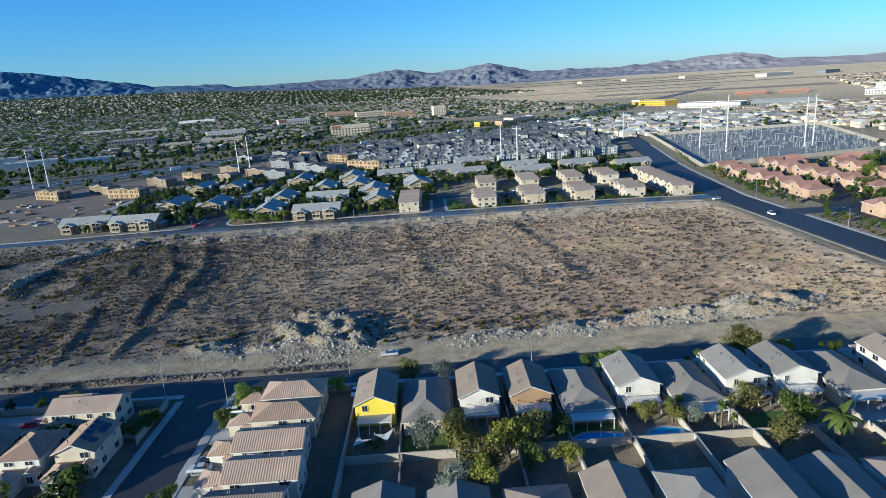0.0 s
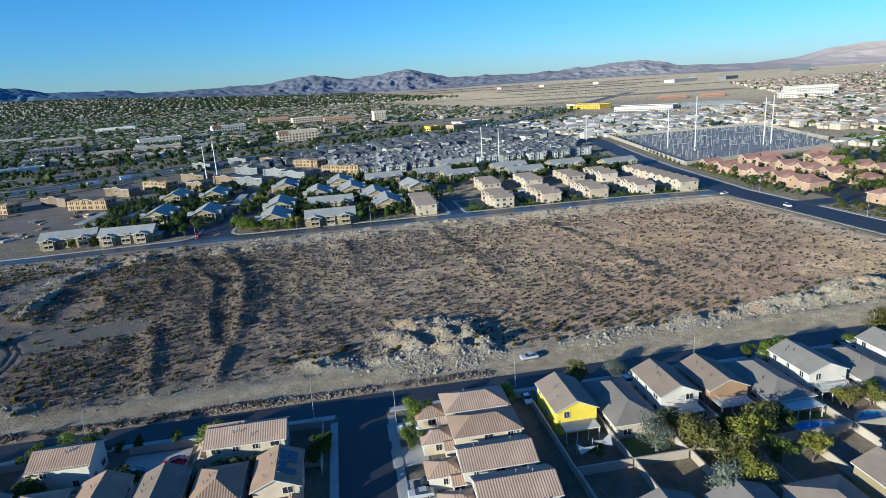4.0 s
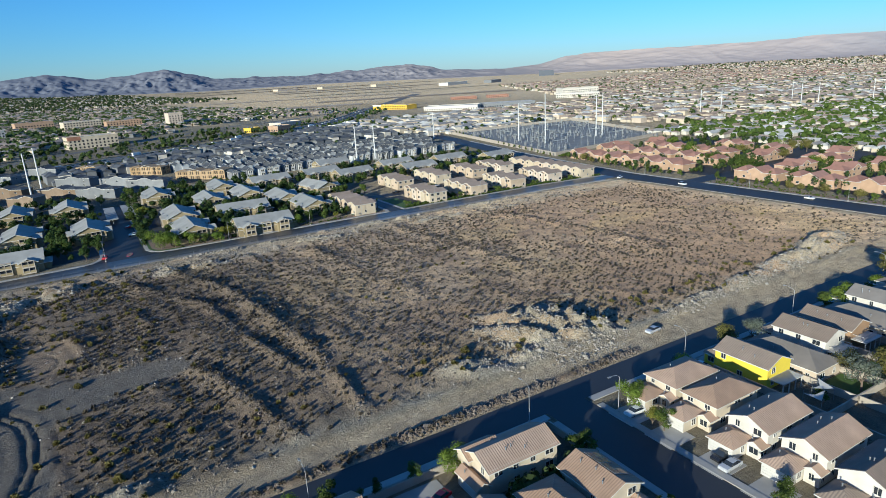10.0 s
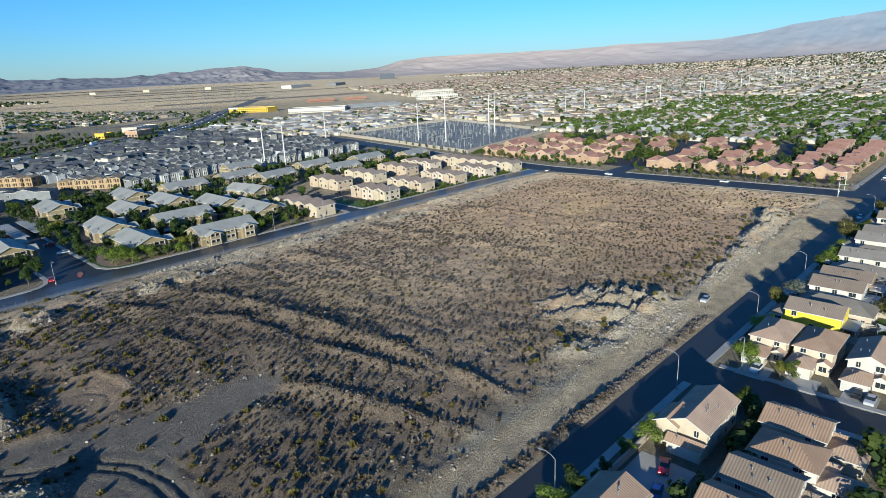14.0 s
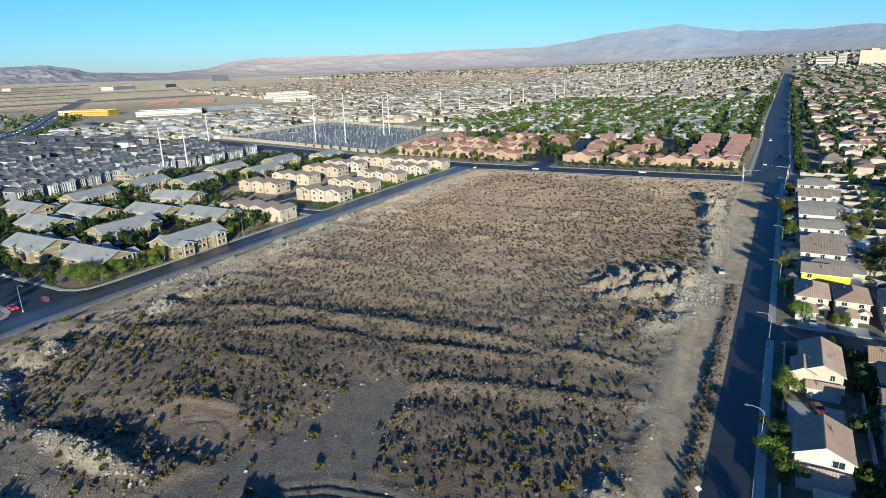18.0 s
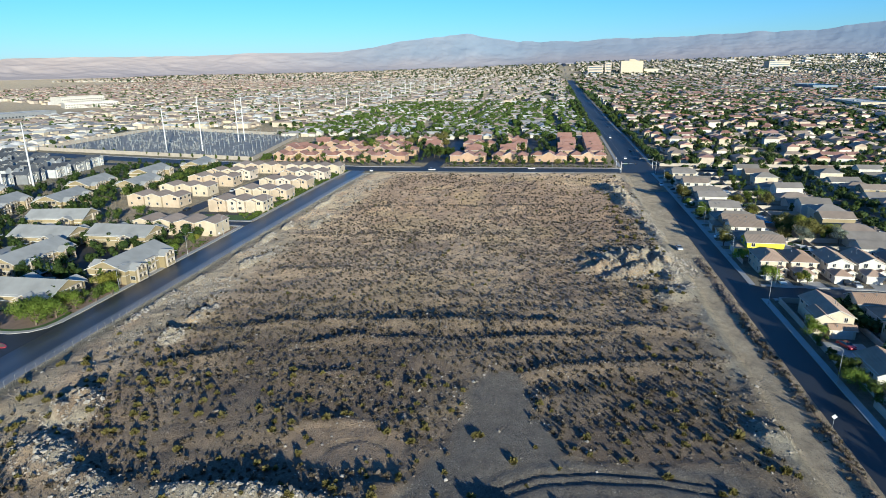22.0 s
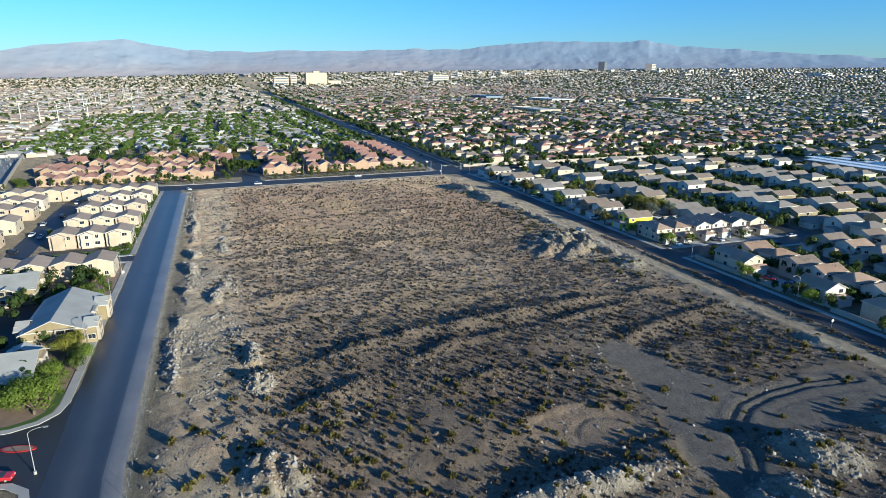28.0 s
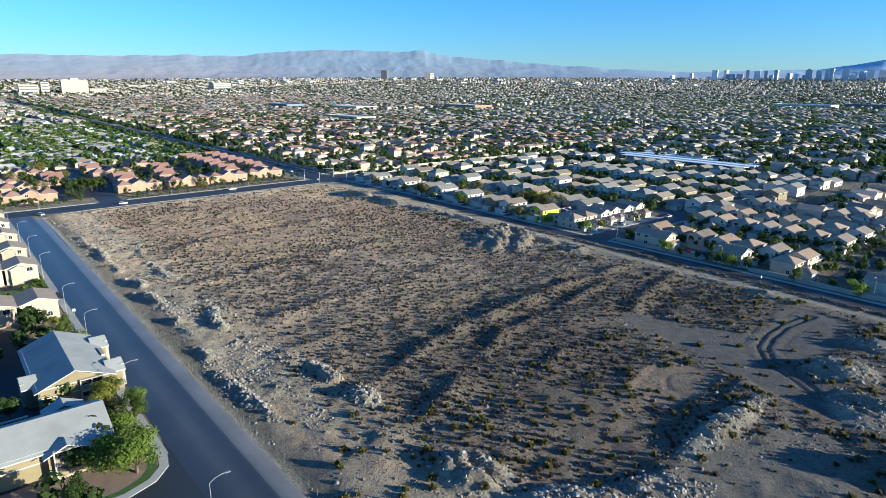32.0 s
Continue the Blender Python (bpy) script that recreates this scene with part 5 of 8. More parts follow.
def mountains():
    az = np.arange(-60, 200, 0.11)
    depth = np.linspace(0, 1, 44)
    A, D = np.meshgrid(az, depth)
    top = np.interp(A, [p[0] for p in PEAKS], [p[1] for p in PEAKS])
    jag = np.interp(A, (-60, -30, 30, 42, 74, 82, 140, 152, 300), (4, 14, 14, 3, 3, 11, 11, 3, 3))
    top = top + jag * D ** 4 * (fbm(A, 0 * A, 1.6, 101, 4) - 0.5) * 2
    rad = 4150 + 450 * D
    x, y = -100 + rad * np.sin(np.radians(A)), 150 + rad * np.cos(np.radians(A))
    base = far_drop(x, y) - 8
    ridged = 1 - np.abs(2 * fbm(A + 2.0 * D, D * 6, 3.0, 90, 5) - 1)
    spur = 1 - np.abs(2 * fbm(A - 1.2 * D, D * 3, 1.1, 94, 5) - 1)
    fine = 1.2 * (spur - 0.62) + fbm(A, D * 10, 0.5, 93, 4) - 0.5
    prof = D ** 1.6
    crag = np.interp(A, (-60, 30, 42, 66, 76, 300), (0.38, 0.38, 0.14, 0.11, 0.10, 0.12))
    hump = np.sin(np.pi * np.clip(D, 0, 1))
    z = base + (top - base) * (prof * (0.96 + np.interp(A, (40, 70), (0.12, 0.05)) * (fbm(A, D * 14, 1.4, 95, 4) - 0.5)) + crag * hump * (ridged - 0.62) + np.interp(A, (30, 44, 70, 84), (0.45, 0.2, 0.1, 0.08)) * crag * fine * (0.2 + hump)) + 8
    z = np.where(D < 0.02, base, z)
    n = len(az)
    i = (np.arange(len(depth) - 1)[:, None] * n + np.arange(n - 1)[None, :]).ravel()
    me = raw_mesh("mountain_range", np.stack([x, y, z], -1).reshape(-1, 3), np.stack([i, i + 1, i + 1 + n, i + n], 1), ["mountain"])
    # mountain colours by bearing, with the distance haze painted into the blue-grey tints
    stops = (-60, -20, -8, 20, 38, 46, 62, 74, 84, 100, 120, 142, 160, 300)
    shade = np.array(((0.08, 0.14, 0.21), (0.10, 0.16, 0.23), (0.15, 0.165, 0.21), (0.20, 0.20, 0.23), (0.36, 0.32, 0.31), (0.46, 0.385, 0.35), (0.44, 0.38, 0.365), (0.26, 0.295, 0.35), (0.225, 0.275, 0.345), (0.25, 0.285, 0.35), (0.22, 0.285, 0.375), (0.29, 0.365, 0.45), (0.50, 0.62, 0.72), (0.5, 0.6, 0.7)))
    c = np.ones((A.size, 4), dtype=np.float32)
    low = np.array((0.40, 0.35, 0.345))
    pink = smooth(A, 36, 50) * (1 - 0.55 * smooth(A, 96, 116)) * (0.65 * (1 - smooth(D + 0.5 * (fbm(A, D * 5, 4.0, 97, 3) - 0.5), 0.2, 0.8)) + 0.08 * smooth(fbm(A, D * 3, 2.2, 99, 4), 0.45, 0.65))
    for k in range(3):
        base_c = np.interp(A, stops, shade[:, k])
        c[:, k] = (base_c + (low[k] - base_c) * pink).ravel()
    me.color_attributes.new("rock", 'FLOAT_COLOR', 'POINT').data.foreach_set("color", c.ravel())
    me.polygons.foreach_set("use_smooth", np.ones(len(i), dtype=bool))
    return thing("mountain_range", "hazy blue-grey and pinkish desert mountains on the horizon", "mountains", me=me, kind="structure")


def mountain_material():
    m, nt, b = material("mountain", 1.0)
    # rock colour from the mesh, haze tint included
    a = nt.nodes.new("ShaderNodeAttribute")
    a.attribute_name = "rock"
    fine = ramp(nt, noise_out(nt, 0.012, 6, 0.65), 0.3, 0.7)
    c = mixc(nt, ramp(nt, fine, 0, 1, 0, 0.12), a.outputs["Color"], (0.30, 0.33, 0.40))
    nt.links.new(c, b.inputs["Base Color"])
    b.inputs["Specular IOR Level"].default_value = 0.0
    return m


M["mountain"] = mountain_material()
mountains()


# ---------------------------------------------------------------- scrub and stones of the lot
def scatter(n, x0, y0, x1, y1, dens, seed):
    rng = np.random.default_rng(seed)
    x, y = rng.uniform(x0, x1, n), rng.uniform(y0, y1, n)
    ok = rng.random(n) < dens(x, y)
    return x[ok], y[ok]


def heap_mask(x, y, grow=1.0):
    out = np.zeros(np.shape(x))
    for hp in HEAPS:
        out = np.maximum(out, 1 - smooth(heap_r(x, y, hp) / grow, 0.7, 1.3))
    return out


def bush_mesh(name, label, x, y, r, h, mat, quads, seed):
    rng = np.random.default_rng(seed)
    n = len(x)
    z = ground_z(x, y)
    ang, el = rng.uniform(0, math.tau, (n, quads)), rng.uniform(0.25, 1.45, (n, quads))
    u = np.stack([np.cos(ang) * np.cos(el), np.sin(ang) * np.cos(el), np.sin(el)], -1)
    length = rng.uniform(0.7, 1.1, (n, quads, 1))
    tip = u * length * np.stack([r, r, h], -1)[:, None, :]
    side = np.cross(u, rng.normal(size=(n, quads, 3)))
    side /= np.linalg.norm(side, axis=2, keepdims=True) + 1e-6
    wdt = (r[:, None] * rng.uniform(0.16, 0.34, (n, quads)))[..., None]
    o = np.stack([x, y, z - 0.05], -1)[:, None, :]
    v = np.stack([o + tip * 0.1, o + tip * 0.6 + side * wdt, o + tip, o + tip * 0.6 - side * wdt], 2)
    return thing(name, label, "scrub", me=raw_mesh(name, v.reshape(-1, 3), np.arange(n * quads * 4).reshape(-1, 4), [mat]), kind="stuff")


bd = lambda x, y: np.clip(lot_mask(x, y) * (1 - graded(x, y)) * (1 - bowl(x, y)) * (1 - 0.9 * tipped(x, y)) * (1 - 0.85 * heap_mask(x, y)) * (0.15 + 1.3 * smooth(fbm(x, y, 16, 120), 0.38, 0.6)) * smooth(y - 155, 0, 16) * smooth(314 - y, -4, 24) * smooth(134 - x, 0, 22), 0, 1)
rngb = np.random.default_rng(21)
u, v = np.meshgrid(np.arange(-225, 132, 1.86), np.arange(157, 318, 1.86))
x, y = (u + rngb.uniform(-1.0, 1.0, u.shape)).ravel(), (v + rngb.uniform(-1.0, 1.0, u.shape)).ravel()
even = lambda x, y: np.clip(lot_mask(x, y) * (1 - 0.3 * smooth(x, -10, 60)) * (1 - graded(x, y)) * (1 - bowl(x, y)) * (1 - 0.9 * tipped(x, y)) * (1 - 0.85 * heap_mask(x, y)) * (0.35 + 0.75 * smooth(fbm(x, y, 22, 120), 0.35, 0.55)) * smooth(y - 155, 0, 12) * smooth(310 - y, -4, 22) * smooth(134 - x, 0, 20), 0, 1)
ok = rngb.random(x.size) < even(x, y)
x, y = x[ok], y[ok]
k = (0.29 + 0.56 * rngb.random(len(x)) ** 1.8) * (1 + 0.18 * smooth(-60 - x, 0, 50))
bush_mesh("desert_scrub", "dry grey-brown creosote scrub on bare soil", x, y, k, k * 1.1, "scrub", 22, 22)
x, y = scatter(26000, -225, 156, 132, 318, bd, 23)
k = RNG.uniform(0.18, 0.36, len(x))
bush_mesh("desert_scrub", "tiny dry tufts between the creosote scrub", x, y, k, k, "scrub", 7, 24)
gd = lambda x, y: np.clip(lot_mask(x, y) * (1 - 0.7 * graded(x, y)) * (1 - 0.9 * tipped(x, y)) * (0.01 + 0.8 * np.exp(-((x + 150) / 16) ** 2 - ((y - 282) / 10) ** 2) + 0.6 * np.exp(-((x + 167) / 6) ** 2 - ((y - 228) / 14) ** 2) + 0.25 * smooth(fbm(x, y, 20, 150), 0.6, 0.72) + 0.55 * smooth(-118 - x, 0, 16) * (0.3 + 1.2 * fbm(x, y, 8, 152)) + 0.42 * np.exp(-((y - 169) / 8) ** 2) * smooth(fbm(x, y, 14, 156), 0.42, 0.6) + 0.3 * np.exp(-((np.hypot(x + 38, y - 176) - 20) / 5) ** 2)), 0, 1)
x, y = scatter(3600, -225, 154, 132, 320, gd, 31)
k = RNG.uniform(0.4, 0.9, len(x)) * (1 + 0.45 * smooth(-112 - x, 0, 20) + 0.6 * np.exp(-((y - 168) / 9) ** 2))
bush_mesh("desert_brush", "yellow-green desert brush with long thin stems", x, y, k, k * 1.05, "scrub_gold", 40, 32)


def rock_mesh(name, label, x, y, r, mat, seed):
    rng = np.random.default_rng(seed)
    n = len(x)
    z = ground_z(x, y)
    base = np.array(((1, 0, 0), (0, 1, 0), (-1, 0, 0), (0, -1, 0), (0.1, 0.1, 0.85), (0.55, 0.5, 0.5), (-0.5, 0.55, 0.45), (-0.5, -0.55, 0.5), (0.5, -0.5, 0.45)))
    f = np.array(((0, 1, 5), (5, 1, 4), (1, 2, 6), (1, 6, 4), (2, 3, 7), (6, 2, 7), (6, 7, 4), (3, 0, 8), (7, 3, 8), (7, 8, 4), (8, 0, 5), (8, 5, 4)))
    v = base[None] * rng.uniform(0.65, 1.35, (n, 9, 3)) * r[:, None, None] * rng.uniform(0.7, 1.3, (n, 1, 3))
    a = rng.uniform(0, math.tau, n)
    c, s = np.cos(a)[:, None], np.sin(a)[:, None]
    v = np.stack([v[..., 0] * c - v[..., 1] * s, v[..., 0] * s + v[..., 1] * c, v[..., 2]], -1) + np.stack([x, y, z - 0.12 * r], -1)[:, None, :]
    return thing(name, label, "rocks", me=raw_mesh(name, v.reshape(-1, 3), (np.arange(n)[:, None, None] * 9 + f[None]).reshape(-1, 3), [mat]), kind="stuff")


rd = lambda x, y: np.clip(heap_mask(x, y, 1.1) * (0.2 + 0.8 * fbm(x, y, 5, 160)), 0, 1)
x, y = scatter(34000, -215, 150, 110, 322, rd, 41)
rock_mesh("rubble", "pale broken limestone rubble heaped on the soil", x, y, RNG.gamma(1.7, 0.1, len(x)) + 0.1, "rock", 42)
x, y = scatter(26000, -216, 186, -140, 312, rd, 43)
rock_mesh("rubble", "grey-white broken rock tipped in heaps beside the hollow", x, y, RNG.gamma(1.5, 0.10, len(x)) + 0.1, "rock", 44)
x, y = scatter(30000, -122, 294, 100, 320, rd, 45)
rock_mesh("rubble", "pale rubble in two long ridges along the street side", x, y, RNG.gamma(1.6, 0.1, len(x)) + 0.1, "rock", 46)
x, y = scatter(42000, -62, 151, 112, 184, rd, 47)
rock_mesh("rubble", "pale broken rock along the berm beside the dirt track", x, y, RNG.gamma(1.4, 0.09, len(x)) + 0.08, "rock", 48)
ed = lambda x, y: np.clip(0.25 * smooth(fbm(x, y, 9, 170), 0.5, 0.7) + np.exp(-((y - 156) / 2.5) ** 2) * 0.8 * fbm(x, y, 7, 174) + np.exp(-((y - 315) / 4) ** 2) * 0.6 * fbm(x, y, 7, 175), 0, 1) * (lot_mask(x, y) > 0.02) * (1 - graded(x, y))
x, y = scatter(16000, -222, 152, 132, 321, ed, 51)
rock_mesh("stones", "scattered pale stones on the bare soil", x, y, RNG.gamma(2.0, 0.07, len(x)) + 0.07, "rock", 52)
x, y = scatter(20000, -222, 156, 120, 318, lambda x, y: lot_mask(x, y) * (1 - graded(x, y)) * (1 - bowl(x, y)) * (0.15 + smooth(fbm(x, y, 24, 180), 0.42, 0.6)), 61)
rock_mesh("stones", "dark brown stones lying between the scrub", x, y, RNG.gamma(2.0, 0.07, len(x)) + 0.1, "dark_rock", 62)
near_ridge = lambda x, y: np.max([np.exp(-(to_line(x, y, pts) / (0.6 * w)) ** 2) for pts, w, h in RIDGES], 0) * (1 - graded(x, y)) * (1 - bowl(x, y)) * (0.2 + fbm(x, y, 6, 196))
x, y = scatter(60000, -140, 157, 50, 305, near_ridge, 63)
rock_mesh("stones", "dark weathered stones along the old dozer ridges", x, y, RNG.gamma(2.0, 0.07, len(x)) + 0.08, "dark_rock", 64)
x, y = scatter(9000, -140, 157, 50, 305, near_ridge, 65)
k = RNG.uniform(0.3, 0.75, len(x))
bush_mesh("desert_scrub", "dry scrub growing along the old dozer ridges", x, y, k, k, "scrub", 16, 66)
# the pad's stony rim, and the brown rubble bank beside the asphalt
x, y = scatter(42000, -215, 185, -115, 250, lambda x, y: np.clip(np.exp(-((graded(x, y) - 0.35) / 0.25) ** 2) * 0.8 + np.exp(-((bowl(x, y) - 0.4) / 0.25) ** 2) * 0.6, 0, 1) * (fbm(x, y, 9, 190) > 0.5) * 0.16, 71)
rock_mesh("stones", "pale stones pushed up along the graded pad", x, y, RNG.gamma(2.0, 0.06, len(x)) + 0.07, "rock", 72)
x, y = scatter(14000, -230, 145.5, -25, 149.5, lambda x, y: np.exp(-((y - 147.2) / 1.1) ** 2) * smooth(fbm(x, y, 10, 191), 0.35, 0.6), 73)
rock_mesh("verge_rubble", "reddish brown rubble bank beside the asphalt", x, y, RNG.gamma(2.0, 0.08, len(x)) + 0.08, "dark_rock", 74)
x, y = scatter(1100, -230, 145.5, -25, 149.5, lambda x, y: np.exp(-((y - 147.2) / 1.3) ** 2) * smooth(fbm(x, y, 12, 192), 0.4, 0.6), 75)
k = RNG.uniform(0.3, 0.8, len(x))
bush_mesh("desert_brush", "dry brown brush on the rubble bank", x, y, k, k, "scrub", 16, 76)
x, y = scatter(12000, -120, 300, 128, 320.5, lambda x, y: smooth(fbm(x * 0.35, y, 7, 193), 0.52, 0.62) * 0.8, 77)
rock_mesh("stones", "pale rubble along the street fence", x, y, RNG.gamma(1.8, 0.08, len(x)) + 0.07, "rock", 78)

x, y = scatter(230, -108, 338.5, 136, 342, lambda x, y: np.where((x > -8) & (x < 5), 0, 0.8), 81)
k = RNG.uniform(0.35, 0.8, len(x))
bush_mesh("planted_shrubs", "low green shrubs planted along the pavement", x, y, k, k, "leaf", 22, 82)
x, y = scatter(260, 158.5, 160, 165, 276, lambda x, y: 0.8 + 0 * x, 83)
k = RNG.uniform(0.4, 0.9, len(x))
bush_mesh("planted_shrubs", "low green shrubs in front of the flats", x, y, k, k, "leaf", 22, 84)
rngs = np.random.default_rng(91)
x = np.concatenate([rngs.uniform(5, 137, 420), rngs.choice((38.5, 65.5, 91.5, 115), 110) + rngs.normal(0, 1.2, 110)])
y = np.concatenate([rngs.uniform(338.4, 341, 420), rngs.uniform(341, 372, 110)])
k = rngs.uniform(0.5, 1.2, len(x))
bush_mesh("planted_shrubs", "green shrubs between the cream townhouses", x, y, k, k * 1.3, "park_leaf", 26, 92)


# ---------------------------------------------------------------- motorway and the large buildings beyond
strip("road_motorway", [(-1100, 180), (-600, 400), (-376, 538), (-200, 655), (-106, 722), (10, 785), (113, 875), (217, 986), (388, 1235), (800, 1800)], 30, 0.05, "old_asphalt", "wide grey motorway in a shallow cutting", step=40)
strip("road_avenue", [(-420, 600), (-250, 724), (-160, 825), (59, 1040), (279, 1180)], 14, 0.05, "old_asphalt", "grey asphalt avenue beside the motorway", step=40)


def slab_building(name, label, x, y, w, d, h, turn, wall, roof="trim", floors=0, group="", bay=4.0, glass="pane", band=None):
    """A large flat-roofed building with a parapet, roof units and rows of windows on each floor."""
    z = gz(x, y)
    root = thing(name, label, "building", group, pose(x, y, z, 0, 0, turn))
    mb = Mesh()
    mb.box(-w / 2, -d / 2, -3, w / 2, d / 2, h)
    part("wall", mb.done("wall", wall), root)
    mb = Mesh()
    for q in ((-w / 2 - .2, -d / 2 - .2, w / 2 + .2, -d / 2 + .4), (-w / 2 - .2, d / 2 - .4, w / 2 + .2, d / 2 + .2), (-w / 2 - .2, -d / 2 + .4, -w / 2 + .4, d / 2 - .4), (w / 2 - .4, -d / 2 + .4, w / 2 + .2, d / 2 - .4)):
        mb.box(q[0], q[1], h - 0.6, q[2], q[3], h + 0.9)
    part("parapet", mb.done("parapet", wall), root)
    mb = Mesh()
    mb.box(-w / 2 + .4, -d / 2 + .4, h - 0.2, w / 2 - .4, d / 2 - .4, h + 0.05)
    part("roof", mb.done("roof", roof), root)
    rr = random.Random(int(abs(x) + abs(y)))
    unit = Mesh()
    unit.box(-1.5, -1.2, 0, 1.5, 1.2, 1.4)
    unit = unit.done("roof_unit", "gray_metal")
    for k in range(2):
        part("roof_unit", unit, root, pose(rr.uniform(-w * .35, w * .35), rr.uniform(-d * .3, d * .3), h))
    for f in range(floors):
        for side, L, place in (('s', w, lambda u: (u - 1, -d / 2 - .1, u + 1, -d / 2)),) + ((('w', d, lambda u: (-w / 2 - .1, u - 1, -w / 2, u + 1)),) if y < 950 else ()):
            mb = Mesh()
            n = max(1, int(L / bay))
            for k in range(n):
                q = place(-L / 2 + (k + 0.5) * L / n)
                mb.box(q[0], q[1], 1.0 + f * 3.8, q[2], q[3], 3.1 + f * 3.8)
            tagged(part("glazing", mb.done("glazing", glass), root), kind="stuff")
    if band:
        mb = Mesh()
        mb.box(-w / 2 - .3, -d / 2 - .3, h * 0.78, -w / 4, -d / 2 + 4, h + 1.4)
        part("facade_panel", mb.done("facade_panel", band), root)
    return root


for x, y, w, d, h, turn, wall, fl_, band, lab in (
        (-118, 903, 56, 26, 14, 12, "stucco_cream", 3, "roof_red", "cream office building with a red corner block"), (-248, 1140, 58, 24, 14, 22, "stucco_white", 3, "roof_red", "pale office building with a red corner block"),
        (-318, 975, 60, 26, 11, 22, "stucco_white", 2, None, "low white roadside office building"), (-432, 908, 64, 26, 12, 20, "stucco_gray", 3, None, "dark glass office building among trees"),
        (-300, 892, 60, 20, 6, 20, "stucco_cream", 0, None, "cream flat-roofed roadside warehouse"), (-350, 860, 40, 24, 7, 20, "stucco_cream", 0, None, "cream flat-roofed roadside warehouse"),
        (-470, 730, 60, 26, 7, 30, "stucco_white", 0, None, "white flat-roofed roadside store"), (-540, 780, 46, 24, 7, 30, "stucco_white", 0, None, "white flat-roofed roadside store"), (-400, 735, 50, 16, 6, 30, "white_metal", 0, None, "white flat-roofed roadside store"),
        (-640, 1240, 70, 30, 8, 20, "stucco_white", 0, None, "white flat-roofed school building"), (-520, 1160, 70, 30, 8, 20, "stucco_cream", 0, None, "cream flat-roofed school building"), (-523, 1430, 80, 26, 8, 10, "white_metal", 0, None, "long white store with flat roof"),
        (-190, 1330, 60, 22, 15, 15, "stucco_peach", 3, None, "peach stucco roadside hotel block"), (-120, 1260, 60, 24, 15, 15, "stucco_cream", 4, None, "cream stucco hotel block"), (-60, 1215, 56, 22, 14, 10, "stucco_peach", 4, None, "peach stucco roadside hotel block"),
        (12, 1190, 24, 22, 22, 10, "stucco_beige", 5, None, "tall beige roadside hotel block"), (66, 900, 18, 14, 6, 30, "yellow_panel", 1, None, "small yellow roadside store"), (121, 952, 44, 24, 7, 30, "stucco_beige", 1, None, "beige flat-roofed roadside store"),
        (160, 830, 40, 22, 6, 30, "stucco_white", 0, None, "white warehouse store building"), (95, 880, 26, 18, 7, 30, "stucco_peach", 1, None, "small peach roadside store"),
        (396, 1150, 92, 30, 8, -68, "yellow_panel", 2, "stucco_white", "yellow panelled store building with white corner"), (434, 998, 100, 40, 7, -42, "stucco_white", 1, None, "long white flat-roofed warehouse"),
        (527, 960, 96, 40, 7, -24, "stucco_gray", 1, None, "long grey flat-roofed warehouse"), (750, 1020, 90, 40, 9, -40, "stucco_white", 2, None, "white flat-roofed warehouse building"), (643, 1284, 60, 24, 6, -20, "roof_red", 2, None, "red-brown brick apartment block"),
        (715, 1250, 50, 22, 6, -20, "roof_red", 2, None, "red-brown brick apartment block"),
        (842, 1120, 90, 40, 14, -20, "stucco_white", 3, None, "white flat-roofed office building"), 
        (705, -225, 110, 40, 8, 0, "stucco_cream", 1, None, "cream school building with flat roofs"), (1070, -459, 120, 60, 8, 0, "white_metal", 0, None, "long pale flat-roofed store"), (1250, -370, 110, 50, 10, 0, "blue_glass", 0, None, "wide store with a blue roof"),
        (916, -690, 120, 60, 10, 0, "stucco_peach", 1, None, "peach stucco store building"), (440, -1480, 150, 60, 10, 0, "white_metal", 0, None, "long white flat-roofed warehouse"), (320, -1600, 120, 60, 12, 0, "stucco_gray", 0, None, "grey flat-roofed warehouse building"),
        (1280, 3000, 150, 40, 10, 20, "stucco_cream", 0, None, "distant white industrial plant"), (1060, 3150, 170, 40, 9, 20, "stucco_cream", 0, None, "distant pale industrial plant"), (860, 3300, 130, 40, 8, 20, "stucco_beige", 0, None, "distant white industrial plant"),
        (1383, 2500, 160, 50, 12, 25, "stucco_white", 0, None, "distant long white warehouse"), (1560, 2440, 90, 40, 12, 25, "stucco_gray", 0, None, "distant long grey warehouse")):
    slab_building("commercial_building", lab, x, y, w, d, h, turn, wall, "trim" if wall != "blue_glass" else "blue_glass", fl_, "commercial buildings", 4.5, "pane", band)


M["stucco_pale"] = weathered("stucco_pale", (0.80, 0.76, 0.66), dark=0.9, big=0.02)
M["dark_glass"] = glassy("dark_glass", (0.006, 0.02, 0.05), 0.5)
M["bright_roof"] = weathered("bright_roof", (0.9, 0.9, 0.88), dark=0.92, big=0.1, rough=0.4)


def far_block(name, label, x, y, z, w, d, h, turn, wall, cat="hotel", glass=True, crown=True):
    root = thing(name, label, cat, "", pose(x, y, z, 0, 0, turn))
    mb = Mesh()
    mb.box(-w / 2, -d / 2, -30, w / 2, d / 2, h)
    if crown:
        mb.box(-w * 0.14, -d / 2 - 2, h, w * 0.14, d / 2, h + h * 0.12)
    part("wall", mb.done("wall", wall), root)
    if glass:
        mb = Mesh()
        n = max(3, int(h / 9))
        for f in range(n):
            mb.box(-w / 2 + 3, -d / 2 - 1, (f + 0.3) * h / n, w / 2 - 3, -d / 2 + 1, (f + 0.62) * h / n)
        tagged(part("window_band", mb.done("window_band", "blue_glass"), root), kind="stuff")
    return root


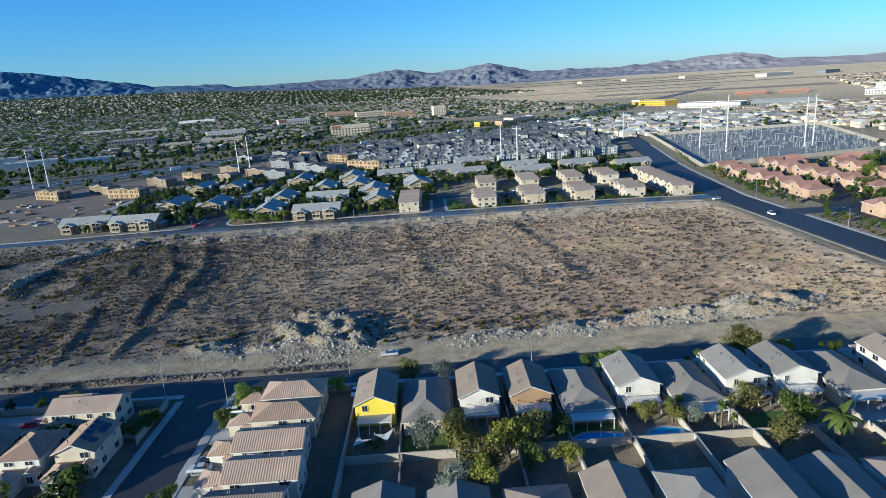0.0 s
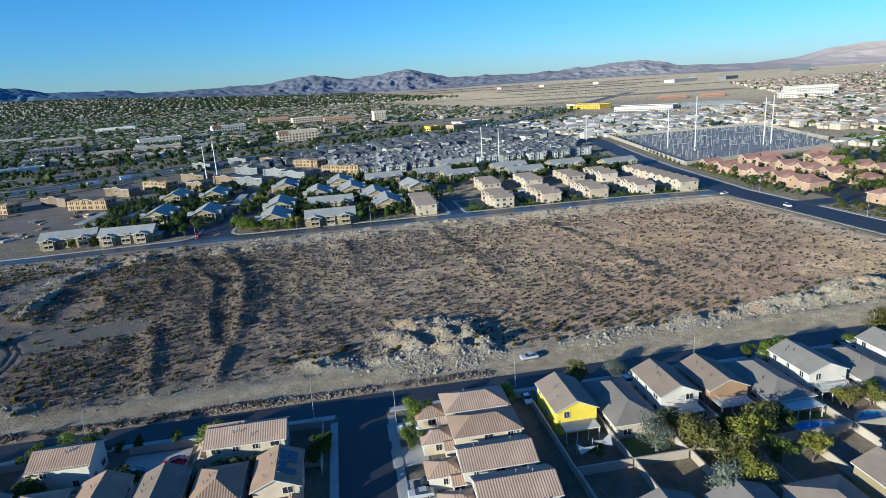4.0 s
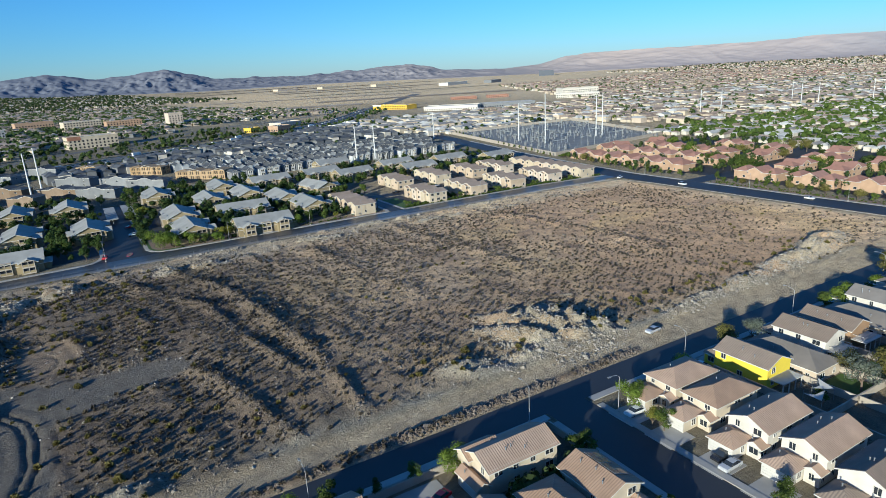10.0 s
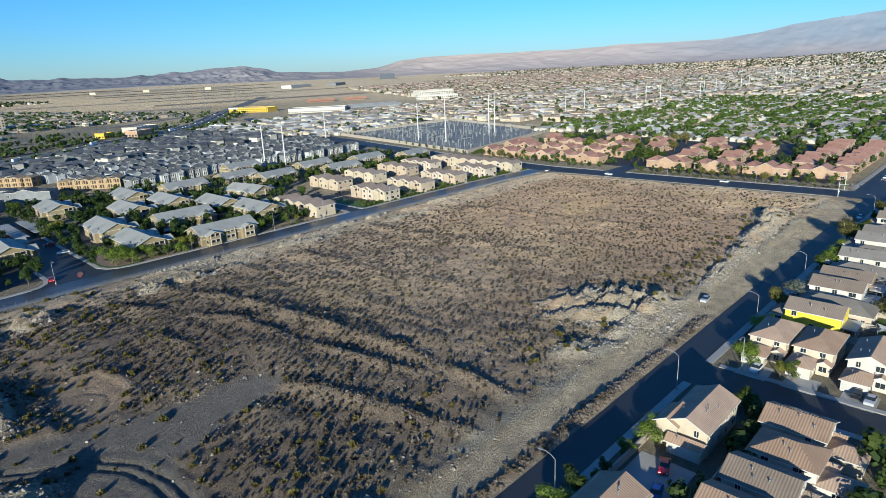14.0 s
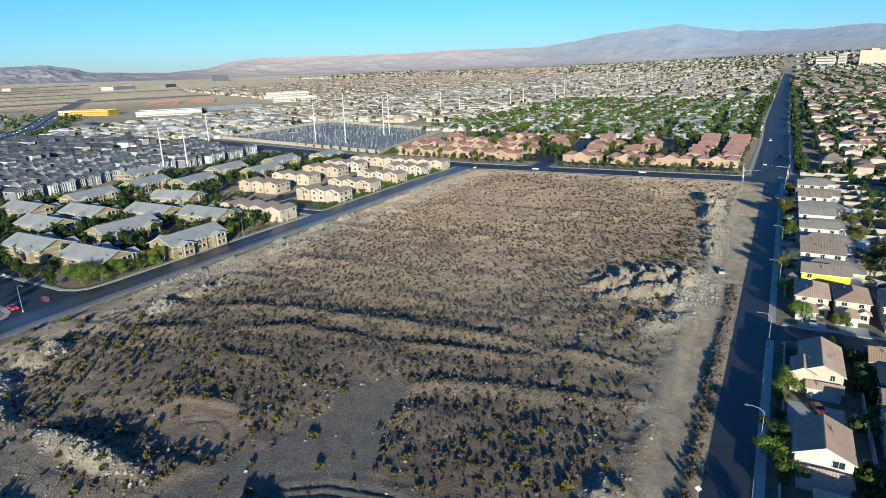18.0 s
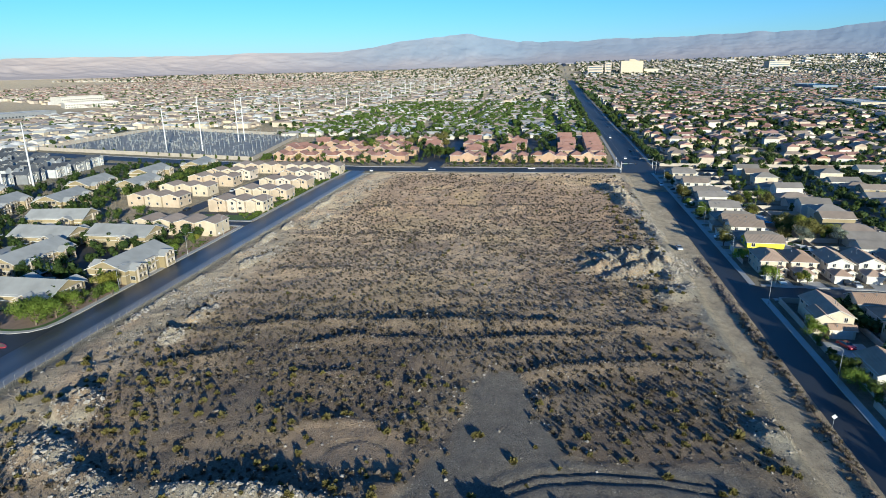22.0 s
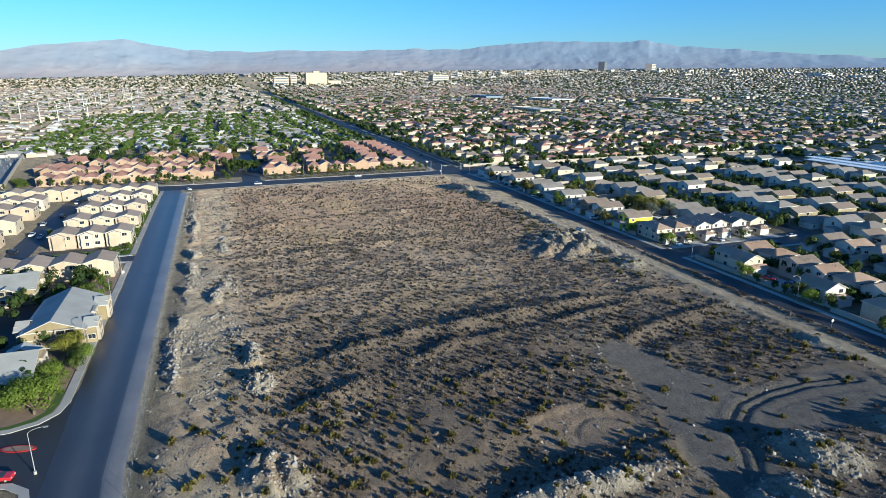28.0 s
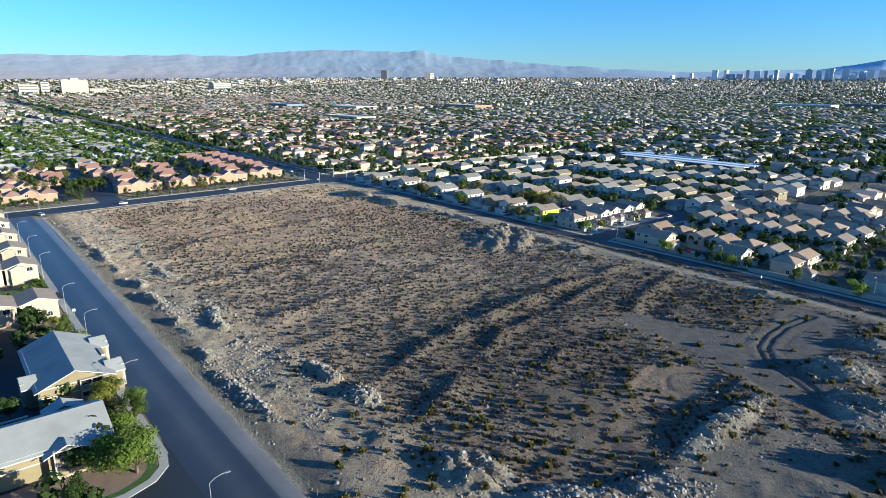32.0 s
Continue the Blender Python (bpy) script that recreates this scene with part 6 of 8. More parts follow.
for nm, lab, x, y, w, h, turn, wall, cat, glass, crown in (
        ("resort_hotel", "large cream resort hotel tower over the town", 2740, -140, 96, 54, -90, "stucco_cream", "hotel", False, True), ("resort_hotel", "low cream wing of the resort hotel", 2750, -225, 60, 18, -90, "stucco_cream", "hotel", False, False),
        ("resort_hotel", "beige hotel block beside the resort", 2760, 18, 66, 34, -90, "stucco_beige", "hotel", True, False), ("resort_hotel", "narrow beige hotel tower", 2760, -38, 28, 44, -90, "stucco_beige", "hotel", True, False),
        ("resort_hotel", "distant cream hotel block", 2900, -800, 100, 30, -75, "stucco_cream", "hotel", True, False), ("office_tower", "small dark blue glass tower at the foot of the mountains", 2250, 2870, 84, 30, -40, "dark_glass", "tower", False, False),
        ("office_tower", "distant dark office block", 3240, -2020, 50, 60, -50, "stucco_gray", "tower", True, False), ("office_tower", "distant pale office block", 3075, -2260, 110, 40, -50, "stucco_beige", "tower", True, False)):
    far_block(nm, lab, x, y, gz(x, y), w, 40, h, turn, wall, cat, glass, crown)
# skyline tower colours paled so that distance haze is part of the paint
M["tower_haze"] = weathered("tower_haze_blue", (0.62, 0.70, 0.78), var=0.25, big=0.02, fine=0.3)
M["tower_haze_tan"] = weathered("tower_haze_tan", (0.74, 0.72, 0.72), var=0.25, big=0.02, fine=0.3)
rr = random.Random(8)
for k in range(30):
    t_ = k / 29
    if k in (1, 3, 4):
        continue
    x, y = 1960 - 1120 * t_ + rr.uniform(-10, 10), -3395 - 430 * t_ + rr.uniform(-60, 60)
    tall = rr.choice((44, 58, 74, 96, 104, 86)) * (1 if 0.18 < t_ < 0.95 else 0.7)
    far_block("hotel_tower", "hazy blue-grey hotel tower on the skyline", x, y, gz(x, y), rr.uniform(16, 38), 24, 0.62 * tall, rr.uniform(-10, 30), rr.choice(("tower_haze", "tower_haze", "tower_haze_tan")), "tower", True, rr.random() < 0.3)
# long pale sheds at the far edge of the town
rw = random.Random(52)
sheds = Mesh()
for k in range(40):
    a, d = math.radians(rw.uniform(100, 152)), rw.uniform(3400, 4050)
    x, y = -100 + d * math.sin(a), 150 + d * math.cos(a)
    z, w, dd, h = gz(x, y), rw.uniform(40, 120), rw.uniform(12, 24), rw.uniform(6, 9)
    sheds.box(x - w / 2, y - dd, z - 4, x + w / 2, y + dd, z + h, k % 2)
thing("far_sheds", "long pale flat-roofed sheds at the edge of the town", "buildings", me=sheds.done("far_sheds", "stucco_pale", "trim"), kind="stuff")
# bare and weedy fields round the airstrip, one behind another
rf = random.Random(15)
for nm, c in (("field_tan", (0.50, 0.385, 0.265)), ("field_brown", (0.35, 0.26, 0.17)), ("field_green", (0.30, 0.255, 0.15))):
    M[nm] = weathered(nm, c, dark=0.65, big=0.012, fine=0.15, rough=0.95)
for k in range(8):
    d, a = 1400 + k * 330 + rf.uniform(-40, 40), rf.uniform(13, 31)
    cx, cy = -100 + d * math.sin(math.radians(a)), 150 + d * math.cos(math.radians(a))
    L, t = rf.uniform(160, 420) * (d / 2000), math.radians(-a + rf.uniform(-14, 14))
    col_ = ("field_tan", "field_brown", "field_tan", "field_green", "field_brown")[k % 5]
    strip("field", [(cx - L * math.cos(t), cy - L * math.sin(t)), (cx + L * math.cos(t), cy + L * math.sin(t))], rf.uniform(45, 100) * d / 2000, 0.5 + 0.02 * k, col_,
          {"field_tan": "dry tan field of bare soil", "field_brown": "brown weedy vacant field", "field_green": "dark strip of desert scrub"}[col_], "field", step=60)
# long white solar-roofed carport south of the estate
for k, yy in enumerate((-166, -150, -136)):
    ob = thing("carport", "long white carport roof on posts behind the estate", "carport", "white carports", pose(64 - 6 * k, yy, 0))
    mb = Mesh()
    mb.box(-70 + 8 * k, -4.5, 3.6, 70 - 5 * k, 4.5, 4.0)
    mb.box(-70 + 8 * k, -4.7, 3.9, 70 - 5 * k, -4.4, 4.3)
    part("roof", mb.done("roof", "bright_roof"), ob)
    post = Mesh()
    post.box(-0.15, -0.15, 0, 0.15, 0.15, 3.6)
    post = post.done("post", "steel")
    for x in range(-60, 61, 15):
        part("post", post, ob, pose(x, 0, 0))


# ---------------------------------------------------------------- power line and switchyard
def pylon(x, y, h, label="tall pale steel power pole with short cross arms"):
    ob = thing("power_pole", label, "power pole", "steel power poles", pose(x, y, gz(x, y)))
    mb = Mesh()
    mb.tube((0, 0, 0), (0, 0, h), 0.62, 0.34, 8)
    part("pole", mb.done("pole", "white_metal"), ob)
    for k in range(3):
        arm = Mesh()
        z = h - 1.5 - k * h * 0.09
        arm.tube((0, 0, z), (2.6, 0, z + 0.5), 0.12, 0.07, 5)
        arm.tube((0, 0, z), (-2.6, 0, z + 0.5), 0.12, 0.07, 5)
        a = part("cross_arm", arm.done("cross_arm", "steel"), ob)
        ins = Mesh()
        ins.tube((2.5, 0, z + 0.5), (2.5, 0, z - 0.9), 0.09, 0.09, 5)
        part("insulator", ins.done("insulator", "gray_metal"), a)
    return ob


POLES = ((206, 514, 37), (217, 489, 46), (275, 484, 40), (279, 480, 42), (54, 520, 31), (66, 511, 30), (-168, 541, 32), (-162, 553, 34), (-352, 545, 36), (-345, 556, 36), (170, 610, 28), (510, 547, 30), (510, 519, 30), (642, 500, 30), (646, 481, 30),
         (668, 527, 28), (742, 464, 30), (878, 512, 30), (877, 492, 30), (1028, 490, 30), (1077, 445, 30), (1000, 494, 30), (1240, 507, 32), (1245, 480, 32), (1420, 470, 32), (1425, 500, 32), (1600, 480, 34))
for x, y, h in POLES:
    pylon(x, y, h)
mb = Mesh()
for (ax, ay, ah), (bx, by, bh) in zip(POLES[11::2], POLES[13::2]):
    for dz in (1.5, 4.2):
        pts = [(ax + (bx - ax) * t, ay + (by - ay) * t, gz(ax, ay) + ah - dz + (bh - ah) * t - 3.2 * math.sin(math.pi * t)) for t in (0, .2, .4, .6, .8, 1)]
        for p, q in zip(pts, pts[1:]):
            mb.tube(p, q, 0.03, 0.03, 3, 0, False)
thing("power_lines", "thin sagging power lines between the poles", "cables", me=mb.done("power_lines", "gray_metal"), kind="stuff")
# gravel yard, walls and racks of the switchyard
mb = Mesh()
for a, b in ((((176, 428), (204, 632))), ((204, 632), (378, 632)), ((378, 632), (318, 442)), ((318, 442), (176, 428))):
    d = Vector((b[0] - a[0], b[1] - a[1])).normalized() * 0.2
    n = Vector((-d.y, d.x))
    c = [(a[0] + n.x, a[1] + n.y), (b[0] + n.x, b[1] + n.y), (b[0] - n.x, b[1] - n.y), (a[0] - n.x, a[1] - n.y)]
    mb.face([(p[0], p[1], 3.0) for p in c])
    for p, q in zip(c, c[1:] + c[:1]):
        mb.face(((p[0], p[1], -2), (q[0], q[1], -2), (q[0], q[1], 3.0), (p[0], p[1], 3.0)))
thing("yard_wall", "long beige block wall round the switchyard", "wall", me=mb.done("yard_wall", "block_wall"), kind="structure")
mb = Mesh()
mb.face(((177, 429, 0.06), (317, 443, 0.06), (376, 630, 0.06), (205, 630, 0.06)))
thing("yard_floor", "pale grey gravel floor of the switchyard", "ground", me=mb.done("yard_floor", "yard_gravel"), kind="structure")


def gantry(label, seed):
    ob = thing("switchgear_gantry", label, "switchgear", "switchgear gantries")
    leg = Mesh()
    leg.tube((0, 0, 0), (0, 0, 9.0), 0.18, 0.12, 6)
    leg = leg.done("leg", "steel")
    for x in (-8, 0, 8):
        part("leg", leg, ob, pose(x, 0, 0))
    bar = Mesh()
    bar.box(-8.2, -0.15, 8.6, 8.2, 0.15, 9.0)
    part("beam", bar.done("beam", "steel"), ob)
    return ob


GANTRY = gantry("pale steel switchgear gantry in a gravel yard", 1)
spots_ = [(196 + c_ * 34 + r_ * 4, 448 + r_ * 30) for r_ in range(6) for c_ in range(4) if 196 + c_ * 34 + r_ * 4 < 300 + r_ * 8]
for n, (x, y) in enumerate(spots_):
    if n:
        copy_thing(GANTRY, pose(x, y, 0, 0, 0, 0 if n % 3 else 90))
    else:
        GANTRY.matrix_basis = pose(x, y, 0)
rr = random.Random(6)
mb = Mesh()
for k in range(900):
    y = rr.uniform(440, 626)
    x = rr.uniform(186 + (y - 428) * 0.14, 312 + (y - 442) * 0.31)
    x, y = round(x / 5.5) * 5.5 + rr.uniform(-1.6, 1.6), round(y / 9.0) * 9.0 + rr.uniform(-1.2, 1.2)
    if (x - 300) ** 2 + (y - 560) ** 2 < 900 or (x - 240) ** 2 + (y - 470) ** 2 < 500:
        continue
    h = rr.uniform(2.0, 4.2)
    mb.tube((x, y, 0), (x, y, h), 0.08, 0.05, 4)
    if rr.random() < 0.5:
        mb.tube((x, y, h), (x, y, h + 1.0), 0.14, 0.08, 5, 1)
    if rr.random() < 0.15:
        mb.box(x - 0.9, y - 0.6, 0, x + 0.9, y + 0.6, 2.2, 2)
tagged(thing("switchgear", "rows of insulators, breakers and bus bars on gravel", "switchgear", me=mb.done("switchgear", "steel", "gray_metal", "stucco_gray")), kind="stuff")


# ---------------------------------------------------------------- building site
M["site_dirt"] = weathered("site_dirt", (0.22, 0.17, 0.125), dark=0.55, big=0.05, fine=0.8, relief=0.6, dist=0.3)
# near-black core: shade inside the open timber frames, painted as a solid colour
M["site_shade"] = weathered("interior_shade", (0.06, 0.045, 0.032), fine=5)
M["sheathing"] = weathered("sheathing", (0.19, 0.135, 0.09), var=0.2, fine=5)


def frame_house(x, y, turn, label, mat, units=3):
    bl = [((k - (units - 1) / 2) * 10 - 5, -5, (k - (units - 1) / 2) * 10 + 5, 5, 6.4 + 0.4 * (k % 2), 1.2, 'gable' if k % 2 else 'hip', 'y') for k in range(units)]
    core = "site_shade" if mat == "framing" else mat
    ob = building("unfinished_building", label, "building site", "timber-framed shells", bl, core, "framing" if mat == "framing" else "roof_slate", pose(x, y, 0, 0, 0, turn), 0, False, int(abs(x)), None, None, 0.3, 1.1 if mat == "framing" else 0.55, 5.2)
    for x0, y0, x1, y1, h, *rest in bl:
        if mat != "framing":
            continue
        fm = Mesh()
        for z in (0.2, 2.9, 3.4, h - 0.5):
            fm.box(x0 - 0.3, y0 - 0.3, z, x1 + 0.3, y0 - 0.05, z + 0.5)
            fm.box(x0 - 0.3, y1 + 0.05, z, x1 + 0.3, y1 + 0.3, z + 0.5)
            if x0 == bl[0][0]:
                fm.box(x0 - 0.3, y0, z, x0 - 0.05, y1, z + 0.5)
            if x1 == bl[-1][2]:
                fm.box(x1 + 0.05, y0, z, x1 + 0.3, y1, z + 0.5)
        for k in range(7):
            p = x0 + (x1 - x0 - 0.5) * k / 6
            wide = 0.5 if k % 3 else 1.3
            fm.box(p, y0 - 0.26, 0, min(p + wide, x1 + 0.3), y0 - 0.06, h)
            fm.box(p, y1 + 0.06, 0, min(p + wide, x1 + 0.3), y1 + 0.26, h)
            q = y0 + (y1 - y0 - 0.5) * k / 6
            if x0 == bl[0][0]:
                fm.box(x0 - 0.26, q, 0, x0 - 0.06, q + wide, h)
            if x1 == bl[-1][2]:
                fm.box(x1 + 0.06, q, 0, x1 + 0.26, q + wide, h)
        part("timber_frame", fm.done("timber_frame", "framing"), ob, None, "bare pine studs and beams")
    return ob


for x, y, turn, mat, u in ((-122, 634, -45, "framing", 4), (-88, 600, -45, "framing", 3), (-57, 545, -40, "framing", 4), (-182, 568, -40, "sheathing", 3), (-205, 540, -40, "framing", 3), (-228, 522, -38, "sheathing", 3), (-140, 585, -42, "stucco_gray", 3),
                           (-112, 560, -42, "stucco_gray", 3), (-96, 535, -42, "stucco_gray", 3), (-150, 540, -42, "sheathing", 3), (-128, 520, -42, "stucco_gray", 3), (-170, 520, -42, "sheathing", 2), (-265, 500, -36, "sheathing", 3), (-300, 488, -30, "framing", 3), (-232, 470, -20, "framing", 3), (-190, 640, -45, "stucco_gray", 3), (-160, 660, -45, "stucco_gray", 3)):
    frame_house(x, y, turn, {"framing": "bare timber-framed townhouse shell on a building site", "sheathing": "brown sheathed townhouse shell on a building site", "stucco_gray": "dark wrapped townhouse shell on a building site", "stucco_white": "white wrapped townhouse shell on a building site"}[mat], mat, u)

mb = Mesh()
mb.face([(x, y, 0.03) for x, y in ((-340, 372), (-214, 372), (-212, 470), (-150, 506), (-230, 575), (-360, 490))])
thing("site_ground", "bare churned dirt of the building site", "ground", me=mb.done("site_ground", "site_dirt"), kind="structure")
rs = random.Random(41)
for k in range(46):
    x, y = rs.uniform(-335, -216), rs.uniform(376, 468)
    mb = Mesh()
    for n in range(rs.randint(2, 5)):
        w, d, h = rs.uniform(0.8, 3.2), rs.uniform(0.6, 1.3), rs.uniform(0.4, 1.2)
        ox, oy = rs.uniform(-2.5, 2.5), rs.uniform(-2, 2)
        mb.box(ox - w, oy - d, 0, ox + w, oy + d, h)
    lab, mt = rs.choice((("stacks of pale timber boards on bare dirt", "framing"), ("stacked grey building blocks on bare dirt", "concrete"), ("brown pallets of building material on dirt", "sheathing")))
    thing("material_pile", lab, "building material", "stacks on the building site", pose(x, y, 0.03, 0, 0, rs.uniform(0, 180)), mb.done("material_pile", mt))
# long low carports beside the flats
for n, (x, y, turn, L) in enumerate(((-204, 385, 85, 40), (-212, 415, 85, 36), (-186, 425, 85, 34), (-127, 436, 90, 40), (-84, 372, 0, 24), (-60, 405, 10, 26), (-118, 440, 90, 36))):
    ob = thing("carport", "long grey carport roof on thin posts", "carport", "grey carports", pose(x, y, 0.1, 0, 0, turn))
    mb = Mesh()
    mb.box(-L / 2, -2.8, 2.5, L / 2, 2.8, 2.72)
    part("roof", mb.done("roof", "roof_slab"), ob)
    post = Mesh()
    post.box(-0.08, -0.08, 0, 0.08, 0.08, 2.5)
    post = post.done("post", "steel")
    for k in range(5):
        part("post", post, ob, pose(-L / 2 + 1 + k * (L - 2) / 4, 0, 0))

for off in (-15.5, 0, 15.5):
    strip("barrier", [(-600 - 0.6 * off, 400 + 0.8 * off), (-376 - 0.55 * off, 538 + 0.83 * off), (-200 - 0.55 * off, 655 + 0.83 * off), (-106 - 0.5 * off, 722 + 0.86 * off), (10 - 0.55 * off, 785 + 0.83 * off), (113 - 0.65 * off, 875 + 0.75 * off), (217 - 0.75 * off, 986 + 0.66 * off), (388 - 0.82 * off, 1235 + 0.57 * off)], 0.6, 1.1, "concrete", "pale concrete motorway barrier", "barrier", step=30, thick=1.1)
rr = random.Random(31)
mb = Mesh()
for k in range(90):
    u = rr.random()
    x = -560 + 900 * u
    y = float(np.interp(x, (-1100, -376, -106, 113, 217, 388), (180, 538, 722, 875, 986, 1235)))
    o = rr.choice((-10, -5.5, 5.5, 10))
    x, y = x - 0.6 * o, y + 0.8 * o
    z, c, s = gz(x, y) + 0.05, 0.78, 0.62
    L = rr.choice((2.2, 2.2, 2.5, 5.0))
    for w, z0, z1, m in ((0.95, 0.3, 1.0 if L < 3 else 3.2, rr.randrange(3)), (0.8, 1.0, 1.5, 3)):
        if L > 3 and m == 3:
            continue
        q = [(x + a * L * (1 if m != 3 else 0.55) * c - b * w * s, y + a * L * (1 if m != 3 else 0.55) * s + b * w * c) for a, b in ((-1, -1), (1, -1), (1, 1), (-1, 1))]
        mb.face([(p[0], p[1], z + z1) for p in q], m)
        for p, r in zip(q, q[1:] + q[:1]):
            mb.face(((p[0], p[1], z + z0), (r[0], r[1], z + z0), (r[0], r[1], z + z1), (p[0], p[1], z + z1)), m)
thing("far_traffic", "small far cars and lorries on the motorway", "cars", me=mb.done("far_traffic", "car_white", "car_silver", "car_black", "pane"), kind="stuff")


# ---------------------------------------------------------------- trees near the lot
def crown_mesh(seed, r, h, base, blobs, quads, leaf, mat, flat=0.75):
    rng = np.random.default_rng(seed)
    c = rng.normal(size=(blobs, 3)) * np.array((r * 0.36, r * 0.36, h * 0.16)) + np.array((0, 0, base + (h - base) * 0.55))
    rad = rng.uniform(0.42, 0.66, blobs) * r
    which = rng.integers(0, blobs, quads)
    u = rng.normal(size=(quads, 3))
    u /= np.linalg.norm(u, axis=1, keepdims=True)
    p = c[which] + u * rad[which][:, None] * rng.uniform(0.55, 1.08, (quads, 1)) * np.array((1, 1, flat))
    p[:, 2] = np.maximum(p[:, 2], base * 0.8)
    t1 = np.cross(u, rng.normal(size=(quads, 3)))
    t1 /= np.linalg.norm(t1, axis=1, keepdims=True)
    t2 = np.cross(u, t1) + 0.4 * u
    s = rng.uniform(0.6, 1.3, (quads, 1)) * leaf
    v = np.stack([p - t1 * s, p + t2 * s * 0.7, p + t1 * s, p - t2 * s * 0.7], 1)
    return raw_mesh("crown", v.reshape(-1, 3), np.arange(quads * 4).reshape(-1, 4), [mat])


def tree(label, seed, r, h, base, mat, quads=1400, leaf=0.22, blobs=8, flat=0.75, group="yard trees"):
    rr = random.Random(seed)
    kind_ = "shrub" if group == "shrubs" else "tree"
    ob = thing(kind_, label, kind_, group)
    mb = Mesh()
    mb.tube((0, 0, -0.3), (0.1, 0, base), 0.05 * r + 0.08, 0.04 * r + 0.05, 7)
    for k in range(5):
        a = k * 1.26 + rr.uniform(-.3, .3)
        mb.tube((0.1, 0, base * rr.uniform(0.7, 1)), (math.cos(a) * r * 0.55, math.sin(a) * r * 0.55, base + (h - base) * rr.uniform(0.35, 0.65)), 0.03 * r + 0.03, 0.02, 5)
    part("trunk", mb.done("trunk", "bark"), ob)
    part("crown", crown_mesh(seed, r, h, base, blobs, quads, leaf, mat, flat), ob)
    return ob


def palm(label, seed, h, n=18, long=2.6):
    rr = random.Random(seed)
    ob = thing("palm_tree", label, "palm tree", "palms")
    mb = Mesh()
    for k in range(5):
        mb.tube((0, 0, h * k / 5 - 0.2), (0, 0, h * (k + 1) / 5), 0.34 - 0.02 * k, 0.28 - 0.02 * k, 8)
    part("trunk", mb.done("trunk", "bark"), ob)
    for k in range(n):
        a, e = k * 2.4, rr.uniform(-0.7, 1.2)
        fr = Mesh()
        p, d = Vector((0, 0, h)), Vector((math.cos(a) * math.cos(e), math.sin(a) * math.cos(e), math.sin(e)))
        side = Vector((-math.sin(a), math.cos(a), 0))
        for s in range(5):
            q = p + d * long / 5
            w0, w1 = (0.12, 0.42, 0.5, 0.42, 0.28)[s], (0.42, 0.5, 0.42, 0.28, 0.03)[s]
            for sg in (1, -1):
                fr.face((tuple(p), tuple(q), tuple(q + side * w1 * sg + Vector((0, 0, -0.25 * w1))), tuple(p + side * w0 * sg + Vector((0, 0, -0.25 * w0)))))
            p = q
            d = (d + Vector((0, 0, -0.26))).normalized()
        part("frond", fr.done("frond", "leaf"), ob)
    return ob


TREE = {"olive": tree("olive-green desert tree with a spreading crown", 11, 3.0, 5.6, 1.4, "leaf_olive", 2000, 0.18),
        "silver": tree("silvery green tree with a loose crown", 12, 3.0, 7.0, 2.2, "leaf_silver", 1900, 0.17, 9),
        "green": tree("green leafy yard tree", 13, 2.4, 5.6, 1.4, "leaf", 2000, 0.18),
        "bright": tree("bright green rounded yard tree", 14, 2.7, 4.8, 1.0, "leaf_bright", 2300, 0.17, 10),
        "dark": tree("dark green dense yard tree", 15, 2.3, 7.5, 1.4, "leaf_dark", 2100, 0.19, 9, 1.0),
        "slim": tree("slender green street tree", 16, 1.6, 6.4, 1.6, "leaf", 1300, 0.15, 8, 1.15),
        "shrub": tree("rounded green garden shrub", 17, 1.6, 2.4, 0.3, "leaf", 520, 0.19, 6, 0.7, "shrubs"),
        "gold": tree("yellow-green desert tree with fine leaves", 18, 2.2, 5.0, 1.2, "leaf_gold", 1800, 0.15, 8),
        "palm": palm("date palm with a thick trunk and arching fronds", 19, 5.0, 22, 3.2), "fan": palm("slim fan palm with a short crown", 20, 7.5, 16, 1.7)}
seen_tree = set()


def plant(kind, x, y, k=1.0, turn=None):
    m = pose(x, y, gz(x, y), 0, 0, turn if turn is not None else (x * 37 + y * 91) % 360) @ Matrix.Scale(k, 4)
    if kind not in seen_tree:
        seen_tree.add(kind)
        TREE[kind].matrix_basis = m
        return
    copy_thing(TREE[kind], m)


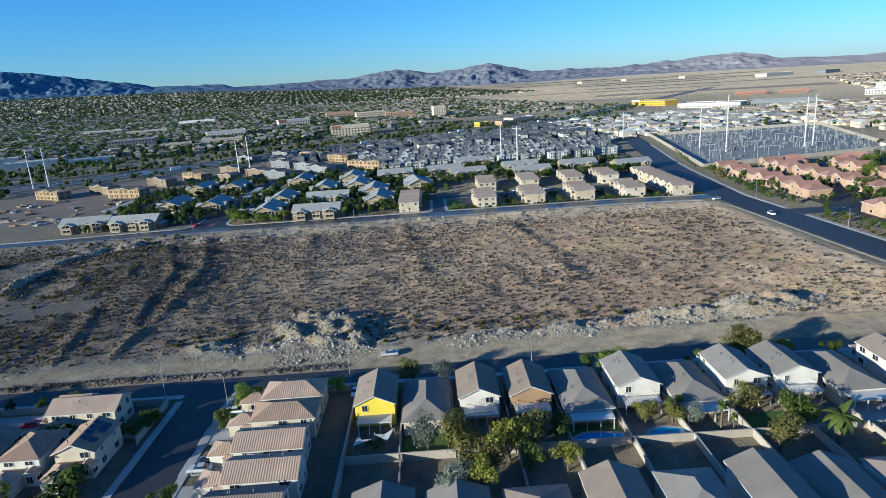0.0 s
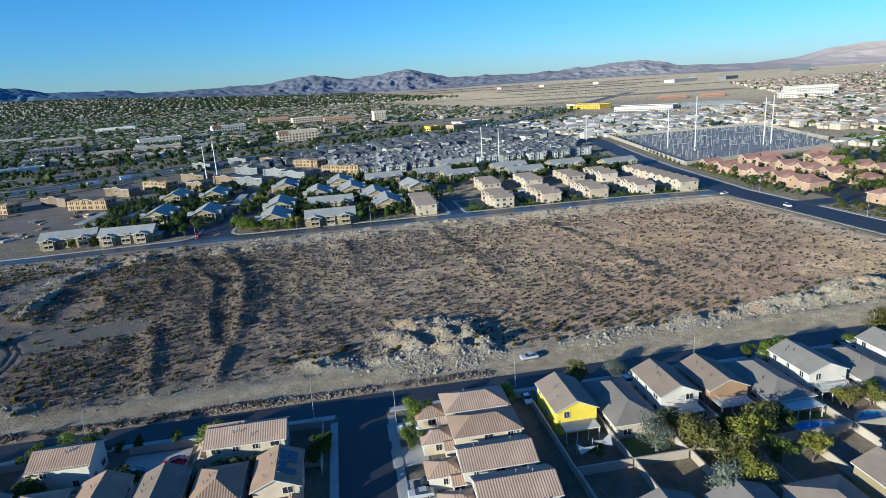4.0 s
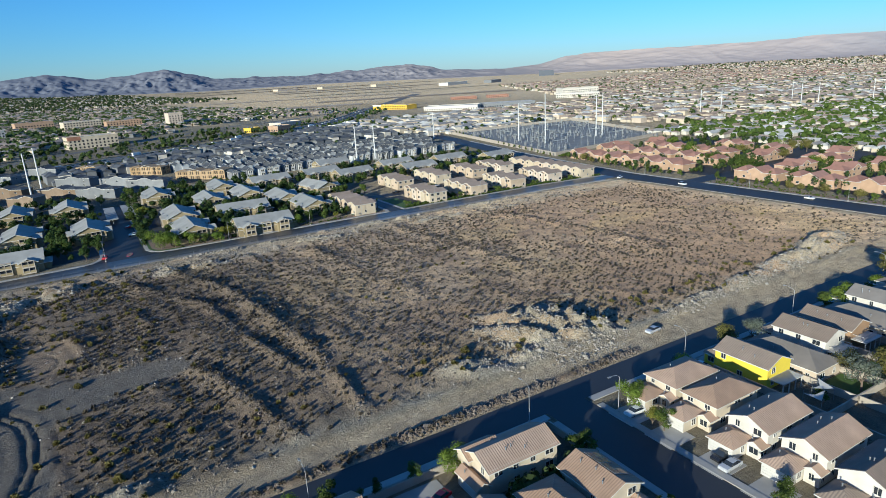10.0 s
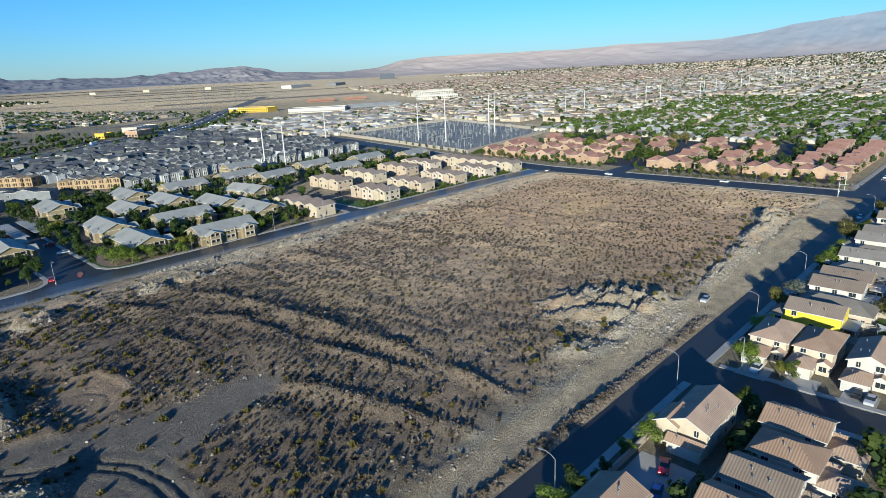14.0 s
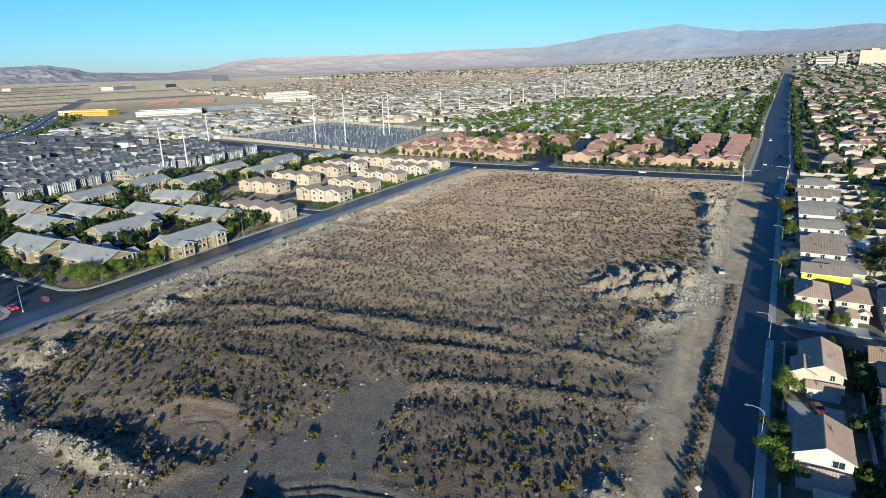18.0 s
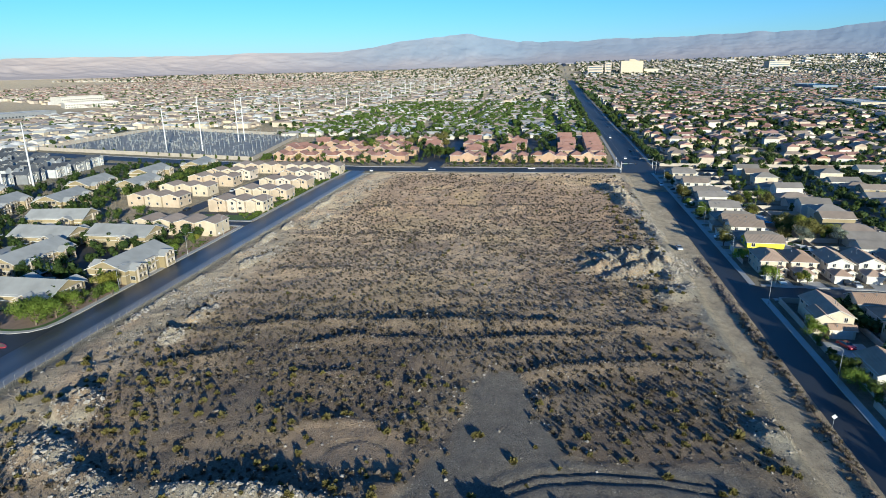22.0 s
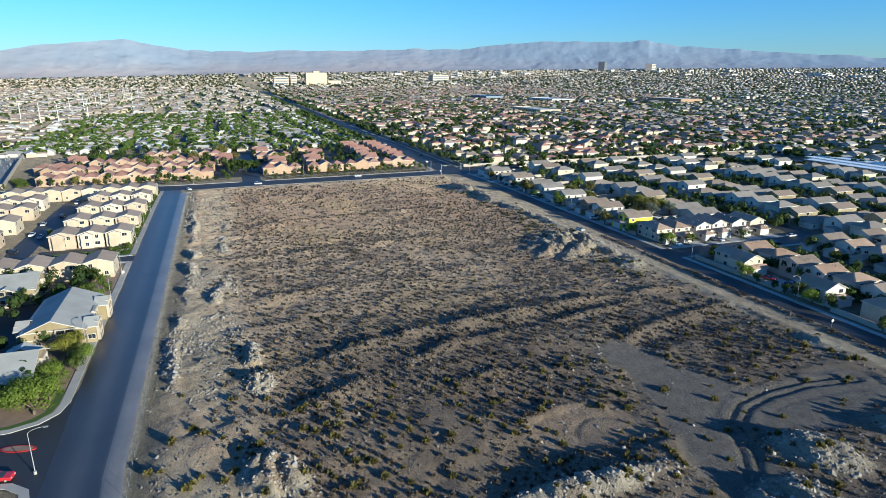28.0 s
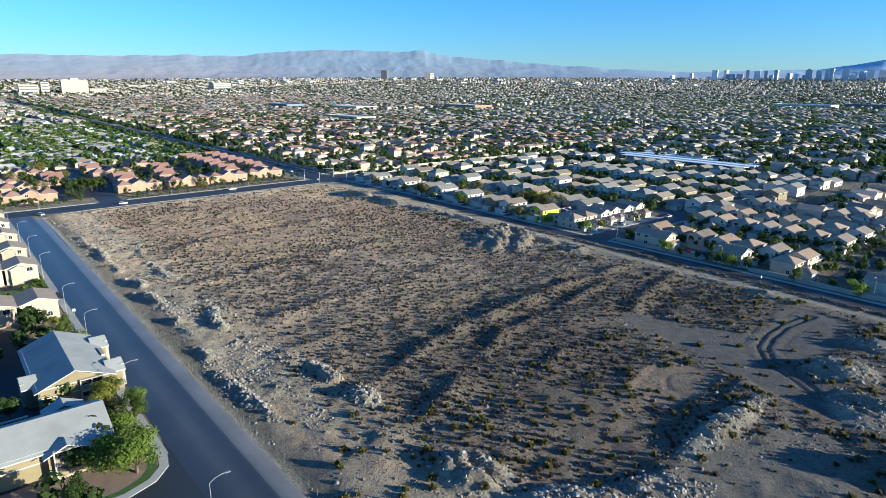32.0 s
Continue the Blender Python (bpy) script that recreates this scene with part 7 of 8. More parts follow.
for kind, x, y, k in (
        ("olive", -8, 134.5, 1.15), ("silver", -0.5, 133, 1.0), ("bright", 37, 133, 1.25), ("olive", 70, 134, 1.3), ("gold", 77, 133, 1.1), ("dark", 9, 106, 0.8),
        ("silver", -4.5, 105.5, 1.15), ("shrub", -15, 108, 1.0), ("fan", 51, 106, 0.75), ("fan", 53, 105.2, 0.65), ("palm", 69, 99, 1.25), ("green", 64, 104.5, 1.0), ("gold", 60.5, 114, 0.9), ("olive", 58, 98, 1.1),
        ("olive", 38, 110, 0.8), ("olive", 43.5, 110.5, 0.8), ("gold", 66, 109, 0.8), ("bright", -25.5, 133, 0.65), ("bright", -47, 129, 0.8), ("green", -49, 119.5, 0.75), ("gold", -49.5, 122, 0.7), ("shrub", -67, 123, 1.3), ("shrub", -69, 120, 1.2), ("shrub", -66, 126, 1.0),
        ("green", -51, 95, 0.8), ("dark", 6, 101, 0.7), ("shrub", 55, 133.5, 1.0), ("bright", 60, 133.5, 0.6), ("green", 5, 94.5, 0.8), ("silver", 47, 108, 0.7), ("bright", -90, 133.3, 0.75), ("green", -66, 124.5, 0.7), ("green", -44.5, 131.5, 0.75),
        ("green", -97, 134.2, 0.6), ("green", -112, 134, 0.95), ("bright", -118, 134, 0.8), ("green", -108, 134, 0.55), ("green", -124, 133, 0.9), ("dark", -104, 134, 0.6), ("green", 33, 134, 0.8), ("green", 88, 133, 0.8), ("dark", 101, 133, 0.8), ("olive", 112, 133, 1.0),
        ("fan", 84, 103, 0.8), ("fan", 100, 101, 0.9), ("fan", 110, 103, 1.0), ("palm", 118, 102, 0.8), ("dark", 90, 104, 1.0), ("dark", 96, 98, 1.0), ("green", 106, 99, 1.1), ("dark", 124, 100, 1.1), ("silver", 0, 91, 1.0), ("green", 76, 95, 0.9), ("dark", 48, 91, 0.8),
        ("green", -140, 134, 0.9), ("dark", -152, 133, 0.7), ("bright", -160, 134, 0.8), ("fan", -124, 119, 0.7), ("green", -145, 112, 0.8),
        # among the grey-roofed flats
        ("bright", -112.5, 342, 1.25), ("bright", -108, 345, 1.1), ("green", -94, 337.5, 0.9), ("bright", -88, 336.6, 0.75), ("slim", -78, 340.5, 1.0), ("gold", -84, 341, 1.0), ("slim", -75, 341, 0.9), ("dark", -75, 350, 0.9), ("dark", -78, 357, 0.9),
        ("slim", -50, 341, 1.0), ("green", -43.5, 344, 1.0), ("green", -48, 341.5, 0.8), ("dark", -33, 363, 0.9), ("dark", -44, 361, 1.0), ("bright", -10, 366, 0.8), ("green", -103, 369, 1.0), ("dark", -61, 396, 1.1), ("dark", -76, 399, 1.1), ("dark", -39, 387, 1.0), ("dark", -50, 391, 1.1),
        ("slim", -67, 371, 1.0), ("dark", -40, 374, 1.0), ("green", -25, 346, 0.8), ("green", -15, 471, 1.2), ("dark", -51, 409, 1.0), ("dark", -118, 352, 1.1), ("dark", -118, 362, 1.2), ("dark", -116, 374, 1.2), ("dark", -118, 386, 1.1), ("dark", -137, 352, 1.3), ("dark", -140, 362, 1.3),
        ("dark", -142, 343, 1.2), ("dark", -150, 370, 1.2), ("dark", -152, 352, 1.1), ("dark", -155, 380, 1.3), ("dark", -154, 420, 1.3), ("green", -118, 410, 1.2), ("green", -135, 420, 1.2), ("dark", -153, 400, 1.2), ("dark", -186, 380, 1.2), ("green", -186, 345, 1.0), ("green", -196, 340, 0.9), ("dark", -130, 480, 1.2),
        ("gold", -112, 420, 1.2), ("dark", -86, 410, 1.1), ("dark", -84, 445, 1.2), ("dark", -64, 410, 1.1), ("green", -90, 480, 1.1), ("dark", -30, 440, 1.1), ("dark", -28, 410, 1.0), ("green", -24, 398, 1.0), ("green", -5, 400, 1.1), ("green", 6, 395, 1.0), ("green", 15, 425, 1.2), ("green", 40, 428, 1.2),
        ("green", 48, 425, 1.1), ("green", 75, 424, 1.2), ("green", 85, 426, 1.2), ("green", 95, 428, 1.2), ("green", 108, 430, 1.2), ("gold", 118, 432, 1.1), ("green", 40, 490, 1.1), ("green", 45, 448, 1.1), ("green", 85, 450, 1.1), ("green", -20, 488, 1.2), ("gold", -36, 488, 1.1),
        ("shrub", 8, 343, 1.2), ("shrub", 12, 340, 1.0), ("shrub", 66, 341, 1.4), ("green", 40, 340, 0.6), ("shrub", 92, 341, 1.2), ("shrub", 116, 340, 1.2), ("shrub", 38, 346, 1.0), ("fan", -6, 350, 0.8), ("green", 66, 356, 0.7), ("green", 92, 356, 0.6), ("gold", 40, 372, 0.7)):
    plant(kind, x, y, k)
for kind, x, y, k in (("olive", 2, 103.5, 1.45), ("gold", 10.5, 101.3, 1.5), ("gold", 4.8, 92.5, 1.2), ("gold", 20.2, 97, 1.0), ("green", 19.9, 106.4, 1.0), ("dark", 11.4, 108.7, 0.85), ("olive", 0.7, 110, 0.9), ("olive", 59, 111, 1.0), ("green", 63.5, 104.8, 1.25), ("gold", 37.7, 111.5, 0.75),
                      ("olive", 7, 96.5, 1.1), ("olive", 15, 104, 1.2), ("green", 13.5, 97.5, 0.9), ("olive", 69.5, 134.6, 1.3), ("green", 44, 110, 0.9)):
    plant(kind, x, y, k)
rr = random.Random(4)
SPOTS = []
for k in range(42):
    y = 160 + k * 6.05 + rr.uniform(-1.4, 1.4)
    if 276 < y < 293:
        continue
    plant(rr.choice(("slim", "green", "olive", "slim", "dark")), 161.5 + (y > 330) * (y - 330) * 0.1 + rr.uniform(-1, 3.5), y, rr.uniform(0.65, 1.05))
for k in range(26):
    plant(rr.choice(("green", "dark", "bright", "olive")), rr.uniform(200, 312), rr.uniform(160, 410), rr.uniform(0.9, 1.5))
for k in range(16):
    plant(rr.choice(("green", "dark")), rr.uniform(198, 212), 276 + rr.uniform(-8, 20), rr.uniform(0.9, 1.4))
for k in range(400):
    x, y = rr.uniform(-205, -26), rr.uniform(343, 500)
    if min(math.hypot(x - q[0], y - q[1]) for q in fl) < 12.5 or abs(x + 127) < 9 or any(math.hypot(p[0] - x, p[1] - y) < 4.5 for p in SPOTS) or (x > -24 and y < 380):
        continue
    SPOTS.append((x, y))
    if len(SPOTS) < 42:
        plant(rr.choice(("dark", "dark", "green", "slim", "dark")), x, y, rr.uniform(0.8, 1.2))
for k in range(13):
    plant(rr.choice(("bright", "gold", "gold", "slim")), -106 + k * 6.2 + rr.uniform(-1.5, 1.5), rr.uniform(339.5, 342.5), rr.uniform(0.6, 1.05))
for k in range(28):
    plant("shrub", rr.choice((rr.uniform(-108, -8), rr.uniform(6, 136))), rr.uniform(338.8, 341.8), rr.uniform(0.3, 0.7))
for k in range(26):
    plant("shrub", 176 + rr.uniform(-4, 4) + k * 1.0, 418 + k * 0.3 + rr.uniform(-3, 3), rr.uniform(0.7, 1.2))
for k in range(20):
    plant("slim", 170 - 0.5 + k * 1.9, 426 + k * 10.4, rr.uniform(0.5, 0.8))


# ---------------------------------------------------------------- walls, fences, pools
def run_wall(pts, h=1.8, mat="block_wall", label="beige block garden wall", t=0.2):
    mb = Mesh()
    for a, b in zip(pts, pts[1:]):
        x0, x1, y0, y1 = min(a[0], b[0]), max(a[0], b[0]), min(a[1], b[1]), max(a[1], b[1])
        z = min(gz(*a), gz(*b))
        if x1 - x0 > y1 - y0:
            mb.box(x0, y0 - t / 2, z - 0.5, x1, y0 + t / 2, z + h)
            mb.box(x0, y0 - t / 2 - 0.05, z + h, x1, y0 + t / 2 + 0.05, z + h + 0.08)
        else:
            mb.box(x0 - t / 2, y0, z - 0.5, x0 + t / 2, y1, z + h)
            mb.box(x0 - t / 2 - 0.05, y0, z + h, x0 + t / 2 + 0.05, y1, z + h + 0.08)
    return thing("garden_wall", label, "wall", me=mb.done("garden_wall", mat), kind="structure")


run_wall([(-21, 103.6), (33.6, 103.6), (33.6, 103.4), (138, 103.4)])
for x in (-21, -10, 1, 12, 22.5, 33.5, 44.6, 55.5, 66.5, 77, 88.5, 100, 111, 122.5, 135):
    run_wall([(x, 103.5), (x, 129)], 1.7)
    run_wall([(x + 0.3, 72), (x + 0.3, 103.3)], 1.7)
run_wall([(-21, 103.6), (-21, 64)], 1.9)
run_wall([(-66.5, 133.2), (-66.5, 116.5)], 1.6)
run_wall([(-106, 133.4), (-66.5, 133.4)], 1.6)
run_wall([(-140, 119.2), (-66.5, 119.2)], 1.7)
run_wall([(-225, 60), (-66.5, 60)], 1.7)
run_wall([(-200, 133.6), (-124, 133.6)], 1.6)
run_wall([(-21, 133.6), (-30, 133.6)], 1.5)
for y0 in (27, -41, -110):
    run_wall([(-44, y0), (140, y0)], 1.7)
run_wall([(168, 127.5), (600, 127.5)], 2.0, label="long pale estate wall along the boulevard")
run_wall([(168, 127.5), (168, -300)], 2.0, label="long pale estate wall along the cross street")
run_wall([(154.5, 118), (154.5, -300)], 2.0, label="long pale estate wall along the cross street")


def pool(x, y, a, b, label):
    ob = thing("swimming_pool", label, "pool", "garden pools", pose(x, y, 0))
    deck, water = Mesh(), Mesh()
    ring = [(a * (1 + 0.12 * math.sin(2 * t + 0.6)) * math.cos(t), b * (1 + 0.1 * math.cos(3 * t)) * math.sin(t)) for t in [k * math.tau / 28 for k in range(28)]]
    water.face([(p[0], p[1], 0.10) for p in ring])
    for p, q in zip(ring, ring[1:] + ring[:1]):
        deck.face(((p[0], p[1], 0.12), (p[0] * 1.28, p[1] * 1.35, 0.12), (q[0] * 1.28, q[1] * 1.35, 0.12), (q[0], q[1], 0.12)))
        deck.face(((p[0], p[1], 0.12), (q[0], q[1], 0.12), (q[0], q[1], 0.0), (p[0], p[1], 0.0)))
        deck.face(((p[0] * 1.28, p[1] * 1.35, 0.12), (p[0] * 1.28, p[1] * 1.35, -0.1), (q[0] * 1.28, q[1] * 1.35, -0.1), (q[0] * 1.28, q[1] * 1.35, 0.12)))
    part("deck", deck.done("deck", "concrete"), ob)
    part("water", water.done("water", "pool"), ob, None, "clear blue pool water")


pool(28.2, 106.4, 4.6, 1.9, "blue kidney-shaped garden pool with a concrete deck")
pool(41.2, 106.5, 3.6, 2.0, "small blue garden pool with a concrete deck")
pool(91, 108.5, 3.6, 2.0, "blue garden pool with a pale deck")
pool(-128, 135 - 27, 2.6, 1.6, "small blue garden pool between the houses")


def patch(x0, y0, x1, y1, mat, label, z=0.05, name="yard"):
    mb = Mesh()
    mb.box(x0, y0, -0.2, x1, y1, z)
    thing(name, label, "yard", me=mb.done(name, mat), kind="structure")


for x in (-10, 1, 22.5, 33.5, 55.5, 77, 100):
    patch(x + 0.4, 103.9, x + 10.2, 110 + (x % 3), ("gravel", "lawn", "concrete")[int(abs(x)) % 3], "garden ground behind the house")
for y in (127.4, 118, 107.3, 97.6, 87.6, 77.4):
    patch(-53, y - 3.4, -46.0, y + 3.0, "concrete", "pale concrete driveway", 0.06, "driveway")
patch(-106, 122.5, -93.2, 132.5, "concrete", "pale concrete driveway shared by two houses", 0.06, "driveway")
for x, *_ in ROW:
    patch(x - 3.0, 130, x + 3.6, 135.5, "concrete", "pale concrete driveway", 0.06, "driveway")
patch(-110, 338.2, -7, 342.5, "gravel", "brown gravel planting strip beside the pavement", 0.08, "planting_strip")
patch(4, 338.2, 138, 341, "lawn", "green lawn strip between the pavement and the townhouses", 0.08, "lawn")
patch(4, 341.2, 13, 366, "lawn", "small lawn beside the townhouses", 0.07, "lawn")
patch(158.4, 160, 164, 276, "gravel", "brown gravel planting strip beside the pavement", 0.08, "planting_strip")
mb = Mesh()
mb.face([(-117.4, 372, 0.1), (-117.4, 345, 0.1), (-115.8, 341, 0.1), (-113, 338.7, 0.1), (-110, 337.9, 0.1), (-105, 338, 0.1), (-105, 372, 0.1)])
thing("planting_strip", "brown planted bed with a strip of lawn round the corner", "yard", me=mb.done("planting_strip", "gravel"), kind="structure")
strip("lawn", [(-116.9, 366), (-116.9, 345.5), (-115.2, 341.6), (-112.7, 339.5), (-109.5, 338.8), (-104, 338.8)], 1.5, 0.13, "lawn", "strip of green lawn inside the curved kerb", "yard", step=3)


patch(-8, 371.5, 119, 385.5, "lot_asphalt", "dark asphalt court between the cream townhouses", 0.03)
patch(13.1, 341.5, 18.0, 371.4, "lot_asphalt", "dark asphalt drive between the cream townhouses", 0.03)


def chain_fence(pts, label, gap=3.0, h=1.9):
    """Posts, rails and wires; every post is a part."""
    (ax, ay), (bx, by) = pts
    L = math.hypot(bx - ax, by - ay)
    n = int(L / gap)
    ob = thing("chain_fence", label, "fence", "wire fences")
    post = Mesh()
    post.tube((0, 0, -0.4), (0, 0, h), 0.035, 0.035, 6)
    post = post.done("post", "gray_metal")
    wires = Mesh()
    prev = None
    for k in range(n + 1):
        x, y = ax + (bx - ax) * k / n, ay + (by - ay) * k / n
        z = gz(x, y)
        part("post", post, ob, pose(x, y, z))
        if prev:
            for zz in (0.15, 0.6, 1.05, 1.5, h - 0.05):
                wires.tube((*prev[:2], prev[2] + zz), (x, y, z + zz), 0.008 if zz < h - 0.1 else 0.02, 0.008 if zz < h - 0.1 else 0.02, 3, 0, False)
        prev = (x, y, z)
    tagged(part("wire_mesh", wires.done("wire_mesh", "gray_metal"), ob), kind="stuff")


chain_fence([(-190, 320.4), (-60, 321.2)], "grey wire fence along the street")
chain_fence([(-60, 321.2), (100, 321.8)], "grey wire fence along the street")


# ---------------------------------------------------------------- lamps, signs, cars
def street_lamp(label, h=8.6, reach=2.6):
    ob = thing("street_lamp", label, "street lamp", "street lamps")
    a, b, c, d = Mesh(), Mesh(), Mesh(), Mesh()
    a.tube((0, 0, 0), (0, 0, h - 0.6), 0.085, 0.05, 8)
    part("pole", a.done("pole", "lamp_metal"), ob)
    pts = [(0, 0, h - 0.6), (reach * 0.3, 0, h - 0.05), (reach * 0.7, 0, h + 0.2), (reach, 0, h + 0.22)]
    for p, q in zip(pts, pts[1:]):
        b.tube(p, q, 0.05, 0.04, 6)
    part("arm", b.done("arm", "lamp_metal"), ob)
    c.box(reach - 0.1, -0.17, h + 0.1, reach + 0.65, 0.17, h + 0.28)
    part("lamp_head", c.done("lamp_head", "gray_metal"), ob)
    d.tube((0, 0, -0.2), (0, 0, 0.5), 0.28, 0.24, 8)
    part("base", d.done("base", "concrete"), ob)
    return ob


LAMP = street_lamp("tall pale street lamp with a curved arm")
lamps = [(-115, 136.9, 90), (-68.5, 136.9, 90), (-51, 129.5, 180), (-23, 135.4, 90), (20, 135.4, 90), (66, 135.4, 90), (110, 135.4, 90), (-165, 136.9, 90), (-135, 336.6, -90), (-84, 337, -90), (-46, 337, -90), (-20, 337.5, -90), (22, 337.5, -90), (52, 337.5, -90), (82, 337.5, -90),
         (120, 337.5, -90), (157.6, 200, 180), (157.6, 250, 180), (157.6, 320, 180), (-180, 336, -90)]
for n, (x, y, turn) in enumerate(lamps):
    if n:
        copy_thing(LAMP, pose(x, y, 0.1, 0, 0, turn))
    else:
        LAMP.matrix_basis = pose(x, y, 0.1, 0, 0, turn)


def signal(x, y, turn):
    ob = thing("traffic_signal", "traffic signal on a long mast arm", "traffic signal", "traffic signals", pose(x, y, 0, 0, 0, turn))
    a, b = Mesh(), Mesh()
    a.tube((0, 0, 0), (0, 0, 7.5), 0.16, 0.12, 8)
    part("pole", a.done("pole", "white_metal"), ob)
    b.tube((0, 0, 6.2), (9, 0, 6.6), 0.1, 0.06, 6)
    part("arm", b.done("arm", "white_metal"), ob)
    head = Mesh()
    head.box(-0.2, -0.15, -0.55, 0.2, 0.15, 0.55)
    for z in (-0.35, 0, 0.35):
        head.tube((0, -0.15, z), (0, -0.3, z), 0.13, 0.13, 8)
    head = head.done("signal_head", "rubber")
    for u in (4.5, 8.6):
        part("signal_head", head, ob, pose(u, -0.2, 6.2))
    s = Mesh()
    s.box(-0.9, -0.03, -0.25, 0.9, 0.03, 0.25)
    part("street_sign", s.done("street_sign", "lawn"), ob, pose(2.4, -0.1, 6.0), "green street sign board")


for q in ((157.5, 157.5, 180), (138.5, 134.6, 0), (157.8, 133.8, 90), (138, 156.2, -90)):
    signal(*q)
for x, y, lab, s in ((-133.6, 145.1, "white diamond road sign on a post", 45), (140, 156.5, "small white road sign on a post", 0), (-25, 336.2, "small white road sign on a post", 0)):
    ob = thing("road_sign", lab, "sign", "", pose(x, y, gz(x, y)))
    a, b = Mesh(), Mesh()
    a.tube((0, 0, 0), (0, 0, 2.4), 0.04, 0.04, 6)
    part("post", a.done("post", "steel"), ob)
    b.box(-0.02, -0.4, -0.4, 0.02, 0.4, 0.4)
    part("sign_plate", b.done("sign_plate", "white_metal"), ob, pose(-0.06, 0, 2.4, s, 0, 0))


def car_mesh_set(paint, suv=0):
    b, g = Mesh(), Mesh()
    prof = [(-2.25, 0.35), (-2.3, 0.75), (-2.1, 0.95), (-1.0, 1.02), (2.0 if not suv else 2.2, 1.0), (2.25, 0.9), (2.3, 0.4)]
    top = [(-1.05, 1.0), (-0.35, 1.46 + 0.25 * suv), (1.0 + 0.7 * suv, 1.46 + 0.25 * suv), (1.75 + 0.4 * suv, 1.0)]
    for line, w0, w1, mesh, cap in ((prof, 0.9, 0.88, b, 0), (top, 0.86, 0.66, g, 1)):
        zs = [p[1] for p in line]
        w = lambda z: w0 + (w1 - w0) * (z - min(zs)) / (max(zs) - min(zs))
        left, right = [(x, -w(z), z) for x, z in line], [(x, w(z), z) for x, z in line]
        mesh.face(left)
        mesh.face(right[::-1])
        for k in range(len(line)):
            j = (k + 1) % len(line)
            mesh.face((left[j], left[k], right[k], right[j]), 1 if cap and k == 1 else 0)
    return b.done("body", paint), g.done("cabin", "pane", paint)


TYRE = Mesh()
TYRE.tube((0, -0.11, 0), (0, 0.11, 0), 0.33, 0.33, 14)
TYRE = TYRE.done("wheel", "rubber")
RIM = Mesh()
RIM.tube((0, -0.12, 0), (0, -0.135, 0), 0.2, 0.17, 10)
RIM = RIM.done("rim", "steel")
LIGHT = Mesh()
LIGHT.box(-0.03, -0.18, -0.07, 0.03, 0.18, 0.07)
LIGHT = LIGHT.done("headlight", "white_metal")
CARS = {}


def car(paint, x, y, turn, suv=0):
    z = max(gz(x, y), 0.04)
    if (paint, suv) in CARS:
        return copy_thing(CARS[(paint, suv)], pose(x, y, z, 0, 0, turn))
    word = {"car_white": "white", "car_red": "red", "car_blue": "dark blue", "car_silver": "silver", "car_black": "black"}[paint]
    ob = thing("car", f"parked {word} {'van' if suv else 'saloon car'} on the asphalt", "car", "parked cars", pose(x, y, z, 0, 0, turn))
    body, cabin = car_mesh_set(paint, suv)
    part("body", body, ob)
    part("cabin", cabin, ob)
    for wx in (-1.4, 1.4):
        for wy, r in ((-0.82, 0), (0.82, 180)):
            w = part("wheel", TYRE, ob, pose(wx, wy, 0.33, 0, 0, r))
            part("rim", RIM, w)
    if paint in ("car_silver", "car_red"):
        for wy in (-0.6, 0.6):
            part("headlight", LIGHT, ob, pose(-2.29, wy, 0.72))
    CARS[(paint, suv)] = ob
    return ob


for q in (("car_silver", -14.8, 152, 5, 0), ("car_red", -95.6, 127.2, 20, 0), ("car_blue", -103, 125.2, 15, 0), ("car_white", -48.9, 127.0, 0, 0), ("car_silver", -49.0, 105.2, 0, 0), ("car_black", -47.7, 107.7, 0, 1), ("car_white", 143.5, 281, 88, 1), ("car_red", -135, 342, 80, 0),
          ("car_silver", 42, 376.4, 0, 0), ("car_white", 47, 380.6, 0, 0), ("car_black", 20, 380.5, 0, 0), ("car_white", 112, 376.4, 0, 1), ("car_silver", 66, 380.7, 0, 0), ("car_black", 82, 376.4, 0, 0), ("car_white", 3, 133, 90, 0), ("car_silver", 36, 133, 90, 0),
          ("car_white", 60, 133.5, 90, 1), ("car_black", 94, 133.4, 90, 0), ("car_white", 104, 138.4, 0, 0), ("car_white", -21.5, 131.8, 90, 0), ("car_white", -44, 391, 85, 0), ("car_silver", -62, 399, 85, 0), ("car_black", -59, 399, 85, 0), ("car_white", -120.5, 380, 0, 0), ("car_red", -120.5, 400, 0, 0),
          ("car_silver", -133, 395, 0, 0), ("car_black", -133, 405, 0, 1), ("car_white", 200, 147, 0, 0), ("car_black", 240, 139, 0, 0), ("car_white", 330, 147, 0, 1), ("car_silver", 420, 139, 0, 0), ("car_white", 150.5, 214, 90, 0), ("car_silver", -53.8, 70, 90, 0), ("car_black", -62, 88, 90, 1), ("car_white", 138, 322, 20, 0)):
    car(*q)
# red-edged island at the entrance of the flats
ob = thing("traffic_island", "planted traffic island with a red painted kerb", "island", "", pose(-125.5, 341.5, 0, 0, 0, 75))
a, b = Mesh(), Mesh()
ring = [(3.2 * math.cos(k * math.tau / 20), 1.1 * math.sin(k * math.tau / 20)) for k in range(20)]
a.face([(p[0] * 0.85, p[1] * 0.8, 0.2) for p in ring])
for p, q in zip(ring, ring[1:] + ring[:1]):
    b.face(((p[0], p[1], 0), (q[0], q[1], 0), (q[0], q[1], 0.2), (p[0], p[1], 0.2)))
    b.face(((p[0], p[1], 0.2), (q[0], q[1], 0.2), (q[0] * 0.85, q[1] * 0.8, 0.2), (p[0] * 0.85, p[1] * 0.8, 0.2)))
part("bed", a.done("bed", "gravel"), ob)
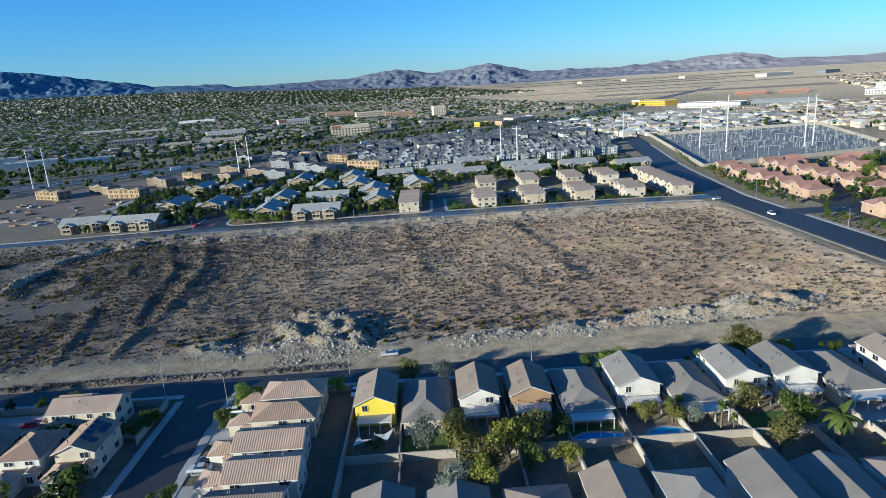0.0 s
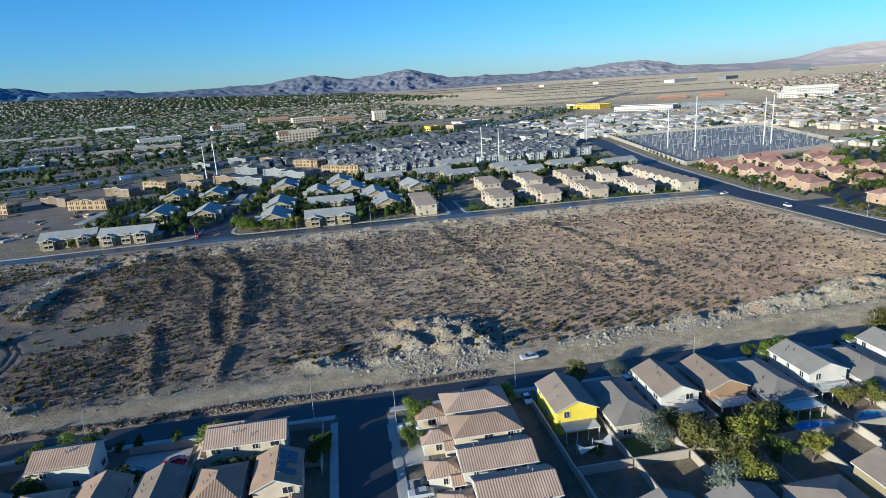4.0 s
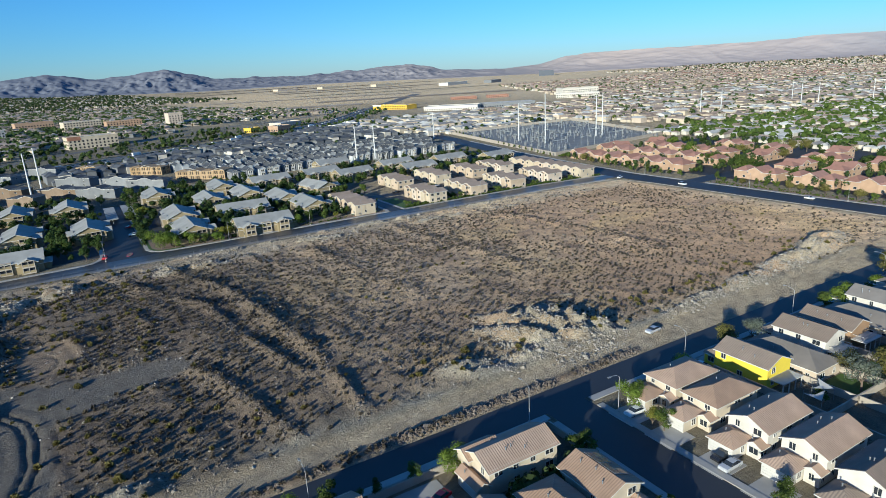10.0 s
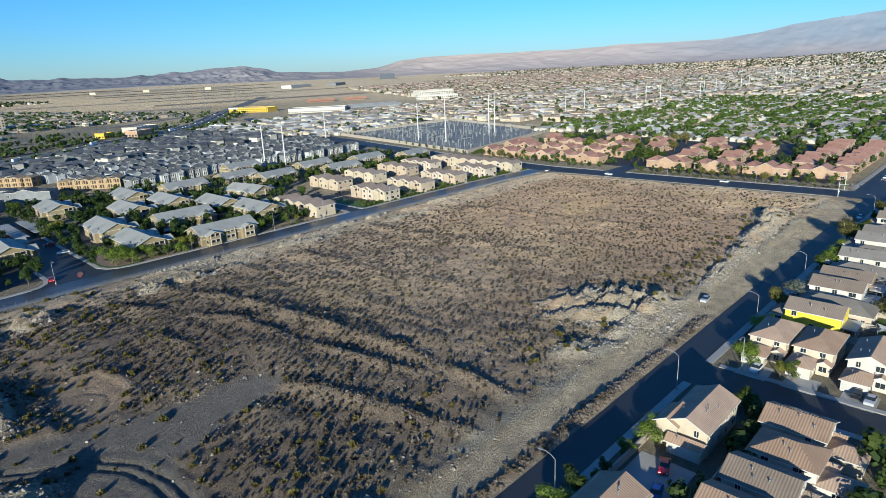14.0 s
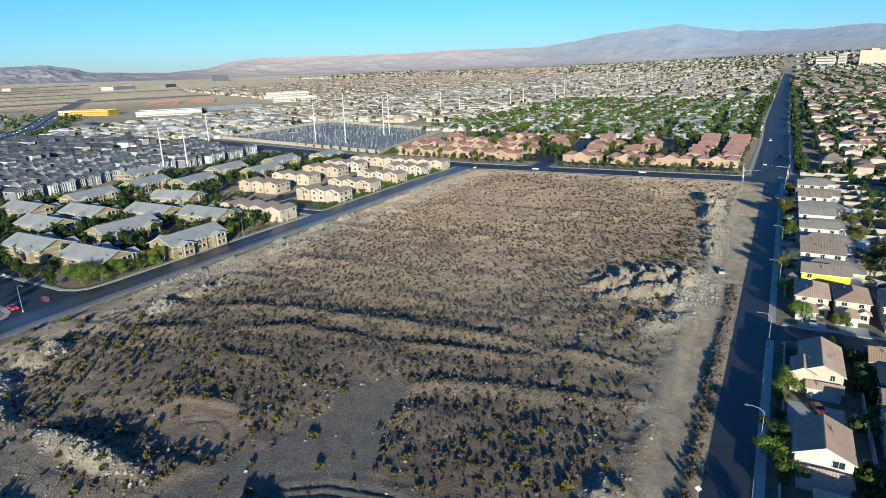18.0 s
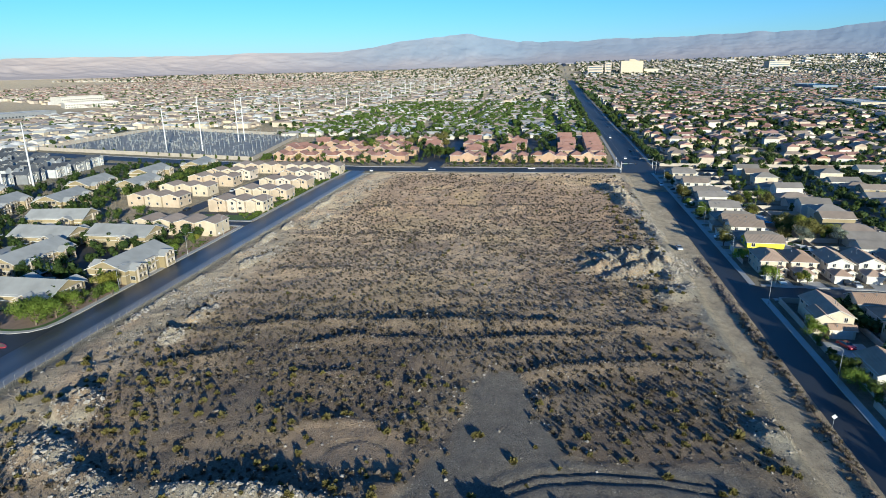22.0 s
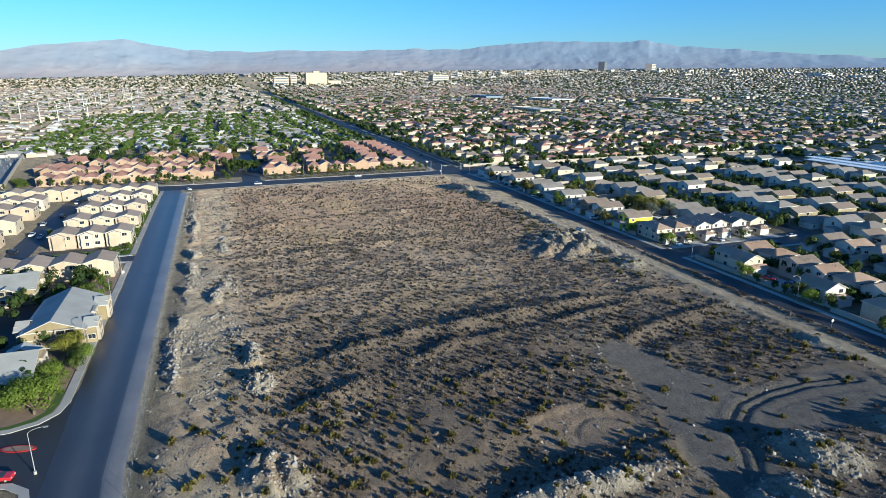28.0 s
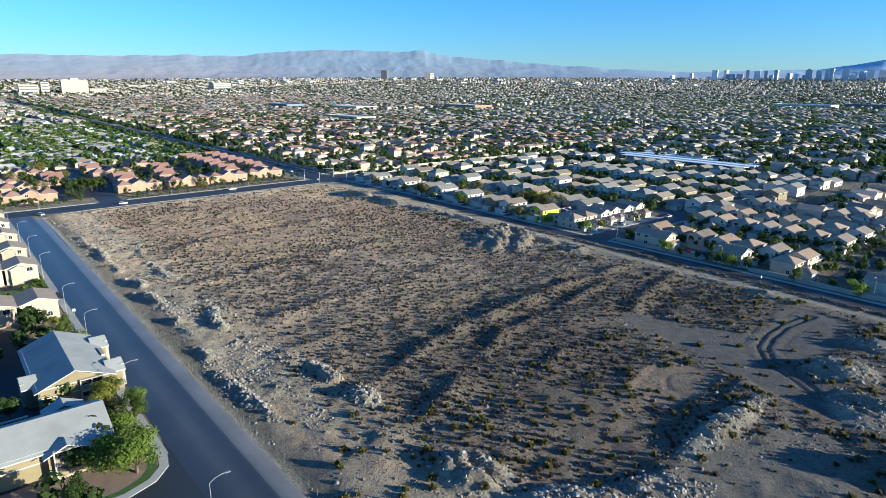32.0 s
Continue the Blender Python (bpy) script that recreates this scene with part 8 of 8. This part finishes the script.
part("kerb", b.done("kerb", "red_paint"), ob, None, "red painted kerb")
# shade sails and garden shed behind the yellow house
for x, y, turn in ((-17.5, 108, 20), (-13, 109.5, 70)):
    ob = thing("shade_sail", "white triangular shade sail on steel posts", "shade sail", "shade sails", pose(x, y, 0, 0, 0, turn))
    a, post = Mesh(), Mesh()
    a.face(((-2.2, -1.4, 2.6), (2.0, -1.2, 2.9), (0.0, 0.2, 2.45), (-0.2, 2.2, 2.3)))
    a.face(((-2.2, -1.4, 2.58), (-0.2, 2.2, 2.28), (0.0, 0.2, 2.43), (2.0, -1.2, 2.88)))
    part("sail", a.done("sail", "trim"), ob)
    post.tube((0, 0, 0), (0, 0, 2.9), 0.05, 0.05, 6)
    post = post.done("post", "steel")
    for px, py in ((-2.2, -1.4), (2.0, -1.2), (-0.2, 2.2)):
        part("post", post, ob, pose(px, py, 0))


# ---------------------------------------------------------------- the true lie of the west end
def settled(p):
    """West of the lot the land spreads and drops a little, and the far estates lie farther out."""
    x, y, z = p[:, 0].astype(float), p[:, 1].astype(float), p[:, 2].astype(float)
    south = np.interp(x, (0, 30, 60, 85, 128, 180), (0, 1.5, 3, 4, 15, 16))
    north = np.interp(x, (-60, -20, 30, 60, 85, 128, 180), (0, 3, 5, 5.5, 7, 14, 16))
    dx = south + (north - south) * smooth(y, 140, 220) + 7 * smooth(x, 85, 135) * np.clip((320 - y) / 160, 0, 1)
    d = np.hypot(x + 120, y - 90)
    s = 0.05 * smooth(d, 430, 600) * (1 - smooth(d, 1500, 3000))
    return np.stack([x + dx * (1 - smooth(d, 2000, 3500)) + s * (x + 120), y + s * (y - 90), z - 1.2 * smooth(x, 85, 150) * (1 - smooth(d, 1500, 3000))], 1)


def settle_mesh(me):
    v = np.empty(len(me.vertices) * 3, dtype=np.float32)
    me.vertices.foreach_get("co", v)
    me.vertices.foreach_set("co", settled(v.reshape(-1, 3)).astype(np.float32).ravel())
    me.update()


def settle(ob):
    """A placed thing moves as one; what is modelled in place follows the land point by point."""
    if ob.matrix_basis.translation.length > 1e-6:
        ob.location = settled(np.array([ob.matrix_basis.translation]))[0]
    elif ob.type == 'MESH':
        settle_mesh(ob.data)
    else:
        for child in ob.children:
            settle(child)


for ob in [o for o in scene.objects if o.parent is None and o.type in ('MESH', 'EMPTY')]:
    settle(ob)
